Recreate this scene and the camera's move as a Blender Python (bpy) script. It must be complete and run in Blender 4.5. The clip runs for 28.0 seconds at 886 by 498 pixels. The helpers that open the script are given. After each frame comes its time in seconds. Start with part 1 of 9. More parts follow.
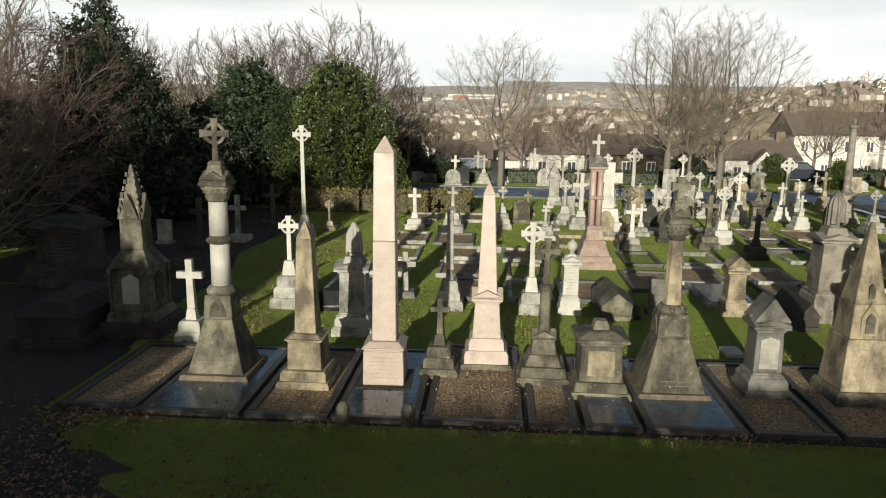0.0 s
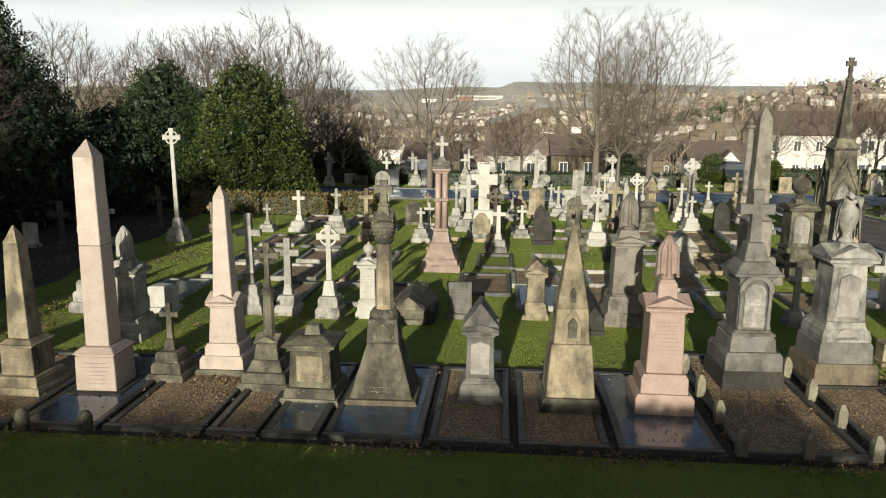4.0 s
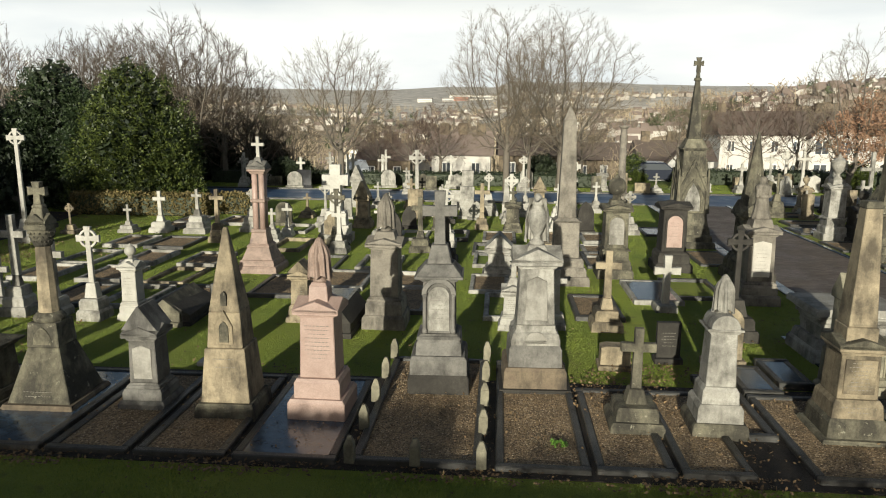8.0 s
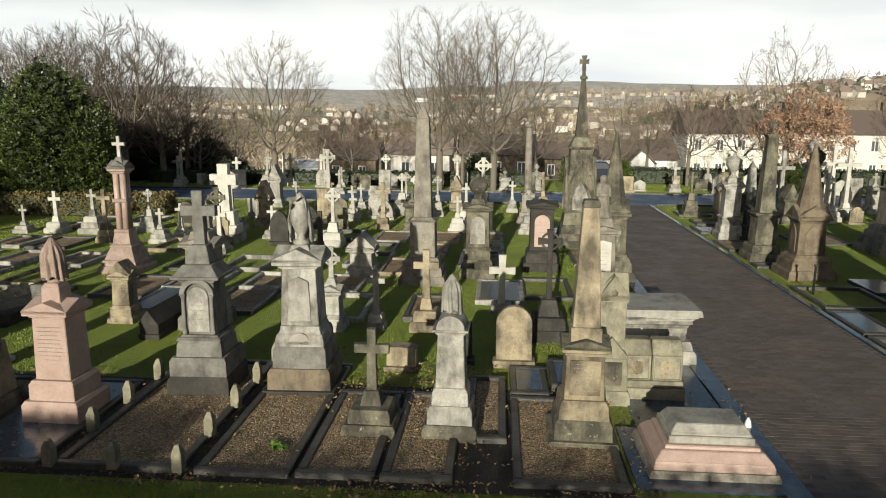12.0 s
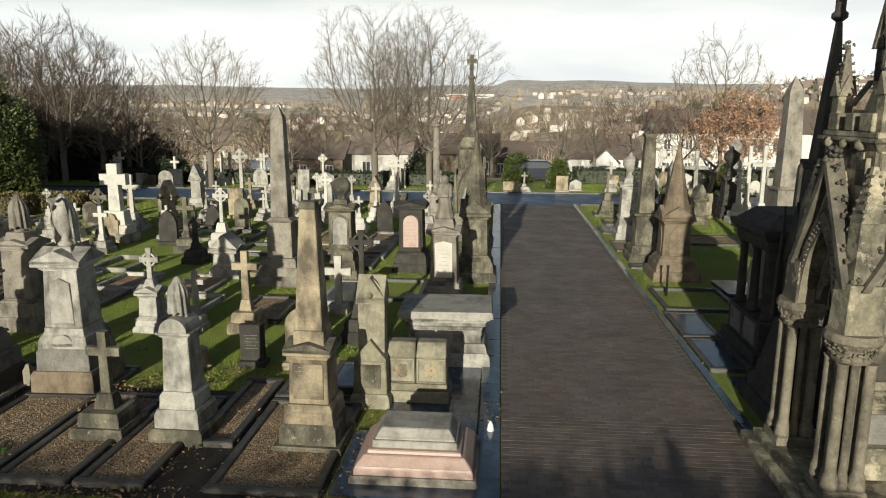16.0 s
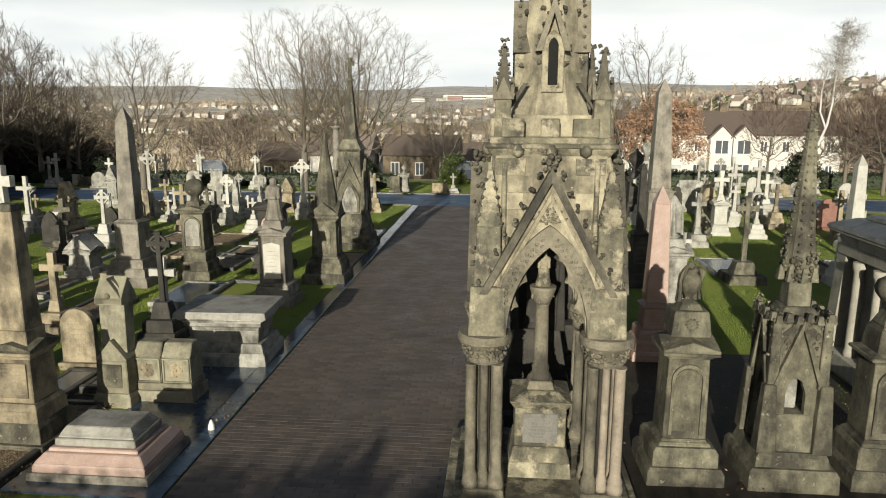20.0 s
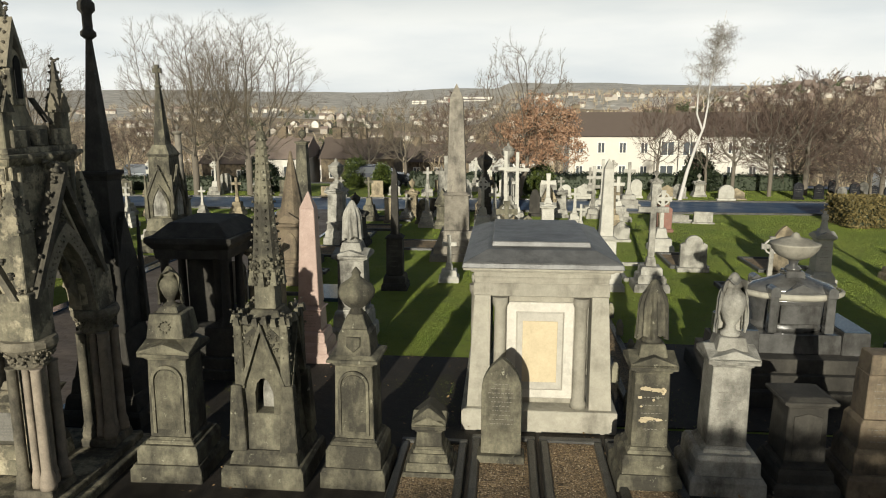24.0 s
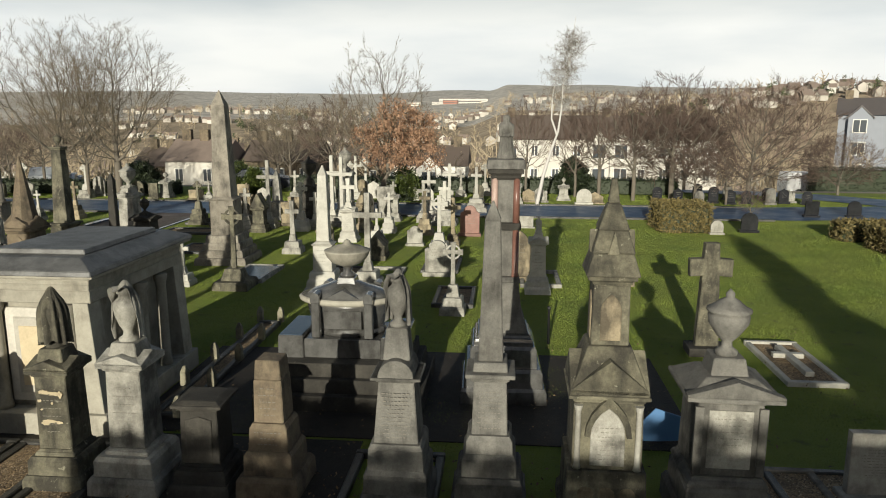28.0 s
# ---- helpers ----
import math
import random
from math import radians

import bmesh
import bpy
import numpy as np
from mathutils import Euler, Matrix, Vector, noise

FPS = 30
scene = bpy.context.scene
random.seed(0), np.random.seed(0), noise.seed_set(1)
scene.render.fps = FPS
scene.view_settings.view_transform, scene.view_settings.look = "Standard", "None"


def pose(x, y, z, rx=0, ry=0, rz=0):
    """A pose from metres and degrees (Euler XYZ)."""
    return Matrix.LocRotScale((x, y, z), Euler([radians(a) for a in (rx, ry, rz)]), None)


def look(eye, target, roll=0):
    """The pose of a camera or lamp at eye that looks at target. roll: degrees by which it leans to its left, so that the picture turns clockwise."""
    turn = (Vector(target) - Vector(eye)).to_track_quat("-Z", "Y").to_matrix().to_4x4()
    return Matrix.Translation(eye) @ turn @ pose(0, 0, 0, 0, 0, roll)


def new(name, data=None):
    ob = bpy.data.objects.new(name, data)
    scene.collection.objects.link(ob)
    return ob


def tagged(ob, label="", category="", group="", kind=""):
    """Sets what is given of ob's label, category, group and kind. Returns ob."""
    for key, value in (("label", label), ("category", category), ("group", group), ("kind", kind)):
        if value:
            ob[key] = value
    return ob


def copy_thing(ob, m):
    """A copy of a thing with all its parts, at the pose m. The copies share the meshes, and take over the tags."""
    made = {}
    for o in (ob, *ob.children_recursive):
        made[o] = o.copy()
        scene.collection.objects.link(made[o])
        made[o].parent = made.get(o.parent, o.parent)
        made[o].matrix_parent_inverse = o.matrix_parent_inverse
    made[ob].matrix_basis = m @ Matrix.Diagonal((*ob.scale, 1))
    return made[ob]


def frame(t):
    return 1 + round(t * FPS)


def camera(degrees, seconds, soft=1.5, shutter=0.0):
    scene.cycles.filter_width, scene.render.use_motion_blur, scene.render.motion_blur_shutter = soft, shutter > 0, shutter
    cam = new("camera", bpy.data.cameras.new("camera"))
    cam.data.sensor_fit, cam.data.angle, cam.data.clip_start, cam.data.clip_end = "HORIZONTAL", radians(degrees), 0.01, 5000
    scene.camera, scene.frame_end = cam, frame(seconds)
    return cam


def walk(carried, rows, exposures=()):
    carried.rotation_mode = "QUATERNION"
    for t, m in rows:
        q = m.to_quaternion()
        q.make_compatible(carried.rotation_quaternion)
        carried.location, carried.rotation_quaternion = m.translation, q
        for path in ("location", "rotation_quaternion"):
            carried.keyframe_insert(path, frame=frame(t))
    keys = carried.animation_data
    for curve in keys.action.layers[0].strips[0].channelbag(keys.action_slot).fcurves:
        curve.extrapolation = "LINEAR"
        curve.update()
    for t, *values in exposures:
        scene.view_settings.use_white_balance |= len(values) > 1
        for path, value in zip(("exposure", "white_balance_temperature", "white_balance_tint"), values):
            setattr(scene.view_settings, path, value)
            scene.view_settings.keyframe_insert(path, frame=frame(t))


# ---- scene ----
cam = camera(64.2, 28.0, soft=1.05)
PATH = [
    (0, (0.322, -0.038, 4.451), (0.186, 1.919, 4.065), 0.7),
    (0.5, (0.593, -0.016, 4.478), (0.445, 1.941, 4.089), 0.6),
    (1, (0.927, 0.011, 4.48), (0.778, 1.968, 4.092), 0.6),
    (1.5, (1.425, -0.008, 4.472), (1.273, 1.948, 4.085), 0.5),
    (2, (2.0, -0.015, 4.458), (1.846, 1.941, 4.072), 0.5),
    (2.5, (2.622, 0.05, 4.473), (2.47, 2.007, 4.088), 0.5),
    (3, (3.35, 0.195, 4.51), (3.197, 2.151, 4.122), 0.5),
    (3.5, (4.156, 0.315, 4.485), (4.0, 2.272, 4.102), 0.4),
    (4, (4.987, 0.458, 4.511), (4.828, 2.415, 4.128), 0.4),
    (4.5, (5.811, 0.572, 4.498), (5.65, 2.529, 4.117), 0.3),
    (6.5, (8.502, 0.899, 4.515), (8.344, 2.856, 4.135), 0.3),
    (7, (9.061, 0.957, 4.521), (8.904, 2.914, 4.14), 0.3),
    (7.5, (9.607, 0.986, 4.537), (9.45, 2.943, 4.155), 0.3),
    (8, (10.102, 1.044, 4.551), (9.947, 3.001, 4.168), 0.4),
    (8.5, (10.588, 1.131, 4.569), (10.434, 3.087, 4.183), 0.4),
    (9, (11.08, 1.19, 4.555), (10.927, 3.146, 4.171), 0.4),
    (9.5, (11.579, 1.187, 4.567), (11.427, 3.144, 4.181), 0.4),
    (10, (12.052, 1.222, 4.572), (11.904, 3.179, 4.185), 0.5),
    (10.5, (12.541, 1.263, 4.564), (12.393, 3.22, 4.178), 0.4),
    (11, (13.035, 1.339, 4.551), (12.884, 3.296, 4.167), 0.3),
    (11.5, (13.483, 1.419, 4.547), (13.33, 3.376, 4.163), 0.3),
    (13.5, (15.218, 1.611, 4.602), (15.064, 3.567, 4.215), 0.2),
    (14, (15.692, 1.698, 4.592), (15.54, 3.655, 4.207), 0.3),
    (14.5, (16.207, 1.756, 4.56), (16.055, 3.712, 4.175), 0.3),
    (15, (16.707, 1.794, 4.559), (16.556, 3.751, 4.173), 0.3),
    (15.5, (17.192, 1.837, 4.585), (17.039, 3.793, 4.196), 0.3),
    (16, (17.674, 1.88, 4.594), (17.519, 3.836, 4.207), 0.3),
    (16.5, (18.146, 1.913, 4.64), (17.993, 3.869, 4.249), 0.3),
    (17, (18.653, 1.927, 4.658), (18.496, 3.882, 4.266), 0.2),
    (17.5, (19.171, 1.951, 4.66), (19.008, 3.906, 4.269), 0.1),
    (18, (19.677, 1.972, 4.666), (19.513, 3.927, 4.275), 0.1),
    (18.5, (20.192, 2.008, 4.658), (20.022, 3.962, 4.269), 0.0),
    (19, (20.673, 2.025, 4.659), (20.51, 3.98, 4.27), 0.1),
    (19.5, (21.235, 2.045, 4.659), (21.068, 4.0, 4.272), 0.1),
    (20, (21.782, 2.049, 4.655), (21.625, 4.005, 4.271), 0.3),
    (20.5, (22.517, 2.06, 4.677), (22.35, 4.015, 4.29), 0.1),
    (22.5, (25.597, 2.084, 4.762), (25.431, 4.039, 4.376), -0.0),
    (23, (26.525, 2.163, 4.762), (26.358, 4.118, 4.377), 0.0),
    (23.5, (27.525, 2.218, 4.78), (27.353, 4.173, 4.395), -0.1),
    (24, (28.534, 2.297, 4.774), (28.363, 4.254, 4.395), 0.0),
    (24.5, (29.503, 2.364, 4.799), (29.331, 4.32, 4.419), 0.1),
    (25, (30.516, 2.397, 4.823), (30.347, 4.354, 4.445), 0.1),
    (25.5, (31.54, 2.444, 4.844), (31.37, 4.401, 4.464), 0.1),
    (26, (32.572, 2.502, 4.868), (32.402, 4.458, 4.489), 0.1),
    (26.5, (33.633, 2.579, 4.878), (33.462, 4.535, 4.502), 0.1),
    (27, (34.727, 2.656, 4.903), (34.553, 4.612, 4.524), 0.1),
    (27.5, (35.741, 2.69, 4.904), (35.569, 4.647, 4.529), 0.1),
    (28, (36.272, 2.693, 4.919), (36.104, 4.65, 4.545), 0.1),
]
walk(cam, [(t, look(eye, target, roll)) for t, eye, target, roll in PATH], [(0, 0.06), (20.5, 0.06), (23, -0.12), (28, -0.12)])

# ---- sky, sun ----
SUN_EL, SUN_AZ = radians(12.3), radians(-7.0)   # low winter sun behind the lawn
world = bpy.data.worlds.new("sky")
scene.world = world
world.use_nodes = True
wn, wl = world.node_tree.nodes, world.node_tree.links
wn.clear()
sky = wn.new("ShaderNodeTexSky")
sky.sky_type, sky.sun_disc = "NISHITA", False
sky.sun_elevation, sky.sun_rotation = SUN_EL, radians(180) + radians(7.0)
sky.air_density, sky.dust_density, sky.ozone_density = 1.0, 1.5, 1.0
cloud_co = wn.new("ShaderNodeTexCoord")
cloud_map = wn.new("ShaderNodeMapping")
cloud_map.inputs["Scale"].default_value = (1.0, 1.0, 5.0)
cloud_noise = wn.new("ShaderNodeTexNoise")
cloud_noise.inputs["Scale"].default_value, cloud_noise.inputs["Detail"].default_value = 2.2, 7
cloud_ramp = wn.new("ShaderNodeValToRGB")
cloud_ramp.color_ramp.elements[0].position, cloud_ramp.color_ramp.elements[0].color = 0.30, (12.4, 13.4, 13.7, 1)
cloud_ramp.color_ramp.elements[1].position, cloud_ramp.color_ramp.elements[1].color = 0.60, (17.6, 17.75, 16.9, 1)
cloud_mix = wn.new("ShaderNodeMixRGB")
up_split, up_ramp = wn.new("ShaderNodeSeparateXYZ"), wn.new("ShaderNodeMapRange")
wl.new(cloud_co.outputs["Generated"], up_split.inputs["Vector"])
wl.new(up_split.outputs["Z"], up_ramp.inputs["Value"])
for key, value in (("From Min", 0.11), ("From Max", 0.25), ("To Min", 0.95), ("To Max", 0.02)):
    up_ramp.inputs[key].default_value = value
wl.new(up_ramp.outputs["Result"], cloud_mix.inputs["Fac"])
wbg, wout = wn.new("ShaderNodeBackground"), wn.new("ShaderNodeOutputWorld")
wbg.inputs["Strength"].default_value = 0.062
wl.new(cloud_co.outputs["Generated"], cloud_map.inputs["Vector"])
wl.new(cloud_map.outputs["Vector"], cloud_noise.inputs["Vector"])
wl.new(cloud_noise.outputs["Fac"], cloud_ramp.inputs["Fac"])
wl.new(sky.outputs["Color"], cloud_mix.inputs["Color1"])
wl.new(cloud_ramp.outputs["Color"], cloud_mix.inputs["Color2"])
wl.new(cloud_mix.outputs["Color"], wbg.inputs["Color"])
wl.new(wbg.outputs["Background"], wout.inputs["Surface"])

sun = new("sun", bpy.data.lights.new("sun", "SUN"))
sun.data.energy, sun.data.angle, sun.data.color = 5.7, radians(0.6), (1.0, 0.952, 0.80)
to_sun = Vector((math.sin(SUN_AZ) * math.cos(SUN_EL), -math.cos(SUN_AZ) * math.cos(SUN_EL), math.sin(SUN_EL)))
sun.matrix_world = look(to_sun * 60, (0, 0, 0))
scene.view_settings.exposure = 0.0


# ---- materials ----
def node_mat(name):
    m = bpy.data.materials.new(name)
    m.use_nodes = True
    n, l = m.node_tree.nodes, m.node_tree.links
    return m, n, l, n["Principled BSDF"]


def ramp(n, l, src, lo, hi, c0=(0, 0, 0, 1), c1=(1, 1, 1, 1)):
    r = n.new("ShaderNodeValToRGB")
    r.color_ramp.elements[0].position, r.color_ramp.elements[0].color = lo, c0
    r.color_ramp.elements[1].position, r.color_ramp.elements[1].color = hi, c1
    l.new(src, r.inputs["Fac"])
    return r.outputs["Color"]


def mixed(n, l, fac, a, b, kind="MIX"):
    x = n.new("ShaderNodeMixRGB")
    x.blend_type = kind
    for sock, v in ((x.inputs["Fac"], fac), (x.inputs["Color1"], a), (x.inputs["Color2"], b)):
        if isinstance(v, (int, float)):
            sock.default_value = v
        elif isinstance(v, tuple):
            sock.default_value = (*v[:3], 1)
        else:
            l.new(v, sock)
    return x.outputs["Color"]


def coords(n, l, scale=(1, 1, 1), spread=True, space="Object"):
    tc = n.new("ShaderNodeTexCoord")
    mp = n.new("ShaderNodeMapping")
    mp.inputs["Scale"].default_value = scale
    l.new(tc.outputs[space], mp.inputs["Vector"])
    if spread:
        info = n.new("ShaderNodeObjectInfo")
        mul = n.new("ShaderNodeMath")
        mul.operation = "MULTIPLY"
        mul.inputs[1].default_value = 37.0
        l.new(info.outputs["Random"], mul.inputs[0])
        l.new(mul.outputs[0], mp.inputs["Location"])
    return mp.outputs["Vector"]


def noise_tex(n, l, vec, scale, detail=5, rough=0.6):
    t = n.new("ShaderNodeTexNoise")
    t.inputs["Scale"].default_value, t.inputs["Detail"].default_value, t.inputs["Roughness"].default_value = scale, detail, rough
    l.new(vec, t.inputs["Vector"])
    return t.outputs["Fac"]


def bump(n, l, b, height, strength, distance):
    k = n.new("ShaderNodeBump")
    k.inputs["Strength"].default_value, k.inputs["Distance"].default_value = strength, distance
    l.new(height, k.inputs["Height"])
    l.new(k.outputs["Normal"], b.inputs["Normal"])


def wet(m, level=1.0):
    """A film of water on the stone."""
    b = next(q for q in m.node_tree.nodes if q.type == "BSDF_PRINCIPLED")
    b.inputs["Coat Weight"].default_value, b.inputs["Coat Roughness"].default_value, b.inputs["Coat IOR"].default_value = level, 0.16, 1.45


def stone(name, pale, deep, soot=0.4, soot_col=(0.030, 0.027, 0.022), lichen=0.0, lichen_col=(0.42, 0.40, 0.30), rough=0.85, grain=0.35, relief=0.5, blotch=None):
    """Weathered stone: mottling, dark rain streaks, pale lichen blotches, grain."""
    m, n, l, b = node_mat(name)
    v, vs = coords(n, l), coords(n, l, (3, 3, 0.9))
    mott = noise_tex(n, l, v, 4.5, 6)
    fine = noise_tex(n, l, v, 70, 3)
    col = mixed(n, l, ramp(n, l, mott, 0.35, 0.68), pale, deep)
    if soot:
        streak = noise_tex(n, l, vs, 1.6, 7, 0.65)
        patch = noise_tex(n, l, v, 1.7, 5)
        both = mixed(n, l, 0.6, streak, patch)
        lo = 0.62 - 0.3 * soot
        col = mixed(n, l, ramp(n, l, both, lo, lo + 0.16, (0, 0, 0, 1), (0.85, 0.85, 0.85, 1)), col, soot_col)
    if blotch:
        wide = noise_tex(n, l, v, 3.0, 10, 0.68)
        col = mixed(n, l, ramp(n, l, wide, 0.50, 0.58, (0, 0, 0, 1), (0.55, 0.55, 0.55, 1)), col, blotch)
    if lichen:
        spots = noise_tex(n, l, v, 9.0, 8, 0.7)
        lo = 0.72 - 0.22 * lichen
        col = mixed(n, l, ramp(n, l, spots, lo, lo + 0.05, (0, 0, 0, 1), (0.8, 0.8, 0.8, 1)), col, lichen_col)
    col = mixed(n, l, grain, col, ramp(n, l, fine, 0.25, 0.75, (0.35, 0.35, 0.35, 1), (1, 1, 1, 1)), "MULTIPLY")
    pits = noise_tex(n, l, v, 23, 6, 0.72)
    col = mixed(n, l, min(1.0, 0.1 + 0.6 * relief), col, ramp(n, l, pits, 0.34, 0.62, (0.58, 0.57, 0.55, 1), (1.16, 1.16, 1.16, 1)), "MULTIPLY")
    info = n.new("ShaderNodeObjectInfo")
    col = mixed(n, l, 0.55, col, ramp(n, l, info.outputs["Random"], 0, 1, (0.6, 0.59, 0.57, 1), (1.06, 1.06, 1.06, 1)), "MULTIPLY")
    l.new(col, b.inputs["Base Color"])
    b.inputs["Roughness"].default_value = rough
    bump(n, l, b, mixed(n, l, 0.5, fine, pits), relief, 0.025)
    return m


marble = stone("white_marble", (0.54, 0.525, 0.465), (0.41, 0.395, 0.345), soot=0.22, soot_col=(0.20, 0.19, 0.16), rough=0.6, grain=0.15, relief=0.25)
grey = stone("grey_stone", (0.50, 0.485, 0.43), (0.37, 0.355, 0.31), soot=0.52, soot_col=(0.075, 0.070, 0.060), lichen=0.1)
sand = stone("buff_sandstone", (0.45, 0.375, 0.25), (0.34, 0.28, 0.185), soot=0.6, soot_col=(0.06, 0.05, 0.036), lichen=0.15)
moss = stone("mossy_sandstone", (0.27, 0.25, 0.175), (0.185, 0.172, 0.12), soot=0.72, lichen=0.45, relief=0.8)
olive = stone("olive_sandstone", (0.36, 0.335, 0.24), (0.25, 0.232, 0.165), soot=0.5, soot_col=(0.07, 0.064, 0.048), lichen=0.25, relief=0.5)
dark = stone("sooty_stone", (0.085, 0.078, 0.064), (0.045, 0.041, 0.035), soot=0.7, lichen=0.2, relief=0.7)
brown = stone("brown_sandstone", (0.24, 0.19, 0.125), (0.17, 0.13, 0.09), soot=0.5, lichen=0.2)
pink_pale = stone("pale_pink_granite", (0.62, 0.51, 0.44), (0.52, 0.42, 0.355), soot=0.12, soot_col=(0.2, 0.14, 0.11), rough=0.5, grain=0.5, relief=0.12)
pink = stone("pink_granite", (0.53, 0.385, 0.325), (0.43, 0.30, 0.25), soot=0.12, soot_col=(0.2, 0.13, 0.1), rough=0.5, grain=0.5, relief=0.12)
pink_dull = stone("stained_pink_granite", (0.40, 0.29, 0.235), (0.27, 0.195, 0.155), soot=0.35, soot_col=(0.10, 0.075, 0.06), rough=0.6, grain=0.5)
red = stone("red_granite", (0.30, 0.15, 0.115), (0.22, 0.105, 0.08), soot=0.0, rough=0.35, grain=0.5, relief=0.1)
black = stone("polished_black_granite", (0.035, 0.036, 0.04), (0.02, 0.02, 0.023), soot=0.0, rough=0.15, grain=0.3, relief=0.05)
panel_pale = stone("pale_panel", (0.62, 0.59, 0.52), (0.50, 0.47, 0.41), soot=0.15, soot_col=(0.2, 0.18, 0.15), rough=0.6, grain=0.15, relief=0.2)
panel_buff = stone("buff_panel", (0.60, 0.50, 0.33), (0.52, 0.43, 0.28), soot=0.1, soot_col=(0.3, 0.23, 0.15), rough=0.7, grain=0.12, relief=0.1)
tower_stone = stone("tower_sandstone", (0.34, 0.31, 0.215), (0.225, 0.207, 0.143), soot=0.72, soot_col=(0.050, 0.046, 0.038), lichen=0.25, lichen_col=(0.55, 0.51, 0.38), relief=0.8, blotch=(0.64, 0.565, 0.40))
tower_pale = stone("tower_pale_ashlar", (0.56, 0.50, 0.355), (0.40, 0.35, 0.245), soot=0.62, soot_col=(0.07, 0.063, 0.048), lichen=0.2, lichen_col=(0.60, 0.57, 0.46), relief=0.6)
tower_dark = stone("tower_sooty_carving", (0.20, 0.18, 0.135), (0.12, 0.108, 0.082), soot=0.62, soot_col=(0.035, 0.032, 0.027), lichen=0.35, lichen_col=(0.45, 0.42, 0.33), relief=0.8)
tower_pink = stone("tower_worn_shaft", (0.40, 0.335, 0.262), (0.285, 0.24, 0.19), soot=0.32, soot_col=(0.09, 0.08, 0.066), relief=0.35)
tower_plain = stone("tower_shaft_stone", (0.31, 0.275, 0.205), (0.20, 0.18, 0.13), soot=0.5, soot_col=(0.042, 0.039, 0.032), lichen=0.3, lichen_col=(0.55, 0.51, 0.38), relief=0.8)
mausoleum_stone = stone("smooth_cream_stone", (0.43, 0.405, 0.335), (0.335, 0.315, 0.26), soot=0.38, soot_col=(0.17, 0.155, 0.125), grain=0.15, relief=0.18)
kerb_stone = stone("wet_kerb_stone", (0.09, 0.088, 0.08), (0.05, 0.049, 0.045), soot=0.5, lichen=0.1, rough=0.4)
# bluish base holds painted sky reflection, besides the real film of water
slab_wet = stone("wet_slab_sky_tint", (0.075, 0.115, 0.165), (0.035, 0.05, 0.072), soot=0.25, rough=0.17, grain=0.3, relief=0.06)
wet_granite = stone("wet_dark_granite", (0.15, 0.148, 0.142), (0.095, 0.094, 0.09), soot=0.5, soot_col=(0.035, 0.033, 0.03), rough=0.24, relief=0.12)
slate_grey = stone("grey_granite", (0.235, 0.225, 0.20), (0.165, 0.16, 0.145), soot=0.5, soot_col=(0.045, 0.042, 0.037), lichen=0.1)
warm_grey = stone("warm_grey_stone", (0.34, 0.31, 0.255), (0.25, 0.225, 0.185), soot=0.5, soot_col=(0.06, 0.054, 0.045), lichen=0.1)
slab_dry = stone("weathered_roof_slab", (0.20, 0.20, 0.195), (0.13, 0.13, 0.127), soot=0.5, soot_col=(0.05, 0.049, 0.045), rough=0.42, relief=0.25)
weathered = stone("weathered_marble", (0.43, 0.415, 0.365), (0.33, 0.315, 0.275), soot=0.45, soot_col=(0.13, 0.12, 0.10), rough=0.7, grain=0.2, relief=0.35)
wet_earth = stone("wet_dark_earth", (0.050, 0.040, 0.030), (0.026, 0.021, 0.016), soot=0.3, lichen=0.12, lichen_col=(0.14, 0.085, 0.035), rough=0.75, grain=0.5, relief=1.0)
wet(slab_wet, 0.35)
wet(wet_granite)
# near black that paints shade into the closed lucarnes
opening_shade = stone("opening_shade", (0.012, 0.011, 0.010), (0.007, 0.0065, 0.006), soot=0.0, rough=0.95)
DESC = {weathered: "weathered white marble", slate_grey: "dark grey granite", warm_grey: "warm grey stone", marble: "white marble", grey: "weathered grey stone", sand: "buff sandstone", moss: "mossy soot-stained sandstone", dark: "soot-blackened stone",
        brown: "brown sandstone", pink: "pink granite", red: "polished red granite", black: "polished black granite"}

m, n, l, b = node_mat("lettering")
b.inputs["Base Color"].default_value, b.inputs["Roughness"].default_value = (0.20, 0.185, 0.155, 1), 0.8
lettering = m

m, n, l, b = node_mat("gravel")
v = coords(n, l, spread=False)
vor = n.new("ShaderNodeTexVoronoi")
vor.inputs["Scale"].default_value = 42
l.new(v, vor.inputs["Vector"])
tone = n.new("ShaderNodeSeparateColor")
l.new(vor.outputs["Color"], tone.inputs["Color"])
col = ramp(n, l, tone.outputs["Red"], 0.0, 1.0, (0.055, 0.034, 0.020, 1), (0.64, 0.455, 0.25, 1))
col = mixed(n, l, ramp(n, l, noise_tex(n, l, v, 2.5), 0.46, 0.66, (0, 0, 0, 1), (0.6, 0.6, 0.6, 1)), col, (0.055, 0.042, 0.028), "MIX")
col = mixed(n, l, 0.5, col, ramp(n, l, tone.outputs["Green"], 0.0, 1.0, (0.065, 0.046, 0.028, 1), (0.30, 0.215, 0.125, 1)))
l.new(col, b.inputs["Base Color"])
b.inputs["Roughness"].default_value = 0.85
inv = n.new("ShaderNodeMath")
inv.operation = "SUBTRACT"
inv.inputs[0].default_value = 1.0
l.new(vor.outputs["Distance"], inv.inputs[1])
bump(n, l, b, inv.outputs[0], 0.6, 0.03)
gravel = m

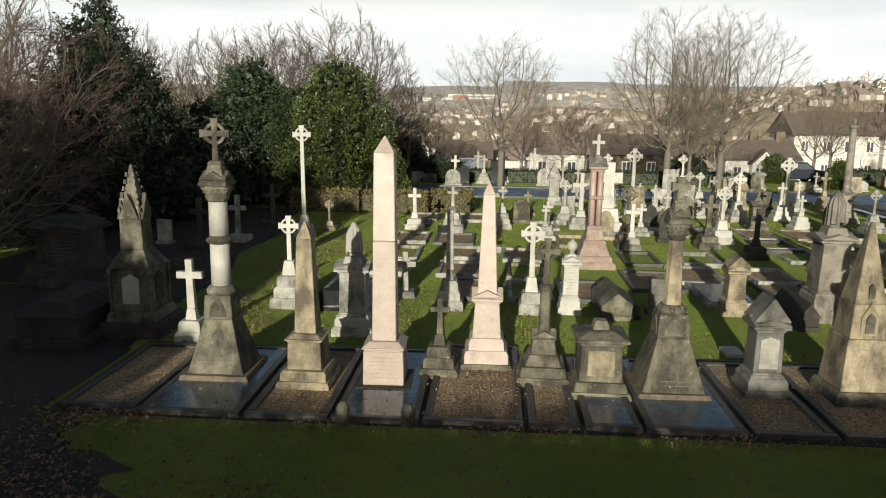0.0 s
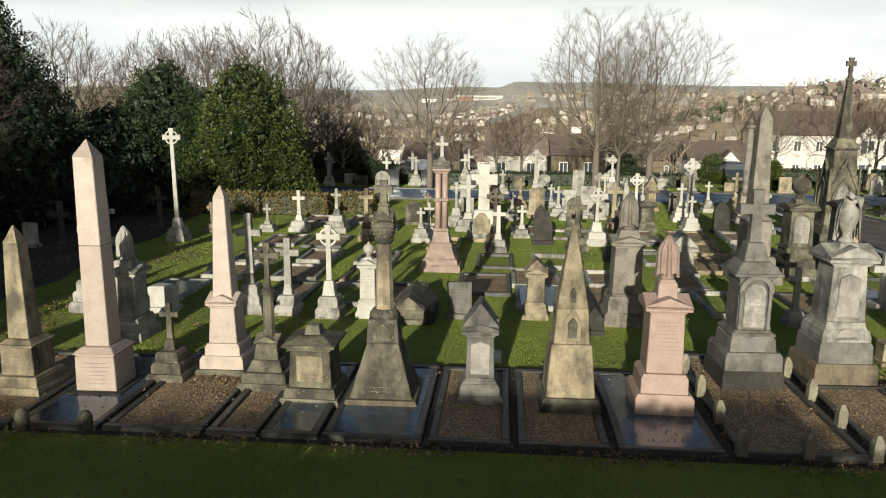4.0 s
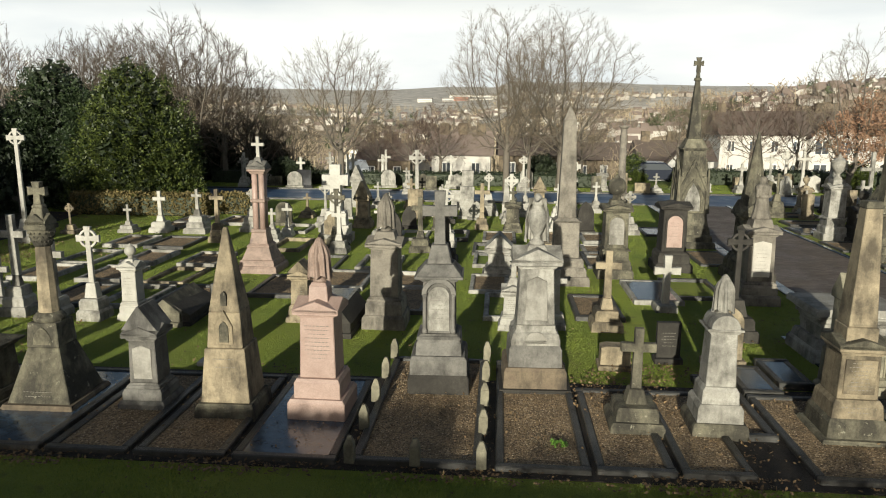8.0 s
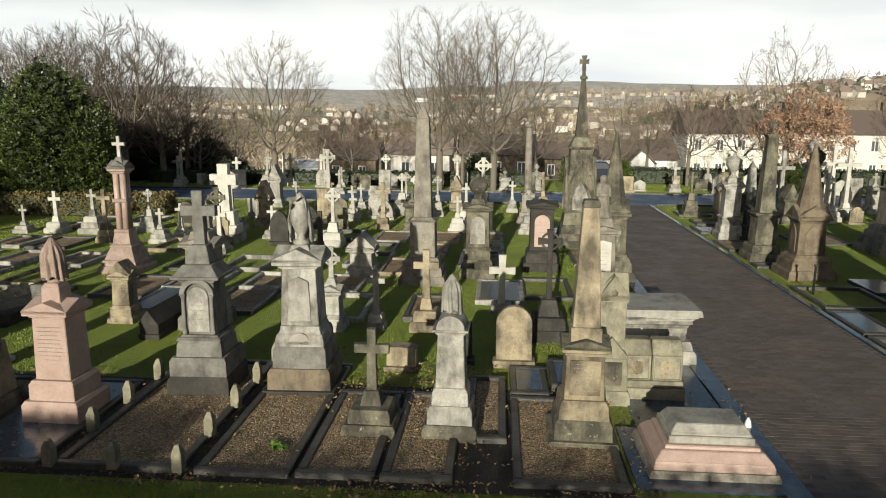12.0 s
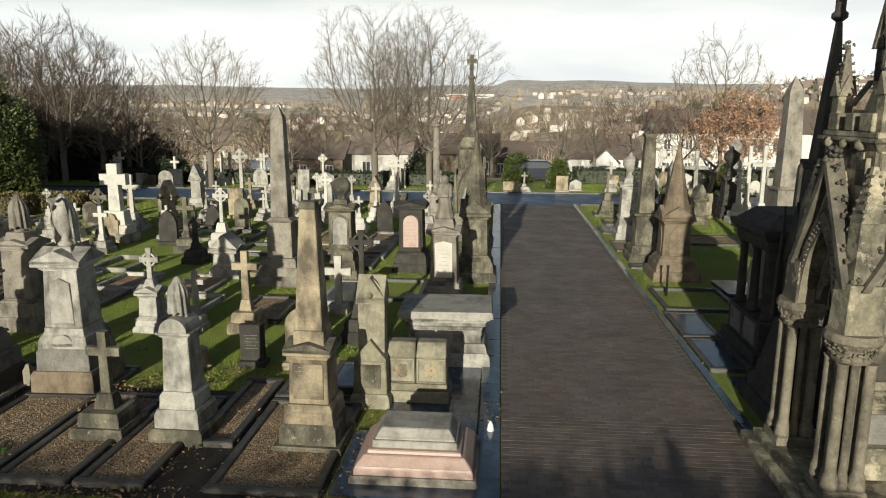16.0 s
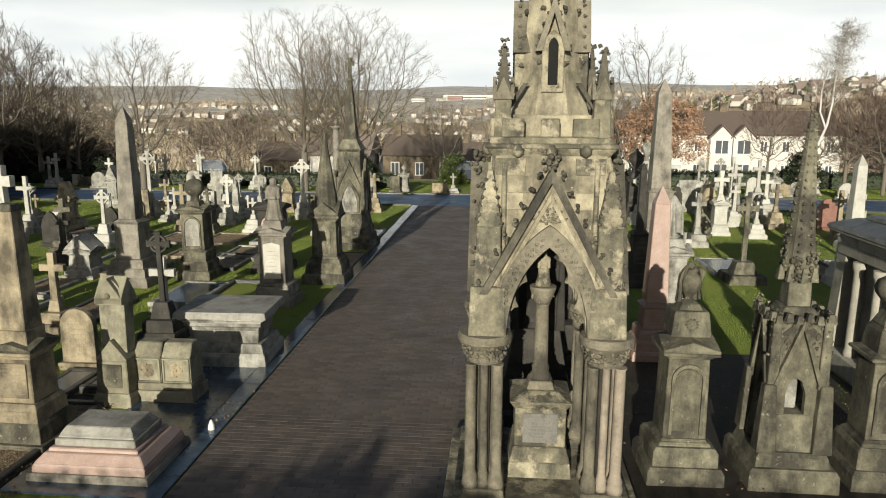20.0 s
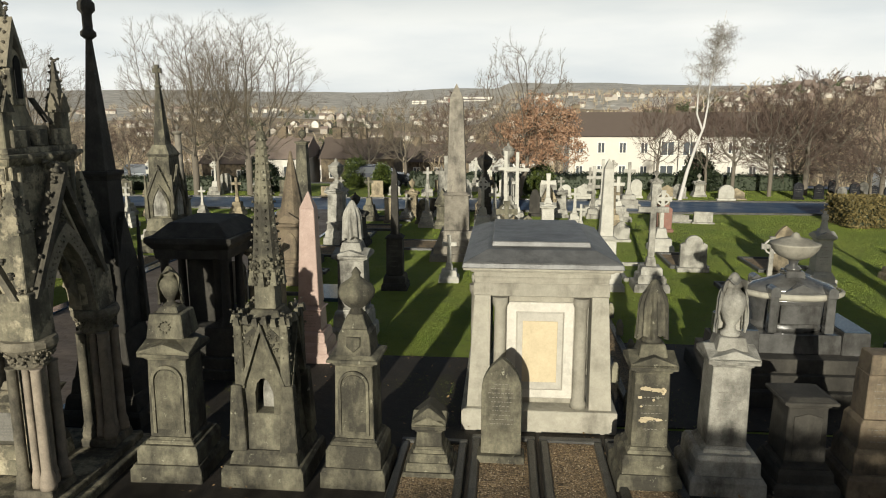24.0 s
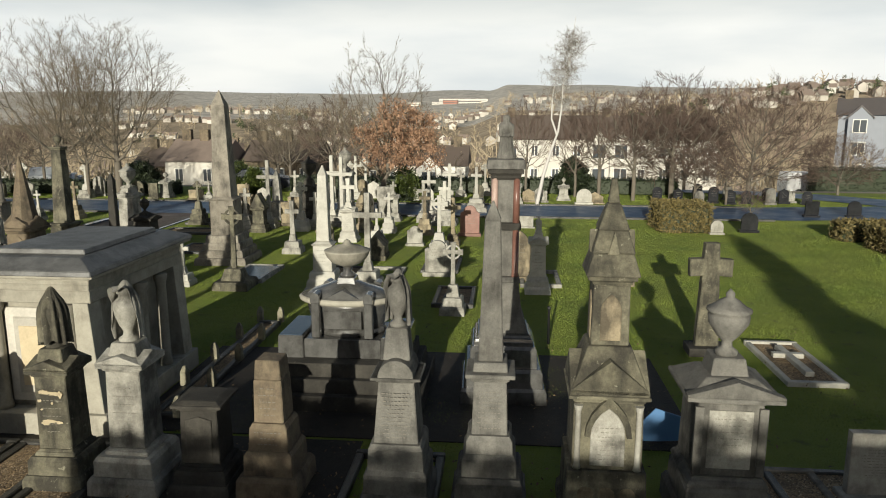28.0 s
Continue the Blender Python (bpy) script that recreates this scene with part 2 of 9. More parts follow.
m, n, l, b = node_mat("grass_ground")
v = coords(n, l, spread=False)
col = mixed(n, l, ramp(n, l, noise_tex(n, l, v, 0.5, 6), 0.35, 0.65), (0.225, 0.315, 0.036), (0.34, 0.395, 0.056))
col = mixed(n, l, ramp(n, l, noise_tex(n, l, v, 3.0, 6), 0.58, 0.80), col, (0.13, 0.115, 0.045))
col = mixed(n, l, 0.5, col, ramp(n, l, noise_tex(n, l, v, 60, 3), 0.3, 0.7, (0.55, 0.55, 0.55, 1), (1, 1, 1, 1)), "MULTIPLY")
l.new(col, b.inputs["Base Color"])
b.inputs["Roughness"].default_value = 0.9
bump(n, l, b, noise_tex(n, l, v, 40, 4), 1.0, 0.12)
turf = m

m, n, l, b = node_mat("grass_blade")
gi = n.new("ShaderNodeNewGeometry")
col = ramp(n, l, gi.outputs["Random Per Island"], 0, 1, (0.155, 0.222, 0.022, 1), (0.245, 0.30, 0.04, 1))
l.new(col, b.inputs["Base Color"])
b.inputs["Roughness"].default_value = 0.6
blade = m

def patchwork(name, cell, dull, deep, roofs, share):
    """Land seen from far off: brown woods and fields with a scatter of pale roofs, cell metres apart."""
    m, n, l, b = node_mat(name)
    v = coords(n, l, spread=False)
    vor = n.new("ShaderNodeTexVoronoi")
    vor.inputs["Scale"].default_value = 1.0 / cell
    l.new(v, vor.inputs["Vector"])
    tone = n.new("ShaderNodeSeparateColor")
    l.new(vor.outputs["Color"], tone.inputs["Color"])
    col = mixed(n, l, ramp(n, l, noise_tex(n, l, v, 0.3 / cell, 7), 0.38, 0.62), dull, deep)
    col = mixed(n, l, 0.5, col, ramp(n, l, tone.outputs["Green"], 0, 1, (0.45, 0.45, 0.45, 1), (1.3, 1.3, 1.3, 1)), "MULTIPLY")
    where = mixed(n, l, 1.0, ramp(n, l, tone.outputs["Red"], 1 - share, 1 - share + 0.05), ramp(n, l, noise_tex(n, l, v, 0.12 / cell, 4), 0.42, 0.55), "MULTIPLY")
    col = mixed(n, l, where, col, roofs)
    l.new(col, b.inputs["Base Color"])
    b.inputs["Roughness"].default_value = 1.0
    return m


# base colours paled, so the haze of distance is painted in
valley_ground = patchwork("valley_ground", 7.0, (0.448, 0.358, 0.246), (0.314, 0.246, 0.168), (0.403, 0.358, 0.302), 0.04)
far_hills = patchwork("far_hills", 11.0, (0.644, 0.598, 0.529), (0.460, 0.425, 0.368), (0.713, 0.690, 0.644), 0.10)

m, n, l, b = node_mat("wet_asphalt_sky_tint")
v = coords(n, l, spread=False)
# blue of the reflected sky is painted into the base colour
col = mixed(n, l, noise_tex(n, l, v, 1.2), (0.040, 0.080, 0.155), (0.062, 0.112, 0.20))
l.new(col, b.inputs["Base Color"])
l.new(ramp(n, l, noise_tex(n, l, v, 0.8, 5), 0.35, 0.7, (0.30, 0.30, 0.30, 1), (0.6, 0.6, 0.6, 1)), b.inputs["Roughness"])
bump(n, l, b, noise_tex(n, l, v, 90, 3), 0.25, 0.01)
asphalt = m

m, n, l, b = node_mat("sett_stone")
oi, gi = n.new("ShaderNodeObjectInfo"), n.new("ShaderNodeNewGeometry")
v = coords(n, l, spread=False, space="Generated")
tc = n.new("ShaderNodeTexCoord")
add = mixed(n, l, 0.5, oi.outputs["Random"], gi.outputs["Random Per Island"])
col = ramp(n, l, add, 0.1, 0.9, (0.100, 0.078, 0.063, 1), (0.205, 0.163, 0.132, 1))
gp = n.new("ShaderNodeNewGeometry")
col = mixed(n, l, 0.6, col, ramp(n, l, noise_tex(n, l, gp.outputs["Position"], 0.7, 6), 0.3, 0.7, (0.5, 0.5, 0.5, 1), (1, 1, 1, 1)), "MULTIPLY")
l.new(col, b.inputs["Base Color"])
l.new(ramp(n, l, noise_tex(n, l, gp.outputs["Position"], 1.1, 5), 0.35, 0.7, (0.45, 0.45, 0.45, 1), (0.8, 0.8, 0.8, 1)), b.inputs["Roughness"])
bump(n, l, b, noise_tex(n, l, gp.outputs["Position"], 60, 4), 0.4, 0.01)
sett_mat = m

m, n, l, b = node_mat("path_joint_earth")
b.inputs["Base Color"].default_value, b.inputs["Roughness"].default_value = (0.105, 0.086, 0.075, 1), 0.9
joint = m


def leafy(name, c0, c1, rough=0.5, through=0.0):
    m, n, l, b = node_mat(name)
    g = n.new("ShaderNodeNewGeometry")
    l.new(ramp(n, l, g.outputs["Random Per Island"], 0, 1, (*c0, 1), (*c1, 1)), b.inputs["Base Color"])
    b.inputs["Roughness"].default_value = rough
    return m


holly_leaf = leafy("holly_leaf", (0.013, 0.026, 0.006), (0.092, 0.116, 0.022), 0.5)
yew_leaf = leafy("yew_leaf", (0.010, 0.021, 0.008), (0.050, 0.075, 0.028), 0.5)
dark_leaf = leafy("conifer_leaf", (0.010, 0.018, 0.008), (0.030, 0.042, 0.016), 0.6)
copper_leaf = leafy("copper_leaf", (0.25, 0.14, 0.085), (0.42, 0.26, 0.16), 0.6)
hedge_leaf = leafy("hedge_leaf", (0.081, 0.068, 0.025), (0.198, 0.153, 0.054), 0.7)
hill_leaf = leafy("hill_evergreen_leaf", (0.05, 0.065, 0.03), (0.10, 0.12, 0.05), 0.7)
dry_leaf = leafy("fallen_leaf", (0.085, 0.052, 0.026), (0.29, 0.195, 0.095), 0.7)
pebble = leafy("gravel_pebble", (0.075, 0.05, 0.032), (0.60, 0.47, 0.31), 0.7)
weed_leaf = leafy("weed_leaf", (0.10, 0.22, 0.03), (0.2, 0.38, 0.06), 0.5)


def bark(name, c0, c1):
    m, n, l, b = node_mat(name)
    v = coords(n, l, (6, 6, 1.2))
    l.new(mixed(n, l, noise_tex(n, l, v, 2.0), c0, c1), b.inputs["Base Color"])
    b.inputs["Roughness"].default_value = 0.9
    bump(n, l, b, noise_tex(n, l, v, 9), 0.5, 0.03)
    return m


grey_bark = bark("grey_bark", (0.105, 0.09, 0.07), (0.19, 0.165, 0.13))
grove_twig = bark("dark_grove_twig", (0.085, 0.066, 0.048), (0.14, 0.11, 0.08))
brown_twig = bark("brown_twig", (0.145, 0.118, 0.084), (0.23, 0.188, 0.132))
red_twig = bark("reddish_twig", (0.104, 0.072, 0.058), (0.155, 0.108, 0.083))
# valley and hill twigs lightened: distance haze is in their colour
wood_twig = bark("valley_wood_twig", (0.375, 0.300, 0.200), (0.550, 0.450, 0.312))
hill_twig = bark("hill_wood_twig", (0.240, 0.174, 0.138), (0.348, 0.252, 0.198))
birch_bark = bark("birch_bark", (0.45, 0.43, 0.40), (0.62, 0.60, 0.57))


def paint(name, c, rough=0.7, vary=0.15):
    m, n, l, b = node_mat(name)
    v = coords(n, l)
    d = tuple(x * (1 - vary) for x in c)
    l.new(mixed(n, l, noise_tex(n, l, v, 1.5, 6), c, d), b.inputs["Base Color"])
    b.inputs["Roughness"].default_value = rough
    return m


render_white = paint("white_render", (0.78, 0.76, 0.70))
brick_red = paint("red_brick", (0.36, 0.17, 0.12))
cream_render = paint("cream_render", (0.63, 0.60, 0.535))
roof_slate = paint("roof_slate", (0.13, 0.115, 0.11), 0.6)
glass_dark = paint("window_glass", (0.09, 0.10, 0.11), 0.12)
iron = paint("black_iron", (0.02, 0.02, 0.022), 0.5)
blue_sheet = paint("blue_sheet", (0.10, 0.22, 0.42), 0.4)
white_plastic = paint("white_plastic", (0.8, 0.8, 0.78), 0.4)


# ---- building blocks ----
rng = random.Random(7)


def part(name, bm, material, parent, label=""):
    """Links a bmesh (or ready mesh data) as one mesh object under a thing or a part."""
    if isinstance(bm, bmesh.types.BMesh):
        me = bpy.data.meshes.new(name)
        bm.to_mesh(me)
        bm.free()
    else:
        me = bm
    if not me.materials:
        me.materials.append(material)
    ob = new(name, me)
    ob.parent = parent
    if label:
        ob["label"] = label
    return ob


def thing(name, x, y, label, category, group="", turn=0.0, lean=0.4, z=0.0):
    """An Empty at the base of a thing; old stones stand a little out of true."""
    e = new(name)
    e.empty_display_size = 0.2
    e.matrix_world = pose(x, y, z, rng.uniform(-lean, lean), rng.uniform(-lean, lean), turn + rng.uniform(-2, 2) * (lean > 0))
    return tagged(e, label, category, group)


def setting(name, verts, faces, material, label="", category="", kind="structure", smooth=False):
    me = bpy.data.meshes.new(name)
    me.from_pydata(verts, [], faces)
    me.materials.append(material)
    if smooth:
        me.shade_smooth()
    ob = new(name, me)
    return tagged(ob, label, category, kind=kind)


def block(w, d, z0, z1, w1=None, d1=None, cx=0.0, cy=0.0, edge=0.012, bm=None):
    """A bevelled block or frustum, w by d below and w1 by d1 above."""
    own = bm is None
    b = bmesh.new()
    w1, d1 = w if w1 is None else w1, d if d1 is None else d1
    vs = [b.verts.new((cx + sx * a / 2, cy + sy * e / 2, z)) for z, a, e in ((z0, w, d), (z1, w1, d1)) for sx, sy in ((-1, -1), (1, -1), (1, 1), (-1, 1))]
    for f in ((3, 2, 1, 0), (4, 5, 6, 7), (0, 1, 5, 4), (1, 2, 6, 5), (2, 3, 7, 6), (3, 0, 4, 7)):
        b.faces.new([vs[i] for i in f])
    if edge and min(w1, d1, z1 - z0) > edge * 2.2:
        bmesh.ops.bevel(b, geom=b.edges[:], offset=edge, segments=1, affect="EDGES")
    if own:
        return b
    me = bpy.data.meshes.new("tmp")
    b.to_mesh(me)
    b.free()
    bm.from_mesh(me)
    bpy.data.meshes.remove(me)
    return bm


def prism(outline, depth, cy=0.0, edge=0.008, z=0.0, cx=0.0):
    """An outline in x and z, drawn out along y."""
    b = bmesh.new()
    f = b.faces.new([b.verts.new((cx + px, cy - depth / 2, z + pz)) for px, pz in outline])
    g = bmesh.ops.extrude_face_region(b, geom=[f])
    bmesh.ops.translate(b, verts=[v for v in g["geom"] if isinstance(v, bmesh.types.BMVert)], vec=(0, depth, 0))
    bmesh.ops.recalc_face_normals(b, faces=b.faces[:])
    if edge:
        rim = [e for e in b.edges if abs(e.verts[0].co.y - e.verts[1].co.y) < 1e-5]
        bmesh.ops.bevel(b, geom=rim, offset=edge, segments=1, affect="EDGES", clamp_overlap=True)
    return b


def lathe(profile, seg=20, fold=0.0, folds=9, cx=0.0, cy=0.0, squash=1.0, smooth=True, twist=0.0):
    """Profile of (radius, z) turned about the upright axis; fold ripples it like cloth."""
    b = bmesh.new()
    rings = []
    for r, z in profile:
        ring = []
        for i in range(seg):
            a = math.tau * i / seg
            rr = r * (1 + fold * math.sin(folds * a + twist * z) * (0.6 + 0.4 * math.sin(3 * a + 5 * z)))
            ring.append(b.verts.new((cx + rr * math.cos(a), cy + rr * math.sin(a) * squash, z)))
        rings.append(ring)
    for lo, hi in zip(rings, rings[1:]):
        for i in range(seg):
            f = b.faces.new((lo[i], lo[(i + 1) % seg], hi[(i + 1) % seg], hi[i]))
            f.smooth = smooth
    b.faces.new(rings[0][::-1])
    b.faces.new(rings[-1])
    return b


def arc(cx, cz, r, a0, a1, n):
    return [(cx + r * math.cos(radians(a0 + (a1 - a0) * i / n)), cz + r * math.sin(radians(a0 + (a1 - a0) * i / n))) for i in range(n + 1)]


def pointed(w, h, n=7):
    """Outline of a lancet: upright sides and a pointed arch, width w, height h."""
    s = h - w * 0.87
    return [(-w / 2, 0), (w / 2, 0)] + arc(-w / 2, s, w, 0, 60, n) + arc(w / 2, s, w, 120, 180, n)[1:]


def rounded(w, h, n=12):
    return [(-w / 2, 0), (w / 2, 0)] + arc(0, h - w / 2, w / 2, 0, 180, n)


def gable(w, h, rise):
    return [(-w / 2, 0), (w / 2, 0), (w / 2, h - rise), (0, h), (-w / 2, h - rise)]


def cross_shape(h, span, t, arm, flare=0.0):
    """Latin cross: height h, arms span wide centred at height arm, limb thickness t."""
    a, f, s = t / 2, t / 2 * (1 + flare), span / 2
    return [(-a * 1.15, 0), (a * 1.15, 0), (a, arm - a), (s, arm - f), (s, arm + f), (a, arm + a), (f, h), (-f, h), (-a, arm + a), (-s, arm + f), (-s, arm - f), (-a, arm - a)]


def ring_shape(b, r0, r1, depth, cz, n=24):
    vs = []
    for i in range(n):
        c, s = math.cos(math.tau * i / n), math.sin(math.tau * i / n)
        vs.append([b.verts.new((r * c, y, cz + r * s)) for r, y in ((r0, -depth / 2), (r1, -depth / 2), (r1, depth / 2), (r0, depth / 2))])
    for i in range(n):
        p, q = vs[i], vs[(i + 1) % n]
        for k in range(4):
            b.faces.new((p[k], p[(k + 1) % 4], q[(k + 1) % 4], q[k]))
    bmesh.ops.recalc_face_normals(b, faces=b.faces[:])
    return b


def script_lines(w, z0, z1, y, rows, parent, material=None, cx=0.0):
    """Worn lettering too small to read: rows of short dark bars."""
    b = bmesh.new()
    step = (z1 - z0) / rows
    hgt = min(step * 0.10, 0.0048)
    for i in range(rows):
        z = z1 - (i + 0.5) * step
        ww = w * rng.uniform(0.5, 0.95)
        x = -ww / 2
        while x < ww / 2:
            e = min(x + rng.uniform(0.012, 0.045), ww / 2)
            vs = [b.verts.new((cx + a, y, c)) for a, c in ((x, z - hgt), (e, z - hgt), (e, z + hgt), (x, z + hgt))]
            b.faces.new(vs)
            x = e + rng.uniform(0.012, 0.022)
    ob = part("inscription", b, material or lettering, parent, "worn rows of cut lettering")
    ob["kind"] = "stuff"
    return ob


def moulded(profile, deep=0.0, c=0.010):
    """A square-plan stone turned out of a profile of (width, height); deep adds to its depth, c chamfers the arrises."""
    b = bmesh.new()
    rings = []
    for w, z in profile:
        x, y = w / 2, (w + deep) / 2
        k = min(c, x * 0.4)
        rings.append([b.verts.new((px, py, z)) for px, py in ((-x + k, -y), (x - k, -y), (x, -y + k), (x, y - k), (x - k, y), (-x + k, y), (-x, y - k), (-x, -y + k))])
    for lo, hi in zip(rings, rings[1:]):
        for i in range(8):
            b.faces.new((lo[i], lo[(i + 1) % 8], hi[(i + 1) % 8], hi[i]))
    b.faces.new(rings[0][::-1])
    b.faces.new(rings[-1])
    return b


def stage(name, w0, w1, z0, z1, deep=0.0):
    """One stage of a memorial, with the mouldings that its kind has."""
    h, d = z1 - z0, w1 - w0
    if d > 0.03 and h > 0.04:
        return moulded([(w0, z0), (w0, z0 + 0.10 * h), (w0 + 0.22 * d, z0 + 0.16 * h), (w0 + 0.30 * d, z0 + 0.38 * h), (w0 + 0.60 * d, z0 + 0.54 * h), (w1 - 0.012, z0 + 0.58 * h), (w1, z0 + 0.62 * h), (w1, z0 + 0.92 * h), (w1 - 0.02, z1)], deep)
    if "moulding" in name and d < -0.03:
        return moulded([(w0, z0), (w0, z0 + 0.28 * h), (w0 + 0.10 * d, z0 + 0.34 * h), (w0 + 0.30 * d, z0 + 0.56 * h), (w0 + 0.72 * d, z0 + 0.66 * h), (w1 + 0.012, z0 + 0.80 * h), (w1, z0 + 0.84 * h), (w1, z1)], deep)
    if any(k in name for k in ("plinth", "step", "slab", "_block", "base_block")) and -0.07 < d <= 0.001 and h > 0.09:
        k = min(0.045, h * 0.22)
        return moulded([(w0, z0), (w1, z1 - k - 0.012), (w1 - 0.016, z1 - k), (w1 - k * 1.5, z1)], deep)
    return block(w0, w0 + deep, z0, z1, w1, w1 + deep)


def steps(e, mat, w, z, n, rise, shrink=0.82, name="step"):
    """n square steps; returns the width and height reached."""
    for i in range(n):
        part(name if i else "plinth", stage("step", w, w * 0.985, z, z + rise), mat, e)
        z += rise
        w *= shrink
    return w, z


def urn(e, mat, z, h, name="urn"):
    """A footed urn with lid and knob."""
    r = h * 0.30
    pr = [(0.55, 0), (0.55, 0.06), (0.28, 0.12), (0.25, 0.2), (0.55, 0.3), (0.95, 0.48), (1.0, 0.6), (0.9, 0.64), (1.06, 0.66), (1.06, 0.7), (0.8, 0.74), (0.45, 0.83), (0.2, 0.87), (0.22, 0.93), (0.02, 1.0)]
    return part(name, lathe([(r * a, z + h * c) for a, c in pr], 20), mat, e)


def shroud(e, mat, z, h, r=None, name="draped_urn", parted=False):
    """A footed urn under a heavy cloth that hangs in folds and parts at the front."""
    r = r or h * 0.24
    pr = [(0.62, 0), (0.62, 0.05), (0.34, 0.10), (0.30, 0.17), (0.52, 0.26), (0.76, 0.42), (0.84, 0.56), (0.76, 0.66), (0.46, 0.72), (0.42, 0.77), (0.58, 0.79), (0.46, 0.87), (0.2, 0.92)]
    b = lathe([(r * a, z + h * c) for a, c in pr], 24)
    seg, levels = 56, 12
    open_at = -1.57 + rng.uniform(-0.4, 0.4)
    cloth = [(0.03, 1.0), (0.16, 0.985), (0.27, 0.95), (0.37, 0.90), (0.50, 0.84), (0.66, 0.77), (0.78, 0.69), (0.84, 0.60), (0.86, 0.50), (0.87, 0.40), (0.88, 0.28), (0.90, 0.16), (0.93, 0.03)]
    rings = []
    for k in range(levels + 1):
        ring = []
        for i in range(seg):
            a = math.tau * i / seg
            near = max(0.0, min(1.0, (math.cos(a - open_at) - 0.30) / 0.45)) * (1.0 if parted else 0.015)
            q, f = cloth[k]
            f = max(f, 0.02 + 0.84 * near ** 0.6 + 0.07 * (0.5 + 0.5 * math.sin(5 * a + 1.0)))
            deep = min(1.0, k / 7.0)
            rr = r * q * (1 + (0.14 if parted else 0.19) * deep * math.sin(11 * a + 1.6 * math.sin(2 * a) + 1.5 * f)) * (1 + 0.06 * near)
            ring.append(b.verts.new((rr * math.cos(a), rr * math.sin(a), z + h * f)))
        rings.append(ring)
    for lo, hi in zip(rings, rings[1:]):
        for i in range(seg):
            b.faces.new((lo[i], hi[i], hi[(i + 1) % seg], lo[(i + 1) % seg])).smooth = True
    return part(name, b, mat, e)


ICO = [Vector(p).normalized() for p in ((0, 1, 1.618), (0, -1, 1.618), (0, 1, -1.618), (0, -1, -1.618), (1, 1.618, 0), (-1, 1.618, 0), (1, -1.618, 0), (-1, -1.618, 0), (1.618, 0, 1), (-1.618, 0, 1), (1.618, 0, -1), (-1.618, 0, -1))]
ICO_F = [(i, j, k) for i in range(12) for j in range(i + 1, 12) for k in range(j + 1, 12) if max((ICO[i] - ICO[j]).length, (ICO[j] - ICO[k]).length, (ICO[i] - ICO[k]).length) < 1.1]
ICO_F = [(i, j, k) if (ICO[j] - ICO[i]).cross(ICO[k] - ICO[i]).dot(ICO[i]) > 0 else (i, k, j) for i, j, k in ICO_F]


def knob(b, x, y, z, s, up=1.0):
    """One knobbly carved leaf, an uneven rounded lump."""
    v = [b.verts.new((x + p.x * s * j, y + p.y * s * j, z + p.z * s * j * up)) for p, j in ((p, 0.8 * rng.uniform(0.45, 1.2)) for p in ICO)]
    for f in ICO_F:
        b.faces.new([v[i] for i in f]).smooth = True


def statue(e, mat, z, h, name="statue"):
    """A robed and veiled standing figure, kept plain, in one mesh."""
    r = h * 0.17
    pr = [(1.3, 0), (1.25, 0.05), (1.0, 0.22), (0.86, 0.42), (0.80, 0.55), (1.02, 0.66), (1.06, 0.75), (0.86, 0.80), (0.50, 0.83), (0.46, 0.87), (0.52, 0.91), (0.46, 0.96), (0.28, 0.99), (0.03, 1.0)]
    b = lathe([(r * a, z + h * c) for a, c in pr], 44, 0.09, 10, squash=0.78, twist=2.2)
    for s in (-1, 1):
        block(r * 0.5, r * 0.6, z + h * 0.50, z + h * 0.74, r * 0.42, r * 0.5, cx=s * r * 0.78, cy=-r * 0.35, edge=r * 0.12, bm=b)
    block(r * 1.2, r * 0.4, z + h * 0.50, z + h * 0.58, r * 1.1, r * 0.34, cy=-r * 0.72, edge=r * 0.1, bm=b)
    return part(name, b, mat, e)


# ---- generic memorials ----
GRAVES = "memorials of the cemetery"


def latin_cross(x, y, w, h, mat, n=2, spread=0.42, turn=0.0, flare=0.0):
    mat = weathered if mat is marble and rng.random() < 0.4 else mat
    e = thing("cross_memorial", x, y, f"{DESC[mat]} Latin cross on a stepped base", "memorial", GRAVES, turn)
    rise = min(0.22, h * 0.13)
    ww, z = steps(e, grey if mat is marble and rng.random() < 0.6 else mat, w, 0, n, rise, 0.78)
    if n > 1:
        part("die", block(ww * 0.66, ww * 0.58, z, z + rise * 1.1, ww * 0.46, ww * 0.4), mat, e)
        z += rise * 1.1
    hc = h - z
    t = max(0.09, min(0.15, hc * 0.14))
    part("cross", prism(cross_shape(hc, hc * spread * 1.25 if hc < 1.2 else hc * spread, t, hc * 0.68, flare), t * 0.85, z=z), mat, e)
    return e


def celtic_cross(x, y, w, h, mat, n=2, turn=0.0, spread=0.46):
    mat = weathered if mat is marble and rng.random() < 0.4 else mat
    e = thing("celtic_cross", x, y, f"{DESC[mat]} ringed Celtic cross on a stepped base", "memorial", GRAVES, turn)
    rise = min(0.24, h * 0.12)
    ww, z = steps(e, grey if mat is marble and rng.random() < 0.6 else mat, w, 0, n, rise, 0.8)
    part("die", block(ww * 0.82, ww * 0.66, z, z + rise * 1.4, ww * 0.56, ww * 0.46), mat, e)
    z += rise * 1.4
    hc = h - z
    span = min(hc * spread, w * 0.95)
    t = max(0.075, min(0.16, hc * 0.12, span * 0.20))
    arm = hc - span * 0.5
    cr = part("cross", prism(cross_shape(hc, span, t, arm, 0.5), t * 0.75, z=z), mat, e)
    part("ring", ring_shape(bmesh.new(), span * 0.30, span * 0.385, t * 0.55, z + arm), mat, cr)
    return e


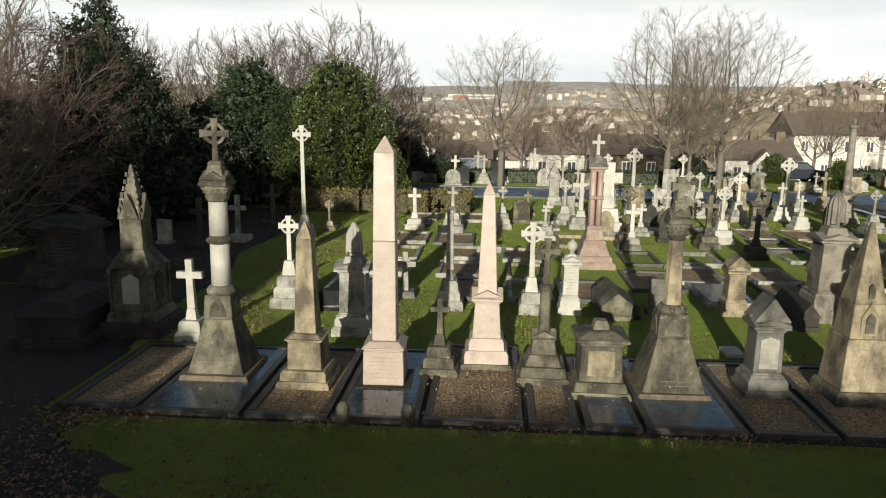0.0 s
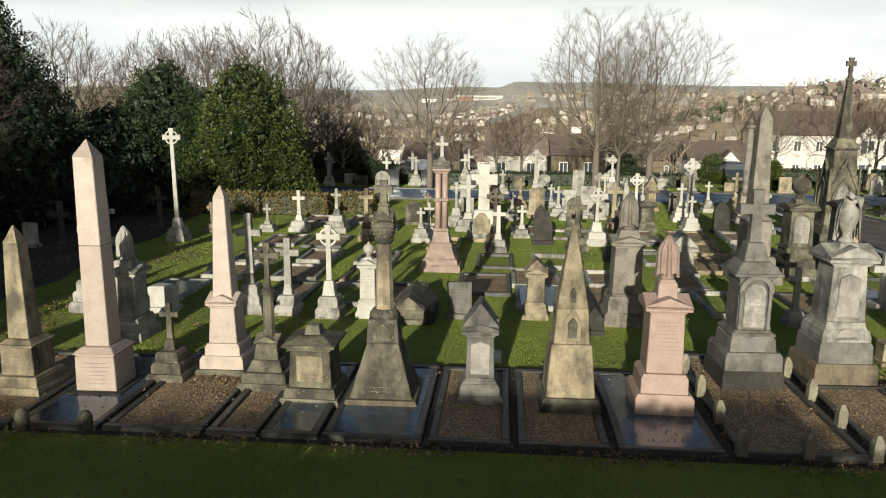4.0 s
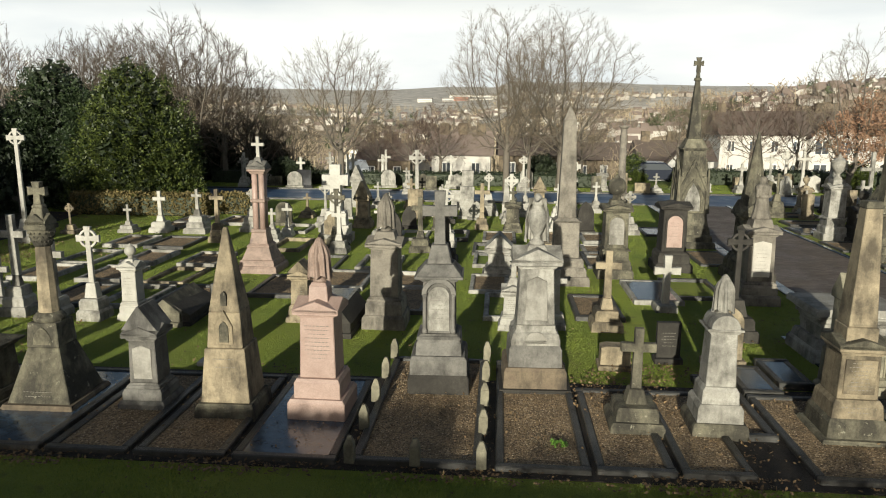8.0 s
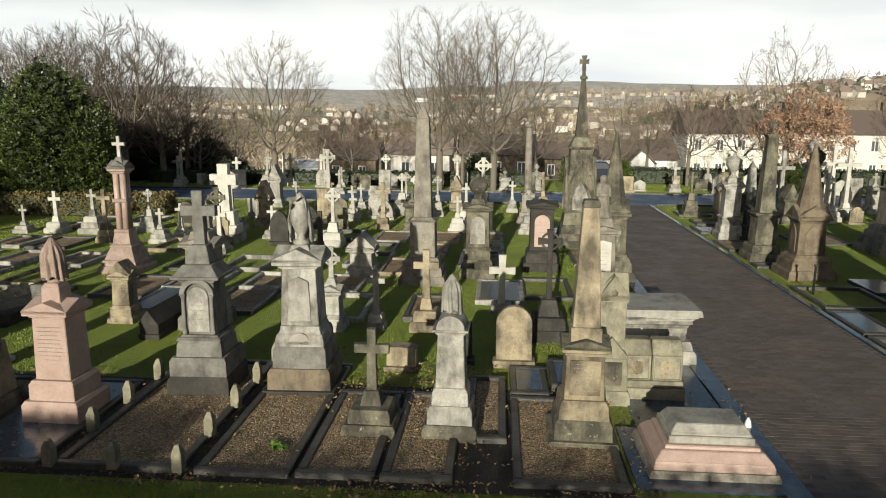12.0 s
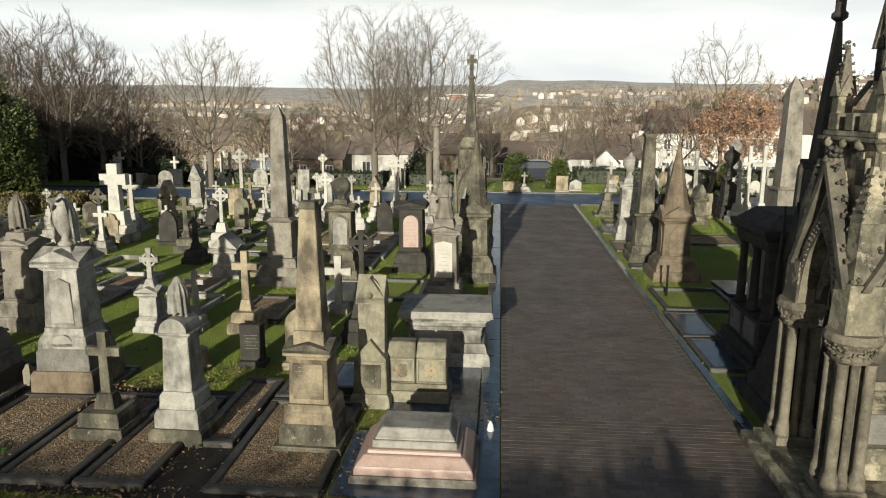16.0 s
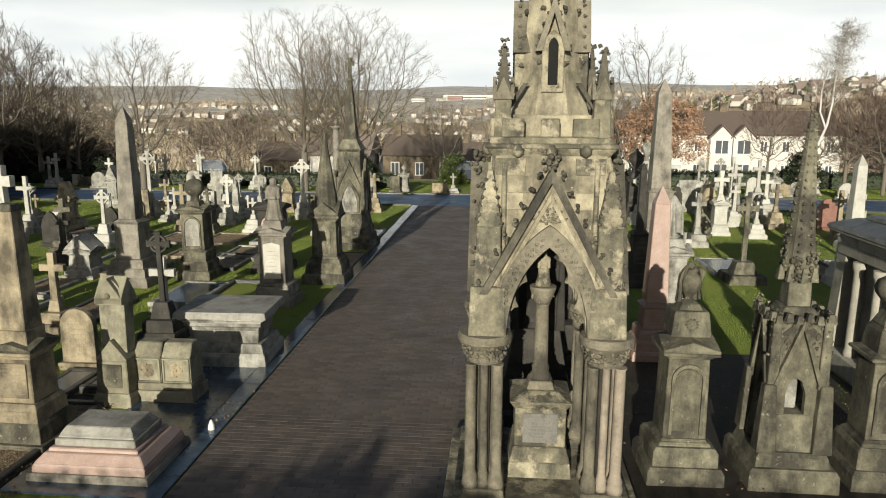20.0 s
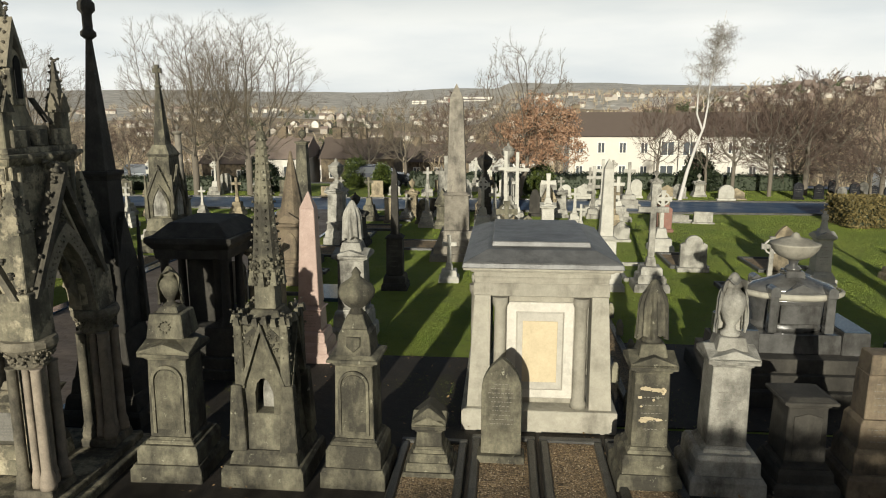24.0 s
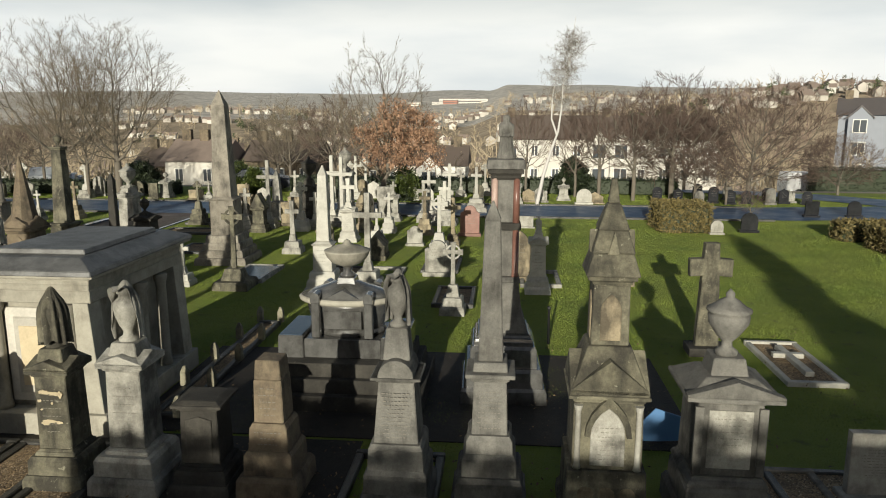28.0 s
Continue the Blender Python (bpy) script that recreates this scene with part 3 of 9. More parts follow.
def headstone(x, y, w, h, mat, shape="round", turn=0.0, text=5, lean=1.2):
    names = {"round": "round-topped", "pointed": "pointed Gothic", "square": "square-cut", "gable": "gabled", "shoulder": "shouldered"}
    e = thing("headstone", x, y, f"{DESC[mat]} {names[shape]} headstone on a low plinth", "headstone", GRAVES, turn, lean)
    d = 0.13
    p = min(0.14, h * 0.14)
    part("plinth", block(w * 1.02, 0.3, 0, p), mat, e)
    ww, hh = w * 0.86, h - p
    if shape == "round":
        o = rounded(ww, hh)
    elif shape == "pointed":
        o = pointed(ww, hh)
    elif shape == "gable":
        o = gable(ww, hh, ww * 0.28)
    elif shape == "shoulder":
        o = [(-ww / 2, 0), (ww / 2, 0), (ww / 2, hh * 0.72), (ww * 0.36, hh * 0.78)] + arc(0, hh - ww * 0.34, ww * 0.34, 0, 180, 10) + [(-ww * 0.36, hh * 0.78), (-ww / 2, hh * 0.72)]
    else:
        o = [(-ww / 2, 0), (ww / 2, 0), (ww / 2, hh), (-ww / 2, hh)]
    part("slab", prism(o, d, z=p), mat, e)
    if text:
        script_lines(ww * 0.72, p + hh * 0.3, p + hh * 0.76, -d / 2 - 0.004, text, e)
    return e


def obelisk(x, y, w, h, mat, n=2, die=0.22, kind="obelisk", gabled=False, shaft_w=0.5, text=True):
    e = thing("obelisk", x, y, f"{DESC[mat]} obelisk on a pedestal with stepped plinth", "obelisk", GRAVES)
    rise = min(0.24, h * 0.06)
    ww, z = steps(e, mat, w, 0, n, rise, 0.86)
    dh = h * die
    dw = ww * 0.86
    part("die", block(dw, dw, z, z + dh, dw * 0.95, dw * 0.95), mat, e)
    if text:
        script_lines(dw * 0.7, z + dh * 0.2, z + dh * 0.9, -dw / 2 - 0.004, 5, e)
    z += dh
    part("cornice", stage("cornice", dw * 0.97, dw * 1.1, z, z + 0.05), mat, e)
    z += 0.05
    if gabled:
        for turn in (0, 90):
            g = prism([(-dw * 0.56, 0), (dw * 0.56, 0), (dw * 0.56, 0.06), (0, 0.2), (-dw * 0.56, 0.06)], dw * 1.12, z=z)
            bmesh.ops.rotate(g, verts=g.verts[:], cent=(0, 0, 0), matrix=Matrix.Rotation(radians(turn), 3, "Z"))
            part("gable", g, mat, e)
        z += 0.09
    else:
        part("cushion", block(dw * 0.98, dw * 0.98, z, z + 0.07, dw * 0.72, dw * 0.72), mat, e)
        z += 0.07
    sw = w * shaft_w
    tip = sw * 0.75
    b = block(sw, sw, z, h - tip, sw * 0.68, sw * 0.68)
    part("shaft", b, mat, e)
    part("capstone", block(sw * 0.68, sw * 0.68, h - tip, h, 0.02, 0.02, edge=0.0), mat, e)
    return e


def pedestal(x, y, w, h, mat, top="urn", ped=0.62, n=2, slim=0.66, arch=False, panel=None, gabled=True, label="", turn=0.0, text=6, rise=None, top_mat=None):
    words = {"urn": "urn", "ball": "ball finial", "shroud": "draped urn", "parted": "draped urn", "statue": "robed statue", "cross": "small cross", "gable": "gabled cap", "celtic": "ringed cross", "none": "plain cap", "obelisk": "short obelisk"}
    e = thing("pedestal_memorial", x, y, label or f"{DESC[mat]} pedestal memorial with {words[top]}", "memorial", GRAVES, turn)
    hp = h * ped
    rise = rise or min(0.26, hp * 0.13)
    ww, z = steps(e, mat, w, 0, n, rise, 0.85)
    dw = w * slim
    part("base_moulding", stage("base_moulding", dw * 1.2, dw * 1.02, z, z + 0.08), mat, e)
    z += 0.08
    top_cap = 0.10 + (0.14 if gabled else 0.04)
    dh = max(0.2, hp - z - top_cap)
    body = part("die", block(dw, dw, z, z + dh, dw * 0.93, dw * 0.93), mat, e)
    if panel or arch:
        o = rounded(dw * 0.62, dh * 0.78) if arch else gable(dw * 0.66, dh * 0.8, 0.05)
        part("panel", prism(o, 0.03, cy=-dw * 0.484, z=z + dh * 0.1, edge=0.006), panel or mat, body, "inscribed panel")
        script_lines(dw * 0.5, z + dh * 0.25, z + dh * 0.75, -dw * 0.5 - 0.006, text, body)
        if arch:
            ro, ri = dw * 0.385, dw * 0.315
            rim = [(-ro, 0)] + arc(0, dh * 0.88 - ro, ro, 180, 0, 12) + [(ro, 0), (ri, 0)] + arc(0, dh * 0.88 - ro, ri, 0, 180, 12) + [(-ri, 0)]
            part("arch_frame", prism(rim, 0.07, cy=-dw * 0.484, z=z + dh * 0.06, edge=0), mat, body, "raised arched moulding")
    elif text:
        script_lines(dw * 0.7, z + dh * 0.2, z + dh * 0.85, -dw / 2 - 0.004, text, body)
    z += dh
    part("cornice", stage("cornice", dw * 0.96, dw * 1.28, z, z + 0.1), mat, e)
    z += 0.1
    cw = dw * 1.28
    if gabled:
        for a in (0, 90):
            g = prism([(-cw / 2, 0), (cw / 2, 0), (cw / 2, 0.03), (0, 0.14), (-cw / 2, 0.03)], cw, z=z + (0.002 if a else 0))
            bmesh.ops.rotate(g, verts=g.verts[:], cent=(0, 0, 0), matrix=Matrix.Rotation(radians(a), 3, "Z"))
            part("pediment", g, mat, e)
        z += 0.11
    else:
        part("cap", block(cw * 0.95, cw * 0.95, z, z + 0.04, cw * 0.7, cw * 0.7), mat, e)
        z += 0.04
    ht, tm = h - z, top_mat or mat
    if top in ("urn", "ball", "shroud", "statue", "parted"):
        bw = min(dw * 0.8, ht * 0.5)
        part("pedestal_block", block(bw, bw, z - 0.02, z + ht * 0.16, bw * 0.8, bw * 0.8), mat, e)
        z += ht * 0.15
        ht = h - z
        if top == "urn":
            urn(e, tm, z, ht)
        elif top in ("shroud", "parted"):
            shroud(e, tm, z, ht, parted=top == "parted")
        elif top == "statue":
            statue(e, tm, z, ht)
        else:
            r = ht * 0.36
            part("ball_finial", lathe([(r * 0.5, z), (r * 0.42, z + ht * 0.18)] + [(max(0.01, r * math.cos(radians(q))), z + ht * 0.52 + r * math.sin(radians(q))) for q in range(-60, 90, 15)] + [(r * 0.2, z + ht * 0.93), (0.01, h)], 18), tm, e)
    elif top in ("cross", "celtic"):
        part("cross_base", block(dw * 0.7, dw * 0.55, z - 0.02, z + ht * 0.2, dw * 0.36, dw * 0.3), mat, e)
        z += ht * 0.2
        ht = h - z
        t = max(0.09, ht * 0.15)
        span = ht * 0.62
        cr = part("cross", prism(cross_shape(ht, span, t, ht * 0.62, 0.3), t * 0.8, z=z), tm, e)
        if top == "celtic":
            part("ring", ring_shape(bmesh.new(), span * 0.27, span * 0.37, t * 0.5, z + ht * 0.62), tm, cr)
    elif top == "obelisk":
        part("shaft", block(dw * 0.55, dw * 0.55, z - 0.02, h - 0.15, dw * 0.36, dw * 0.36), tm, e)
        part("capstone", block(dw * 0.36, dw * 0.36, h - 0.15, h, 0.02, 0.02, edge=0), tm, e)
    elif top == "gable":
        part("roof", prism([(-cw / 2, 0), (cw / 2, 0), (0.02, ht), (-0.02, ht)], cw * 0.9, z=z - 0.03), tm, e)
    return e


def roof_tomb(x, y, w, h, mat, d=1.5):
    e = thing("coped_tomb", x, y, f"{DESC[mat]} coped tomb with a gabled end", "tomb", GRAVES)
    part("plinth", block(w * 1.1, d * 1.05, 0, h * 0.18), mat, e)
    part("body", block(w, d, h * 0.18, h * 0.52), mat, e)
    part("roof", prism([(-w * 0.54, 0), (w * 0.54, 0), (0, h * 0.48)], d * 1.04, z=h * 0.52), mat, e)
    return e


def stone_block(x, y, w, h, mat, d=0.3):
    e = thing("memorial_block", x, y, f"low {DESC[mat]} memorial block set on the ground", "memorial", GRAVES, lean=1)
    part("plinth", block(w * 1.15, d * 1.5, 0, h * 0.2), mat, e)
    part("block", prism([(-w / 2, 0), (w / 2, 0), (w / 2, h * 0.72), (w * 0.3, h * 0.8), (-w * 0.3, h * 0.8), (-w / 2, h * 0.72)], d, z=h * 0.2), mat, e)
    return e


def column_ball(x, y, w, h, mat, top="ball"):
    e = thing("column_memorial", x, y, f"{DESC[mat]} column memorial on a tall pedestal", "memorial", GRAVES)
    ww, z = steps(e, mat, w, 0, 3, 0.16, 0.86)
    part("die", block(w * 0.55, w * 0.55, z, z + h * 0.16, w * 0.5, w * 0.5), mat, e)
    z += h * 0.16
    part("cornice", block(w * 0.5, w * 0.5, z, z + 0.1, w * 0.66, w * 0.66), mat, e)
    z += 0.1
    r = w * 0.17
    hs = h - z - r * 2.6
    part("shaft", lathe([(r * 1.35, z), (r * 1.35, z + 0.08), (r, z + 0.14), (r * 0.78, z + hs)], 18), mat, e)
    z += hs
    part("capital", lathe([(r * 0.78, z), (r * 1.25, z + r * 0.6), (r * 1.25, z + r * 0.85)], 18), mat, e)
    z += r * 0.85
    urn(e, mat, z, h - z)
    return e


# ---- ground, road, path ----
def smooth01(v):
    v = max(0.0, min(1.0, v))
    return v * v * (3 - 2 * v)


def ground_z(x, y):
    """The cemetery is level; past the road the land falls into a valley and rises to far ridges."""
    z = -13 * smooth01((y - 47) / 75) - 14 * smooth01((y - 130) / 260)
    z += 31 * smooth01((x - 20 - (y - 200) * 0.05) / 200) * smooth01((y - 210) / 230) * (1 - smooth01((y - 500) / 260))
    z += 17 * smooth01((y - 260) / 200) * smooth01((x + 10) / 60)
    rise = 30 * smooth01((y - 430) / 480) + 30 * smooth01((y - 900) / 700) + 56 * smooth01((y - 1500) / 1300)
    z += rise * (1 - smooth01((x - 50) / 110) * (1 - smooth01((y - 620) / 200)))
    z += 7 * math.sin(x * 0.004 + 1.0) * smooth01((y - 1200) / 800) + 4 * math.sin(x * 0.011 + y * 0.006) * smooth01((y - 420) / 300)
    return z


xs = [-2600, -1800, -1200, -900, -650, -500, -400, -320, -250, -200, -160, -130, -90, -60, -40] + [float(v) for v in range(-24, 61, 4)] + [70, 85, 105, 130, 160, 195, 235, 280, 340, 420, 520, 680, 900, 1300, 1900, 2600]
ys = [-60, -30, -12, 0, 6, 12, 20, 28, 36, 44, 47, 51, 56, 62, 70, 80, 92, 106, 122, 145, 175, 210, 240, 270, 300, 330, 360, 400, 450, 520, 570, 620, 690, 760, 830, 900, 1000, 1100, 1250, 1400, 1600, 1800, 2000, 2300, 2700, 3400]
verts = [(x, y, ground_z(x, y)) for y in ys for x in xs]
nx = len(xs)
near_faces, far_faces = [], []
for j in range(len(ys) - 1):
    for i in range(nx - 1):
        q = (j * nx + i, j * nx + i + 1, (j + 1) * nx + i + 1, (j + 1) * nx + i)
        (near_faces if ys[j] < 50 else far_faces).append(q)
ground = setting("ground", verts, near_faces + far_faces, turf, "level cemetery lawn falling away to a wooded valley", "ground", smooth=True)
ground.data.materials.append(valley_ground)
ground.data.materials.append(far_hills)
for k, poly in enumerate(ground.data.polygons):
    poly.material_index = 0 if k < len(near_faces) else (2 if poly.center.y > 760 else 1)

PATH_L, PATH_R, ROAD_0, ROAD_1 = 17.78, 21.30, 36.8, 41.6


def slab_box(x0, x1, y0, y1, z0, z1):
    v = [(x0, y0, z0), (x1, y0, z0), (x1, y1, z0), (x0, y1, z0), (x0, y0, z1), (x1, y0, z1), (x1, y1, z1), (x0, y1, z1)]
    return v, [(4, 5, 6, 7), (0, 1, 5, 4), (1, 2, 6, 5), (2, 3, 7, 6), (3, 0, 4, 7), (3, 2, 1, 0)]


# the road crosses behind the field and bends away at its far end
verts, faces = [], []
stations = [(-70, 0.0), (-30, 0.0), (0, 0.0), (20, 0.0), (40, 0.0), (50, 0.3), (56, 1.2), (62, 3.2), (70, 6.5), (85, 12)]
for x, off in stations:
    verts += [(x, ROAD_0 + off, 0.012), (x, ROAD_1 + off * 1.05, 0.012)]
for i in range(len(stations) - 1):
    faces.append((2 * i, 2 * i + 2, 2 * i + 3, 2 * i + 1))
road = setting("road", verts, faces, asphalt, "wet dark asphalt cemetery road with sky blue painted in", "road")
path_bed = setting("path", [(PATH_L, -4.0, 0.01), (PATH_R, -4.0, 0.01), (PATH_R, ROAD_0, 0.01), (PATH_L, ROAD_0, 0.01)], [(0, 1, 2, 3)], joint, "broad straight path paved with worn dark setts", "path")
for side, x0, x1 in (("left", PATH_L - 0.34, PATH_L - 0.02), ("right", PATH_R + 0.02, PATH_R + 0.16)):
    e = thing("path_edging", x0, 0, "wet worn edging stones beside the paved path", "kerb", lean=0)
    e["kind"] = "structure"
    y = 8.2
    while y < ROAD_0 - 0.4:
        ln = rng.uniform(0.8, 1.5)
        part("edging_stone", block(x1 - x0, ln - 0.015, -0.05, 0.035 + rng.uniform(0, 0.015), cx=(x1 - x0) / 2, cy=y + ln / 2, edge=0.01), slab_wet, e)
        y += ln

# road kerbs, broken at the path
for x0, x1, y in ((-40, PATH_L - 0.4, ROAD_0), (PATH_R + 0.4, 49, ROAD_0), (-40, 49, ROAD_1)):
    v, f = slab_box(x0, x1, y - 0.07, y + 0.07, -0.02, 0.09)
    setting("road_kerb", v, f, kerb_stone, "low stone kerb along the cemetery road", "kerb")


# ---- vegetation ----
def mesh_np(name, verts, faces, material, smooth=False):
    me = bpy.data.meshes.new(name)
    verts, faces = np.asarray(verts, dtype=np.float32), np.asarray(faces, dtype=np.int32)
    k = faces.shape[1]
    me.vertices.add(len(verts))
    me.vertices.foreach_set("co", verts.ravel())
    me.loops.add(faces.size)
    me.loops.foreach_set("vertex_index", faces.ravel())
    me.polygons.add(len(faces))
    me.polygons.foreach_set("loop_start", np.arange(0, faces.size, k, dtype=np.int32))
    me.polygons.foreach_set("loop_total", np.full(len(faces), k, dtype=np.int32))
    me.update(calc_edges=True)
    me.materials.append(material)
    if smooth:
        me.shade_smooth()
    return me


def tubes(segs, sides):
    """Tapered tubes for an array of rows (p0, p1, r0, r1)."""
    s = np.asarray(segs, dtype=float)
    p0, p1, r0, r1 = s[:, 0:3], s[:, 3:6], s[:, 6], s[:, 7]
    d = p1 - p0
    d /= np.linalg.norm(d, axis=1, keepdims=True) + 1e-9
    ref = np.where(np.abs(d[:, 2:3]) > 0.9, np.array([[1.0, 0, 0]]), np.array([[0, 0, 1.0]]))
    u = np.cross(d, ref)
    u /= np.linalg.norm(u, axis=1, keepdims=True) + 1e-9
    w = np.cross(d, u)
    rings = []
    for p, r in ((p0, r0), (p1, r1)):
        for k in range(sides):
            a = math.tau * k / sides
            rings.append(p + (u * math.cos(a) + w * math.sin(a)) * r[:, None])
    v = np.stack(rings, axis=1).reshape(-1, 3)
    base = np.arange(len(s))[:, None] * 2 * sides
    f = np.concatenate([base + np.array([[k, (k + 1) % sides, sides + (k + 1) % sides, sides + k]]) for k in range(sides)])
    return v, f


def grow_tree(seed, fork, mid, wide, tall, n, step=0.26, trunk_r=0.17, lift=0.10, twigs=3, twig=0.45, tip=0.0055, droop=0.0, hollow=0.35, wob=0.16, base=0.0, stem=None):
    """Branch segments (two ends, two radii) of a leafless tree whose limbs grow towards points spread through a domed crown."""
    g = np.random.default_rng(seed)
    d = g.normal(size=(n, 3))
    d /= np.linalg.norm(d, axis=1, keepdims=True)
    rad = np.maximum(g.random(n) ** (1 / 3), hollow * g.random(n) ** 0.3)
    az = np.arctan2(d[:, 1], d[:, 0])
    lobed = 1 + 0.13 * np.sin(3 * az + seed) + 0.10 * np.sin(5 * az + 4 * d[:, 2] + seed * 2)
    want = d * (rad * lobed)[:, None] * [wide, wide, tall] + [0, 0, mid]
    want = want[want[:, 2] > fork * 0.95 + base]
    stem = stem or [(0, 0, -0.15), (0.02, 0.01, fork * 0.55), (0, 0, fork)]
    nodes, par = [], []
    for p, q in zip(stem, stem[1:]):
        k = max(1, int((Vector(q) - Vector(p)).length / step))
        for i in range(k + (q is stem[-1])):
            nodes.append(np.array(p) + (np.array(q) - np.array(p)) * i / k)
            par.append(len(nodes) - 2)
    nodes = [np.asarray(v, dtype=float) for v in nodes]
    near_d, near_i = np.full(len(want), 1e9), np.zeros(len(want), dtype=int)

    def update(lo):
        for i in range(lo, len(nodes)):
            dd = np.linalg.norm(want - nodes[i], axis=1)
            better = dd < near_d
            near_d[better], near_i[better] = dd[better], i
    update(max(0, len(nodes) - 3))
    for turn in range(70):
        alive = near_d > step * 1.7
        if alive.sum() < 3:
            break
        idx, inv = np.unique(near_i[alive], return_inverse=True)
        pull = np.zeros((len(idx), 3))
        arr = np.array(nodes)
        way = want[alive] - arr[near_i[alive]]
        np.add.at(pull, inv, way / np.linalg.norm(way, axis=1, keepdims=True))
        pull /= np.linalg.norm(pull, axis=1, keepdims=True) + 1e-9
        back = arr[idx] - arr[np.maximum(0, np.array(par)[idx])]
        pull += back / (np.linalg.norm(back, axis=1, keepdims=True) + 1e-9) * 0.35 + g.normal(0, wob, pull.shape) + [0, 0, lift - droop]
        pull /= np.linalg.norm(pull, axis=1, keepdims=True) + 1e-9
        lo = len(nodes)
        for i, p in zip(idx, pull):
            q = nodes[i] + p * step
            near = arr[np.linalg.norm(arr - q, axis=1) < step * 0.35]
            if len(near) == 0:
                nodes.append(q)
                par.append(int(i))
        if len(nodes) == lo:
            break
        update(lo)
    m = len(nodes)
    kids, load = np.zeros(m, dtype=int), np.zeros(m)
    for i in range(m - 1, 0, -1):
        if load[i] == 0:
            load[i] = 1.0
        load[par[i]] += load[i]
        kids[par[i]] += 1
    pos, up_i = np.array(nodes), np.maximum(0, np.array(par))
    for _ in range(2):
        total, n_kids = np.zeros((m, 3)), np.maximum(1, kids)[:, None]
        np.add.at(total, up_i[1:], pos[1:])
        mean = (pos[up_i] + total / n_kids) / 2
        inner = (kids > 0) & (np.arange(m) > 3)
        pos[inner] = pos[inner] * 0.4 + mean[inner] * 0.6
    nodes = list(pos)
    r = tip + (trunk_r - tip) * ((load - 1) / (load.max() - 1)) ** 0.56
    segs = [(*nodes[par[i]], *nodes[i], max(r[par[i]] if kids[par[i]] < 2 else r[i] * 1.15, r[i]), r[i]) for i in range(1, m)]
    for i in range(1, m):
        if r[i] < trunk_r * 0.13 and twigs:
            way = nodes[i] - nodes[par[i]]
            way /= np.linalg.norm(way) + 1e-9
            out = nodes[i] - [0, 0, mid * 0.55]
            out /= np.linalg.norm(out) + 1e-9
            for _ in range(twigs if kids[i] == 0 else (twigs + 1) // 2):
                t = way * 0.75 + out * 0.45 + g.normal(0, 0.42, 3) + [0, 0, 0.12]
                t /= np.linalg.norm(t)
                ln = twig * g.uniform(0.5, 1.25)
                mid_p = nodes[i] + t * ln * 0.5
                end = mid_p + (t + g.normal(0, 0.12, 3)) * ln * 0.5
                segs.append((*nodes[i], *end, tip, tip * 0.5))
                for _ in range(2):
                    side, mid_p = t + g.normal(0, 0.32, 3), nodes[i] + (end - nodes[i]) * g.uniform(0.3, 0.6)
                    segs.append((*mid_p, *(mid_p + side * ln * 0.45), tip * 0.7, tip * 0.45))
    return segs


def tree_from(segs, name, label, bark_mat, twig_mat):
    """A tree of three parts, by the thickness of its limbs."""
    e = thing(name, 0, 0, label, "tree", lean=0)
    top = max(s[6] for s in segs)
    trunk, limbs, reached = [], [], set()
    for s in segs:
        if s[6] > top * 0.42 and (not trunk or s[:3] in reached):
            trunk.append(s)
            reached.add(s[3:6])
        elif s[6] > top * 0.11:
            limbs.append(s)
    fine = [s for s in segs if s[6] <= top * 0.11]
    v, f = tubes(trunk, 10)
    part("trunk", mesh_np("trunk", v, f, bark_mat, True), bark_mat, e)
    v, f = tubes(limbs, 5)
    part("branchwork", mesh_np("branchwork", v, f, bark_mat, True), bark_mat, e)["kind"] = "stuff"
    v, f = tubes(fine, 3)
    part("crown", mesh_np("crown", v, f, twig_mat), twig_mat, e, "fine leafless twigs")
    return e


def put_tree(proto, x, y, s, turn, z=0.0, wide=1.0):
    return copy_thing(proto, pose(x, y, z, 0, 0, turn) @ Matrix.Diagonal((s * wide, s * wide, s, 1)))


ash = tree_from(grow_tree(3, 2.2, 5.9, 3.9, 3.9, 2300, 0.22, 0.19, lift=0.14, twig=0.50, wob=0.10, twigs=3, tip=0.005, hollow=0.6), "bare_tree", "tall leafless tree with fanning upright limbs", grey_bark, brown_twig)
ash.matrix_world = pose(10.47, 42.4, 0, 0, 0, 20)
lime = tree_from(grow_tree(11, 2.2, 5.2, 3.5, 3.2, 2000, 0.22, 0.18, lift=0.10, twig=0.48, wob=0.10, twigs=3, tip=0.005, hollow=0.6), "bare_tree", "rounded leafless tree standing beyond the road", grey_bark, brown_twig)
lime.matrix_world = pose(0.75, 42.3, 0)
thorn = tree_from(grow_tree(23, 1.1, 3.5, 4.4, 3.1, 1900, 0.24, 0.15, lift=0.10, twig=0.62, wob=0.10, tip=0.0085, twigs=4, hollow=0.5), "spreading_tree", "low spreading leafless tree with reddish twigs", grey_bark, red_twig)
thorn.matrix_world = pose(50.8, 46.2, 0)
vase = tree_from(grow_tree(37, 1.7, 3.9, 2.5, 2.2, 1000, 0.22, 0.12, lift=0.18, twig=0.5, wob=0.10, twigs=4, tip=0.008), "bare_tree", "small leafless tree with a dense vase-shaped crown", grey_bark, red_twig)
vase.matrix_world = pose(43.8, 44.6, 0)
grove = [tree_from(grow_tree(60 + k, 2.0, 6.0, 3.7, 4.1, 760, 0.31, 0.19, lift=0.12, twig=0.75, wob=0.10, twigs=3, tip=0.0105, hollow=0.55), "bare_tree", "leafless tree in a thick dark grove", grey_bark, grove_twig) for k in range(2)]
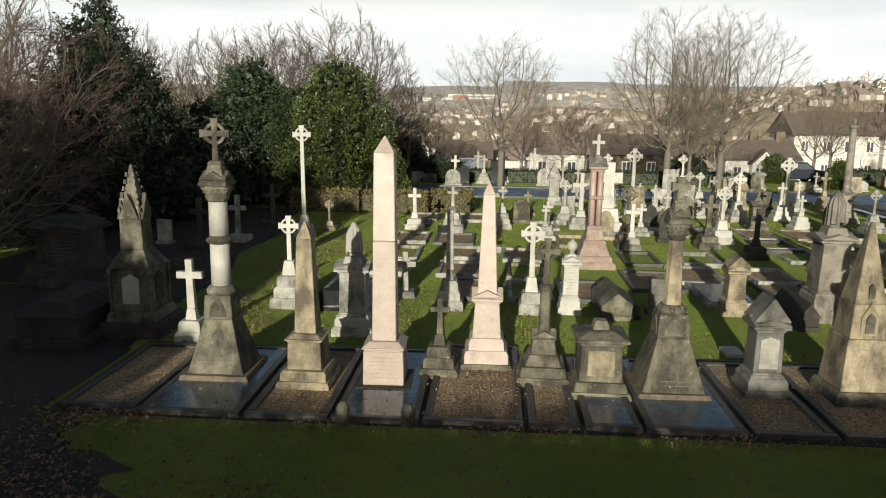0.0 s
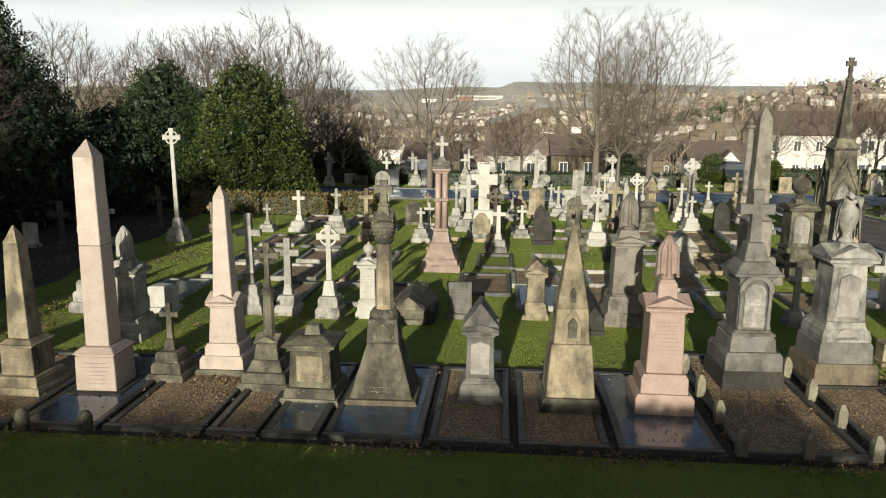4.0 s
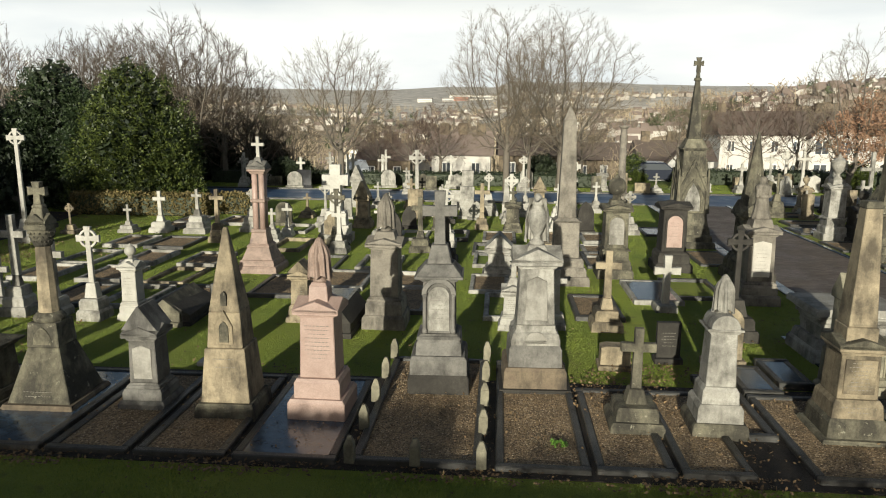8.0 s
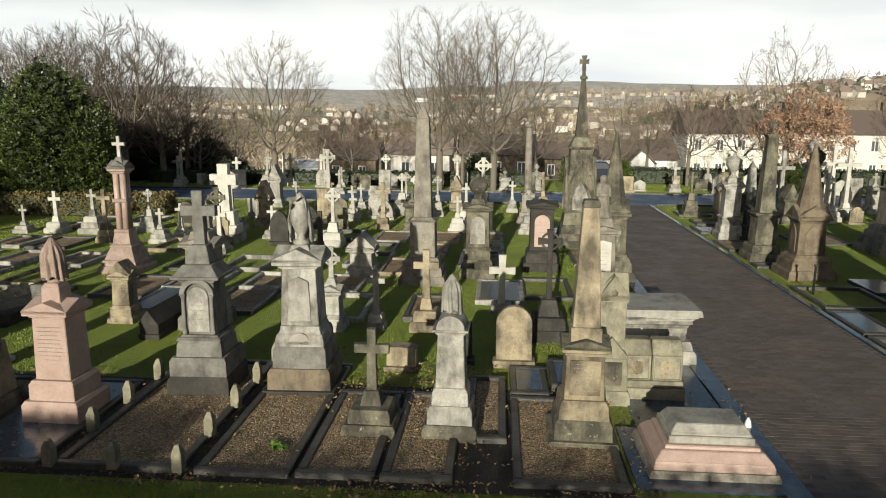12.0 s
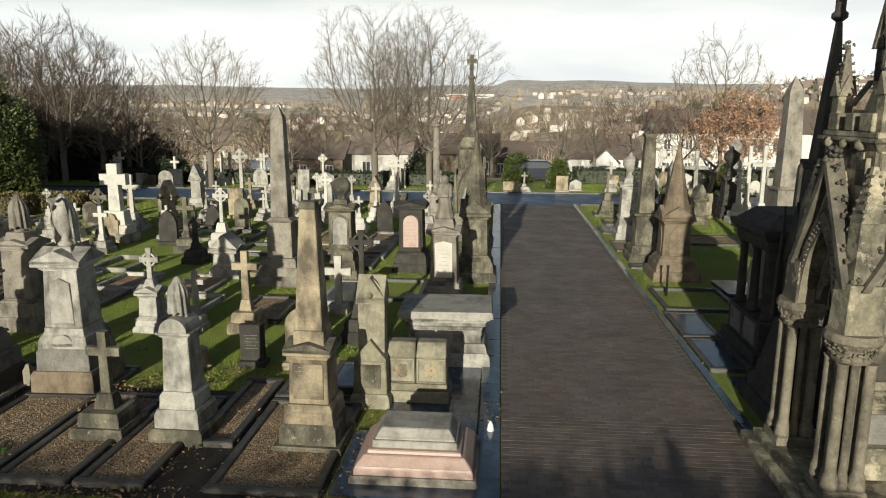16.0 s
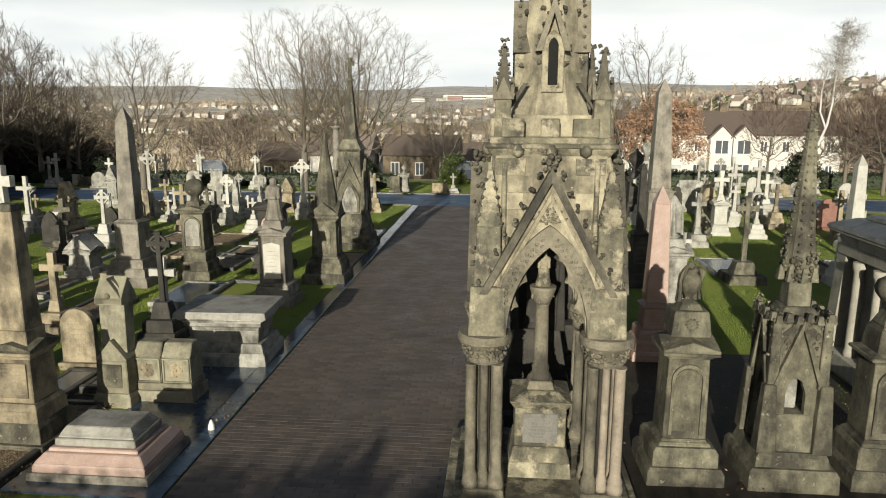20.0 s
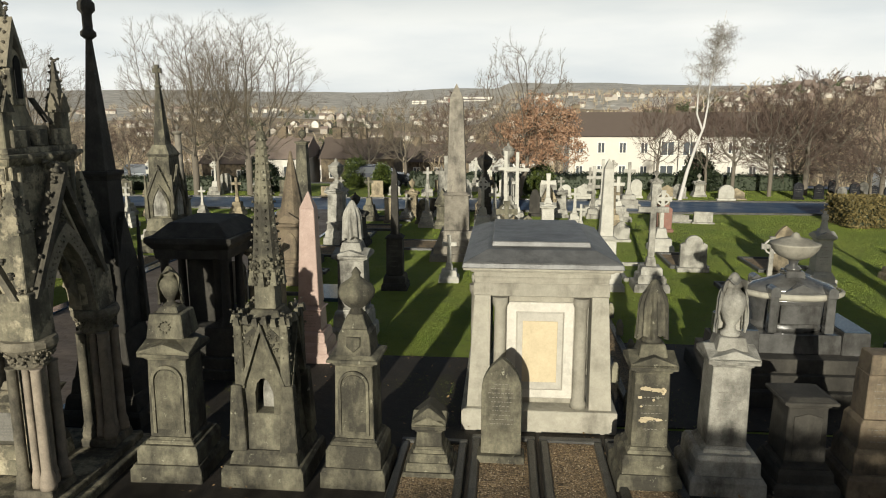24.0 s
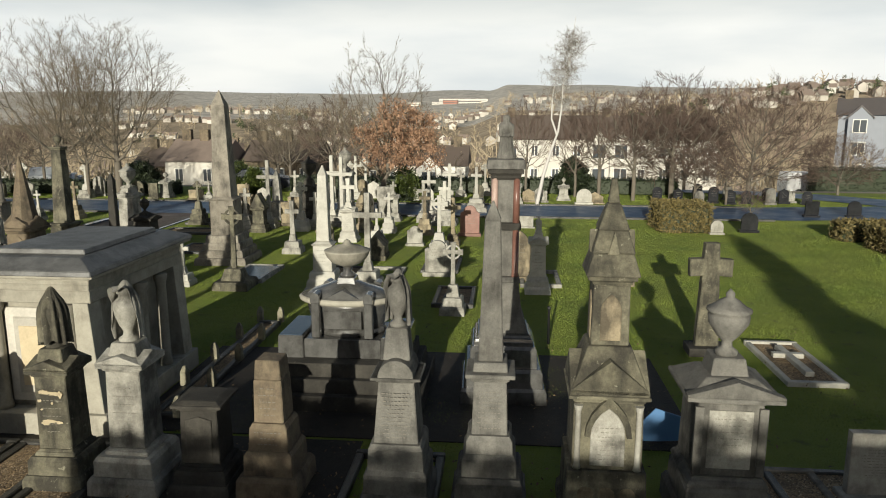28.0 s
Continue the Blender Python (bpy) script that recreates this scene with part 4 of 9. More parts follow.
grove[0].matrix_world = pose(-9.1, 43.6, ground_z(-9.1, 43.6))
grove[1].matrix_world = pose(-7.3, 44.9, ground_z(-7.3, 44.9)) @ Matrix.Diagonal((0.9, 0.9, 0.86, 1))
put_tree(ash, 11.8, 42.5, 0.86, 140, 0, 0.62)
put_tree(ash, 13.6, 42.7, 1.0, 265, 0)
put_tree(lime, 21.9, 49.5, 0.72, 100, ground_z(22, 49.5), 0.8)
put_tree(lime, 24.3, 52.5, 0.74, 20, ground_z(24, 52), 0.8)
put_tree(vase, 25.6, 46.5, 0.95, 200, 0)
put_tree(vase, 29.4, 49.0, 0.9, 130, ground_z(29, 49))
put_tree(vase, 4.7, 45.5, 0.72, 30, 0)
put_tree(vase, 6.3, 46.6, 0.80, 90, 0)
put_tree(vase, 2.2, 47.0, 0.62, 250, 0)
put_tree(lime, 17.0, 62.0, 0.85, 70, ground_z(17, 62))
put_tree(vase, 37.6, 45.6, 0.95, 200, 0, 0.7)
put_tree(vase, 40.6, 46.2, 0.85, 330, 0, 0.8)
put_tree(vase, 41.9, 45.2, 1.0, 60, 0, 0.9)
put_tree(vase, 46.2, 45.6, 1.15, 160, 0, 1.1)
put_tree(grove[0], -11.0, 45.6, 0.85, 15, 0)
put_tree(grove[1], -9.9, 46.5, 0.9, 75, 0)
put_tree(grove[0], -6.4, 46.4, 0.7, 215, 0, 1.1)
put_tree(grove[1], -13.9, 43.9, 0.95, 300, 0)
put_tree(vase, 47.0, 43.4, 0.50, 90, 0, 1.3)
put_tree(vase, 48.6, 43.0, 0.46, 10, 0, 1.3)
put_tree(thorn, 57.4, 49.4, 0.55, 60)
put_tree(thorn, 46.6, 48.4, 0.80, 250)
put_tree(thorn, 49.5, 56.0, 0.8, 200, ground_z(49.5, 56))
put_tree(vase, 47.6, 36.0, 0.28, 160)
# the grove behind the evergreens, thick and dark beneath
for i, (x, y, s, wd) in enumerate(((-12.6, 43.2, 0.90, 1.0), (-5.2, 45.6, 0.66, 1.0), (-14.5, 47.0, 0.95, 1.0), (-17.0, 44.0, 0.92, 1.0), (-19.0, 49.0, 0.95, 0.9), (-21.5, 44.5, 0.98, 0.9), (-25.0, 47.0, 1.0, 0.9), (-22.0, 37.5, 0.85, 0.9), (-27.0, 41.0, 1.0, 1.0), (-3.6, 47.2, 0.55, 1.0), (-23.5, 32.0, 0.9, 0.9))):
    put_tree(grove[i % 2], x, y, s, 47 * i, ground_z(x, y), wd)
for i, (x, y, s) in enumerate(((-10.8, 44.2, 1.0), (-8.0, 46.0, 0.9), (-6.2, 47.0, 0.7), (-13.2, 45.0, 1.0), (-3.9, 48.5, 0.6))):
    put_tree(grove[i % 2], x, y, s * 0.6, 77 * i, ground_z(x, y), 1.2)

# a leaning birch that forks into two white stems
birch = thing("birch_tree", 37.8, 41.9, "leaning birch with white trunk and fine hanging twigs", "tree", lean=0)
stems = [(0.3, 0, -0.1), (0.62, 0, 1.6), (1.05, 0.05, 3.1), (1.36, 0.05, 4.0)]
rows = [(*p, *q, 0.115 - 0.02 * i, 0.095 - 0.02 * i) for i, (p, q) in enumerate(zip(stems, stems[1:]))]
for way in (((1.36, 0.05, 4.0), (1.5, 0, 5.2), (1.55, 0.1, 6.4), (1.85, 0.1, 7.8), (2.1, 0, 10.0)), ((1.30, 0.05, 3.85), (1.0, 0.2, 4.7), (1.02, 0.3, 5.8), (1.2, 0.3, 7.0))):
    rows += [(*p, *q, 0.062 - 0.013 * i, 0.049 - 0.013 * i) for i, (p, q) in enumerate(zip(way, way[1:]))]
v, f = tubes(rows, 8)
part("trunk", mesh_np("trunk", v, f, birch_bark, True), birch_bark, birch, "white forked stems")
g = np.random.default_rng(31)
rows, thin = [], []
for k in range(130):
    i = int(g.integers(0, 8))
    p = np.array([(1.56, 0.1, 6.4), (1.85, 0.1, 7.8), (1.98, 0, 8.9), (1.02, 0.3, 5.7), (1.15, 0.3, 6.7), (1.7, 0.1, 7.1), (1.5, 0.0, 5.3), (1.92, 0, 8.4)][i]) + g.normal(0, 0.2, 3)
    a = g.uniform(0, math.tau)
    ln = g.uniform(0.25, 0.75) * (0.6 if i in (2, 7) else 1.0)
    q = p + [ln * 0.8 * math.cos(a), ln * 0.8 * math.sin(a), ln * 0.9]
    t = q + [ln * 0.6 * math.cos(a), ln * 0.6 * math.sin(a), ln * 0.1]
    rows += [(*p, *q, 0.014, 0.009), (*q, *t, 0.009, 0.005)]
    for _ in range(12):
        o = p + (q - p) * g.uniform(0.3, 1) if g.random() < 0.5 else q + (t - q) * g.random()
        m1 = o + [g.normal(0, 0.20), g.normal(0, 0.20), g.uniform(-0.15, 0.3)]
        e1 = m1 + [g.normal(0, 0.09), g.normal(0, 0.09), -g.uniform(0.05, 0.4)]
        thin += [(*o, *m1, 0.0045, 0.0035), (*m1, *e1, 0.0035, 0.0025)]
v, f = tubes(rows, 5)
part("branchwork", mesh_np("branchwork", v, f, birch_bark), birch_bark, birch)["kind"] = "stuff"
v, f = tubes(thin, 3)
part("crown", mesh_np("crown", v, f, brown_twig), brown_twig, birch, "fine hanging twigs")


def leaf_cloud(blobs, count, size, seed, flat=0.0):
    """Leaf quads on and in a cluster of uneven lumps (x, y, z, radius)."""
    g = np.random.default_rng(seed)
    bl = np.asarray(blobs, dtype=float)
    wts = bl[:, 3] ** 2
    pick = g.choice(len(bl), count, p=wts / wts.sum())
    d = g.normal(size=(count, 3))
    d /= np.linalg.norm(d, axis=1, keepdims=True)
    rad = bl[pick, 3] * (1 - np.abs(g.normal(0, 0.13, count))) * (1 + 0.22 * np.sin(d[:, 0] * 9 + pick) * np.sin(d[:, 2] * 8 + pick * 2))
    c = bl[pick, :3] + d * rad[:, None]
    nrm = d + g.normal(0, 0.55, (count, 3))
    nrm /= np.linalg.norm(nrm, axis=1, keepdims=True)
    t = np.cross(nrm, g.normal(size=(count, 3)))
    t /= np.linalg.norm(t, axis=1, keepdims=True)
    s = np.cross(nrm, t)
    sz = size * g.uniform(0.6, 1.3, count)[:, None]
    v = np.stack([c - t * sz, c - s * sz * 0.45, c + t * sz, c + s * sz * 0.45], axis=1).reshape(-1, 3)
    f = np.arange(count * 4).reshape(-1, 4)
    return v, f


def lumps(seed, h, r, n, z0=0.12, cone=0.5):
    """Many uneven lumps stacked into a pointed or domed crown."""
    g = random.Random(seed)
    out = []
    for i in range(n):
        f = (i + g.random()) / n
        f = f ** 1.25
        rr = r * ((1 - f) ** cone) * (0.82 + 0.18 * math.sin(f * 3.1)) * g.uniform(0.80, 1.12)
        a = g.uniform(0, math.tau)
        rr *= 1 + 0.12 * math.sin(3 * a + seed + 5 * f) + 0.08 * math.sin(7 * f * math.pi + 2 * a)
        size = max(0.22, rr * g.uniform(0.20, 0.42))
        k = max(0.0, rr - size * 0.7) * g.uniform(0.7, 1.0)
        out.append((k * math.cos(a), k * math.sin(a), h * (z0 + (0.97 - z0) * f) - size * 0.4, size))
    return out


def sprigs(blobs, count, leaf, seed, length=0.3, leaves=6, up=0.45):
    """Leafy shoots that stand out from a cluster of lumps, each a short stalk set with small leaves."""
    g = np.random.default_rng(seed)
    bl = np.asarray(blobs, dtype=float)
    pick = g.choice(len(bl), count, p=bl[:, 3] ** 2 / (bl[:, 3] ** 2).sum())
    d = g.normal(size=(count, 3))
    d /= np.linalg.norm(d, axis=1, keepdims=True)
    root = bl[pick, :3] + d * (bl[pick, 3] * g.uniform(0.72, 1.0, count))[:, None]
    out = bl[pick, :3] * [1, 1, 0]
    out /= np.linalg.norm(out, axis=1, keepdims=True) + 0.3
    way = d * 0.6 + out * 0.35 + g.normal(0, 0.28, (count, 3)) + [0, 0, up]
    way /= np.linalg.norm(way, axis=1, keepdims=True)
    ln = length * g.uniform(0.5, 1.3, count)
    vs = []
    for k in range(leaves):
        c = root + way * (ln * (k + 0.6) / leaves)[:, None]
        nrm = np.cross(way, g.normal(size=(count, 3)))
        nrm /= np.linalg.norm(nrm, axis=1, keepdims=True)
        t = way * 0.55 + np.cross(way, nrm) * 0.8
        w = np.cross(t, nrm)
        sz = leaf * g.uniform(0.7, 1.3, count)[:, None]
        vs.append(np.stack([c, c + t * sz * 0.55 - w * sz * 0.32, c + t * sz * 1.15, c + t * sz * 0.55 + w * sz * 0.32], axis=1))
    v = np.concatenate(vs).reshape(-1, 3)
    return v, np.arange(len(v)).reshape(-1, 4)


def evergreen(x, y, h, r, seed, mat, label, count=9000, leaf=0.10, cone=0.5, name="evergreen_tree", lump=90, length=0.3, up=0.45, leaves=6):
    leaves = 4 if name == "shrub" else leaves
    e = thing(name, x, y, label, "tree" if name != "shrub" else "shrub", lean=0, z=ground_z(x, y))
    v, f = tubes([(0, 0, -0.1, 0, 0, h * 0.8, 0.22, 0.05)], 10)
    part("trunk", mesh_np("trunk", v, f, grey_bark, True), grey_bark, e)
    bl = lumps(seed, h, r, lump, 0.06, cone)
    v, f = sprigs(bl, count, leaf, seed, length, leaves, up)
    crown = part("crown", mesh_np("crown", v, f, mat), mat, e, "dense evergreen shoots")
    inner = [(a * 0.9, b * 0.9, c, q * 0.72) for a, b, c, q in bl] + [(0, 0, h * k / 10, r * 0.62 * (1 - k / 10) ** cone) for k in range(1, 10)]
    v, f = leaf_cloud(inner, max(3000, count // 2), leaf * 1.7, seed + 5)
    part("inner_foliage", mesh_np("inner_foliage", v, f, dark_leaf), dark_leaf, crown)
    return e


evergreen(-7.0, 33.4, 6.7, 3.3, 41, holly_leaf, "broad glossy green holly tree behind the hedge", 15000, 0.115, 0.36, lump=180, leaves=5)
evergreen(-11.5, 34.5, 6.8, 4.0, 42, yew_leaf, "dark green holly tree behind the graves", 15000, 0.115, 0.46, lump=180, leaves=5)
evergreen(-9.4, 35.6, 5.6, 2.4, 48, holly_leaf, "dark green holly bush between taller trees", 8000, 0.105, 0.45)
evergreen(-9.1, 33.9, 5.5, 2.3, 49, yew_leaf, "dark green holly bush between taller trees", 8000, 0.11, 0.4, lump=110, leaves=5)
evergreen(-13.9, 33.6, 4.5, 2.9, 50, yew_leaf, "low spreading dark holly beside taller trees", 8000, 0.115, 0.35, lump=110, leaves=5)
evergreen(-5.2, 33.0, 3.6, 1.7, 51, holly_leaf, "low green holly skirt behind the hedge", 5000, 0.11, 0.35, lump=70, leaves=5)
evergreen(-15.9, 29.0, 9.3, 4.2, 43, dark_leaf, "tall dark pointed conifer", 17000, 0.11, 0.66, lump=190, length=0.42, up=0.7)
evergreen(-16.5, 22.0, 5.0, 3.6, 44, dark_leaf, "dark overgrown shrub at the cemetery edge", 4000, 0.14, 0.3, "shrub")
evergreen(-13.5, 27.0, 4.2, 2.8, 45, dark_leaf, "dark overgrown shrub behind old stones", 3500, 0.14, 0.3, "shrub")
evergreen(-12.5, 31.0, 3.6, 2.6, 47, dark_leaf, "dark overgrown shrub behind old stones", 3000, 0.14, 0.3, "shrub")
put_tree(thorn, -13.4, 17.0, 0.8, 40)
put_tree(thorn, -17.0, 22.0, 1.1, 210)
put_tree(grove[0], -19.5, 25.0, 1.1, 120)

copper = tree_from(grow_tree(52, 1.7, 5.0, 2.9, 3.5, 1300, 0.24, 0.15, lift=0.13, twig=0.42, twigs=4, stem=[(0, 0, -0.15), (0.15, 0.02, 0.9), (0.5, 0, 1.7)]), "copper_beech", "young beech still holding rust-orange leaves below", grey_bark, brown_twig)
copper.matrix_world = pose(29.3, 42.1, 0)
g = np.random.default_rng(9)
d = g.normal(size=(420, 3))
d /= np.linalg.norm(d, axis=1, keepdims=True)
clumps = d * (g.random(420) ** 0.4)[:, None] * [2.5, 2.5, 2.0] * (1 + 0.2 * np.sin(5 * d[:, :1] + 3 * d[:, 2:])) + [1.35, 0, 3.7]
v, f = leaf_cloud([(*p, g.uniform(0.14, 0.36)) for p in clumps], 11000, 0.075, 10)
part("foliage", mesh_np("foliage", v, f, copper_leaf), copper_leaf, copper, "dry rust-orange leaves")


def hedge(x0, x1, y0, y1, h, seed, mat=None, label="clipped brown-green beech hedge"):
    e = thing("hedge", (x0 + x1) / 2, (y0 + y1) / 2, label, "hedge", lean=0, z=min(0.0, ground_z((x0 + x1) / 2, (y0 + y1) / 2)))
    g = np.random.default_rng(seed)
    w, d = x1 - x0, y1 - y0
    n = int(900 * (w * d + (w + d) * h * 2)) // 2
    n = min(n, 14000)
    p = g.uniform(-0.5, 0.5, (n, 3)) * [w, d, h]
    ax = g.integers(0, 4, n)
    p[ax == 0, 1] = -d / 2
    p[(ax == 1), 2] = h / 2
    p[ax == 2, 0] = np.sign(p[ax == 2, 0]) * w / 2
    p += g.normal(0, 0.05, (n, 3))
    p[:, 2] += h / 2
    v, f = leaf_cloud([(*q, 0.03) for q in p], n, 0.07, seed)
    part("foliage", mesh_np("foliage", v, f, mat or hedge_leaf), mat or hedge_leaf, e)
    # solid block in the dark leaf material fills the hedge
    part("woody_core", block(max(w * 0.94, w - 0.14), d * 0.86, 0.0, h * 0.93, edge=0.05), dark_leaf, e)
    return e


hedge(-8.5, -2.6, 30.3, 31.2, 0.9, 61)
hedge(-2.4, -0.6, 31.2, 32.2, 0.85, 62)
hedge(42.9, 45.0, 32.9, 35.2, 1.15, 63)
hedge(50.0, 56.0, 28.6, 30.4, 0.9, 64)
hedge(-8, 16, 44.6, 45.6, 0.8, 65, dark_leaf, "low dark hedge beyond the road")
hedge(60.5, 82, 60.0, 61.6, 2.0, 68, dark_leaf, "low dark hedge below the flats")
hedge(22.5, 47, 47.6, 48.8, 0.95, 66, dark_leaf, "low dark hedge beyond the road")
evergreen(18.8, 48.2, 1.7, 1.1, 67, holly_leaf, "small rounded green shrub beyond the road", 2500, 0.1, 0.3, "shrub", 50)
evergreen(30.6, 43.4, 1.7, 1.0, 71, holly_leaf, "small rounded green shrub beside the road", 2500, 0.1, 0.3, "shrub", 50)
evergreen(21.2, 44.4, 1.5, 0.6, 68, holly_leaf, "upright green laurel shrub beyond the road", 3000, 0.11, 0.3, "shrub", 50)
evergreen(40.6, 48.0, 2.1, 1.4, 69, dark_leaf, "dark rounded shrub beside the terrace", 2500, 0.13, 0.3, "shrub", 60)
evergreen(12.8, 46.8, 1.7, 1.4, 70, dark_leaf, "low dark shrub beneath bare trees", 2500, 0.11, 0.3, "shrub", 50)
for i, (x, y, h, r) in enumerate(((-9.5, 47.5, 3.2, 2.6), (-6.0, 49.0, 2.2, 2.2), (-13.0, 46.0, 4.2, 3.0), (-17.5, 44.0, 4.6, 3.0), (-2.2, 44.4, 1.2, 1.0), (-3.4, 44.8, 1.3, 1.2))):
    evergreen(x, y, h, r, 140 + i, dark_leaf, "dark evergreen undergrowth beneath bare trees", 2200, 0.16, 0.25, "shrub", 60)

# unseen hedges, shrubs and trees, added to lay long shadows over the front lawn
hedge(-8, 2.9, -5.2, -4.0, 3.15, 81, dark_leaf, "tall dark unseen hedge added behind the lawn for shade")
hedge(2.4, 7.6, -5.3, -4.1, 3.4, 83, dark_leaf, "tall dark unseen hedge added behind the lawn for shade")
hedge(7.2, 29.3, -5.2, -4.0, 3.18, 84, dark_leaf, "tall dark unseen hedge added behind the lawn for shade")
hedge(28.9, 37.2, -5.3, -4.1, 4.1, 82, dark_leaf, "tall dark unseen hedge added behind the lawn for shade")
hedge(36.8, 50, -5.2, -4.0, 4.6, 85, dark_leaf, "tall dark unseen hedge added behind the lawn for shade")
for i, (x, h, r) in enumerate(((16.4, 3.05, 1.3), (17.9, 3.16, 1.6), (19.6, 3.12, 1.7), (21.2, 3.02, 1.4))):
    evergreen(x, -4.6, h, r, 121 + i, dark_leaf, "dark unseen shrub added behind the lawn to shade the path", 2500, 0.16, 0.2, "shrub", 60)
evergreen(-9.3, -4.2, 5.4, 2.3, 99, dark_leaf, "tall dark unseen yew added to shade the corner", 2500, 0.25, 0.35)
evergreen(-10.4, -3.6, 8.0, 1.9, 123, dark_leaf, "tall dark unseen yew added to shade the corner", 2500, 0.25, 0.35)
evergreen(-12.6, -2.5, 9.5, 3.2, 95, dark_leaf, "tall dark unseen yew added to shade the corner", 2500, 0.25, 0.4)
evergreen(-14, 4, 8.0, 3.6, 96, dark_leaf, "tall dark unseen yew added to shade the corner", 2500, 0.25, 0.4)
evergreen(40.8, -9, 9.0, 1.1, 97, dark_leaf, "narrow dark unseen cypress added for its long shadow", 2500, 0.25, 0.4)


# ---- valley woods and town ----
def wood(name, spots, seed, twig, label, height=(7, 10), thick=0.012, n=260, step=0.42, wide=3.0, twigs=2, ceiling=None):
    """A stand of bare trees in one mesh, grown from four models; ceiling keeps their tops below a level."""
    protos = []
    for k in range(4):
        segs = grow_tree(seed + k, 1.6, 5.3, wide * (0.9 + 0.1 * k), 4.2, n, step, 0.15, lift=0.22, twigs=twigs, twig=0.8, tip=thick)
        protos.append(tubes(segs, 3))
    vs, fs, o = [], [], 0
    g = random.Random(seed)
    for x, y in spots:
        v, f = protos[g.randrange(4)]
        a, z = g.uniform(0, 6.28), ground_z(x, y) - 0.3
        sc = g.uniform(*height) / 9.4
        if ceiling is not None:
            sc = max(0.35, min(sc, (ceiling + g.gauss(0, 0.5) - z) / 9.4))
        c, s = math.cos(a), math.sin(a)
        w = np.stack([(v[:, 0] * c - v[:, 1] * s) * sc * 1.1, (v[:, 0] * s + v[:, 1] * c) * sc * 1.1, v[:, 2] * sc], axis=1) + [x, y, z]
        vs.append(w)
        fs.append(f + o)
        o += len(v)
    ob = new(name, mesh_np(name, np.concatenate(vs), np.concatenate(fs), twig))
    return tagged(ob, label, "woods", kind="stuff")


NEAR_HOUSES = ((13.7, 76, 7.4, -5.2), (6.4, 72, 5.6, -5.0), (-12.0, 128, 9.0, -7.6), (21.5, 92, 10.0, -6.6), (1.2, 98, 9.0, -7.4), (28.5, 80, 7.5, -5.8), (-3.0, 84, 6.0, -6.4))


def off_houses(x, y):
    """Whether a spot lies clear of the terrace, the side street and the houses below."""
    return not (33 < x - (y - 60) * 0.05 < 66 and y < 100) and not (-9 < x < 3 and y < 76) and not any(abs(x - hx) < w / 2 + 1.2 and hy - 18 < y < hy + 6 for hx, hy, w, _ in NEAR_HOUSES)


g = random.Random(5)
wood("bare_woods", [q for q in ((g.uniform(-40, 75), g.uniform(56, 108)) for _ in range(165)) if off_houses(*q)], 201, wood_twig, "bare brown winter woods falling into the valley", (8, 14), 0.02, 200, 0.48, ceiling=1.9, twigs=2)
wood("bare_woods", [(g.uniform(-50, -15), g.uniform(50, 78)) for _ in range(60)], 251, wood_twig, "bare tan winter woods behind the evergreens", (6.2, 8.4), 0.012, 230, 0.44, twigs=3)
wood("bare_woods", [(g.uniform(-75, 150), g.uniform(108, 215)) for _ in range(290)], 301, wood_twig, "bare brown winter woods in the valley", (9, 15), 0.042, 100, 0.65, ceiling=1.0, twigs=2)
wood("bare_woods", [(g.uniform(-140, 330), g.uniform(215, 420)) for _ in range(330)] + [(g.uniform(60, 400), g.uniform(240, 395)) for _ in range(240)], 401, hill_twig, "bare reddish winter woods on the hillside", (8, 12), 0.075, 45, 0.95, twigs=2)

# distant houses of the town, too many to count
m, nn, ll, bb = node_mat("town_wall")
geo = nn.new("ShaderNodeNewGeometry")
ll.new(ramp(nn, ll, geo.outputs["Random Per Island"], 0, 1, (0.24, 0.205, 0.165, 1), (0.58, 0.55, 0.49, 1)), bb.inputs["Base Color"])
town_wall = m
# tile lightened towards distance haze
town_roof = paint("town_roof_tile", (0.30, 0.235, 0.195), 0.8, 0.4)


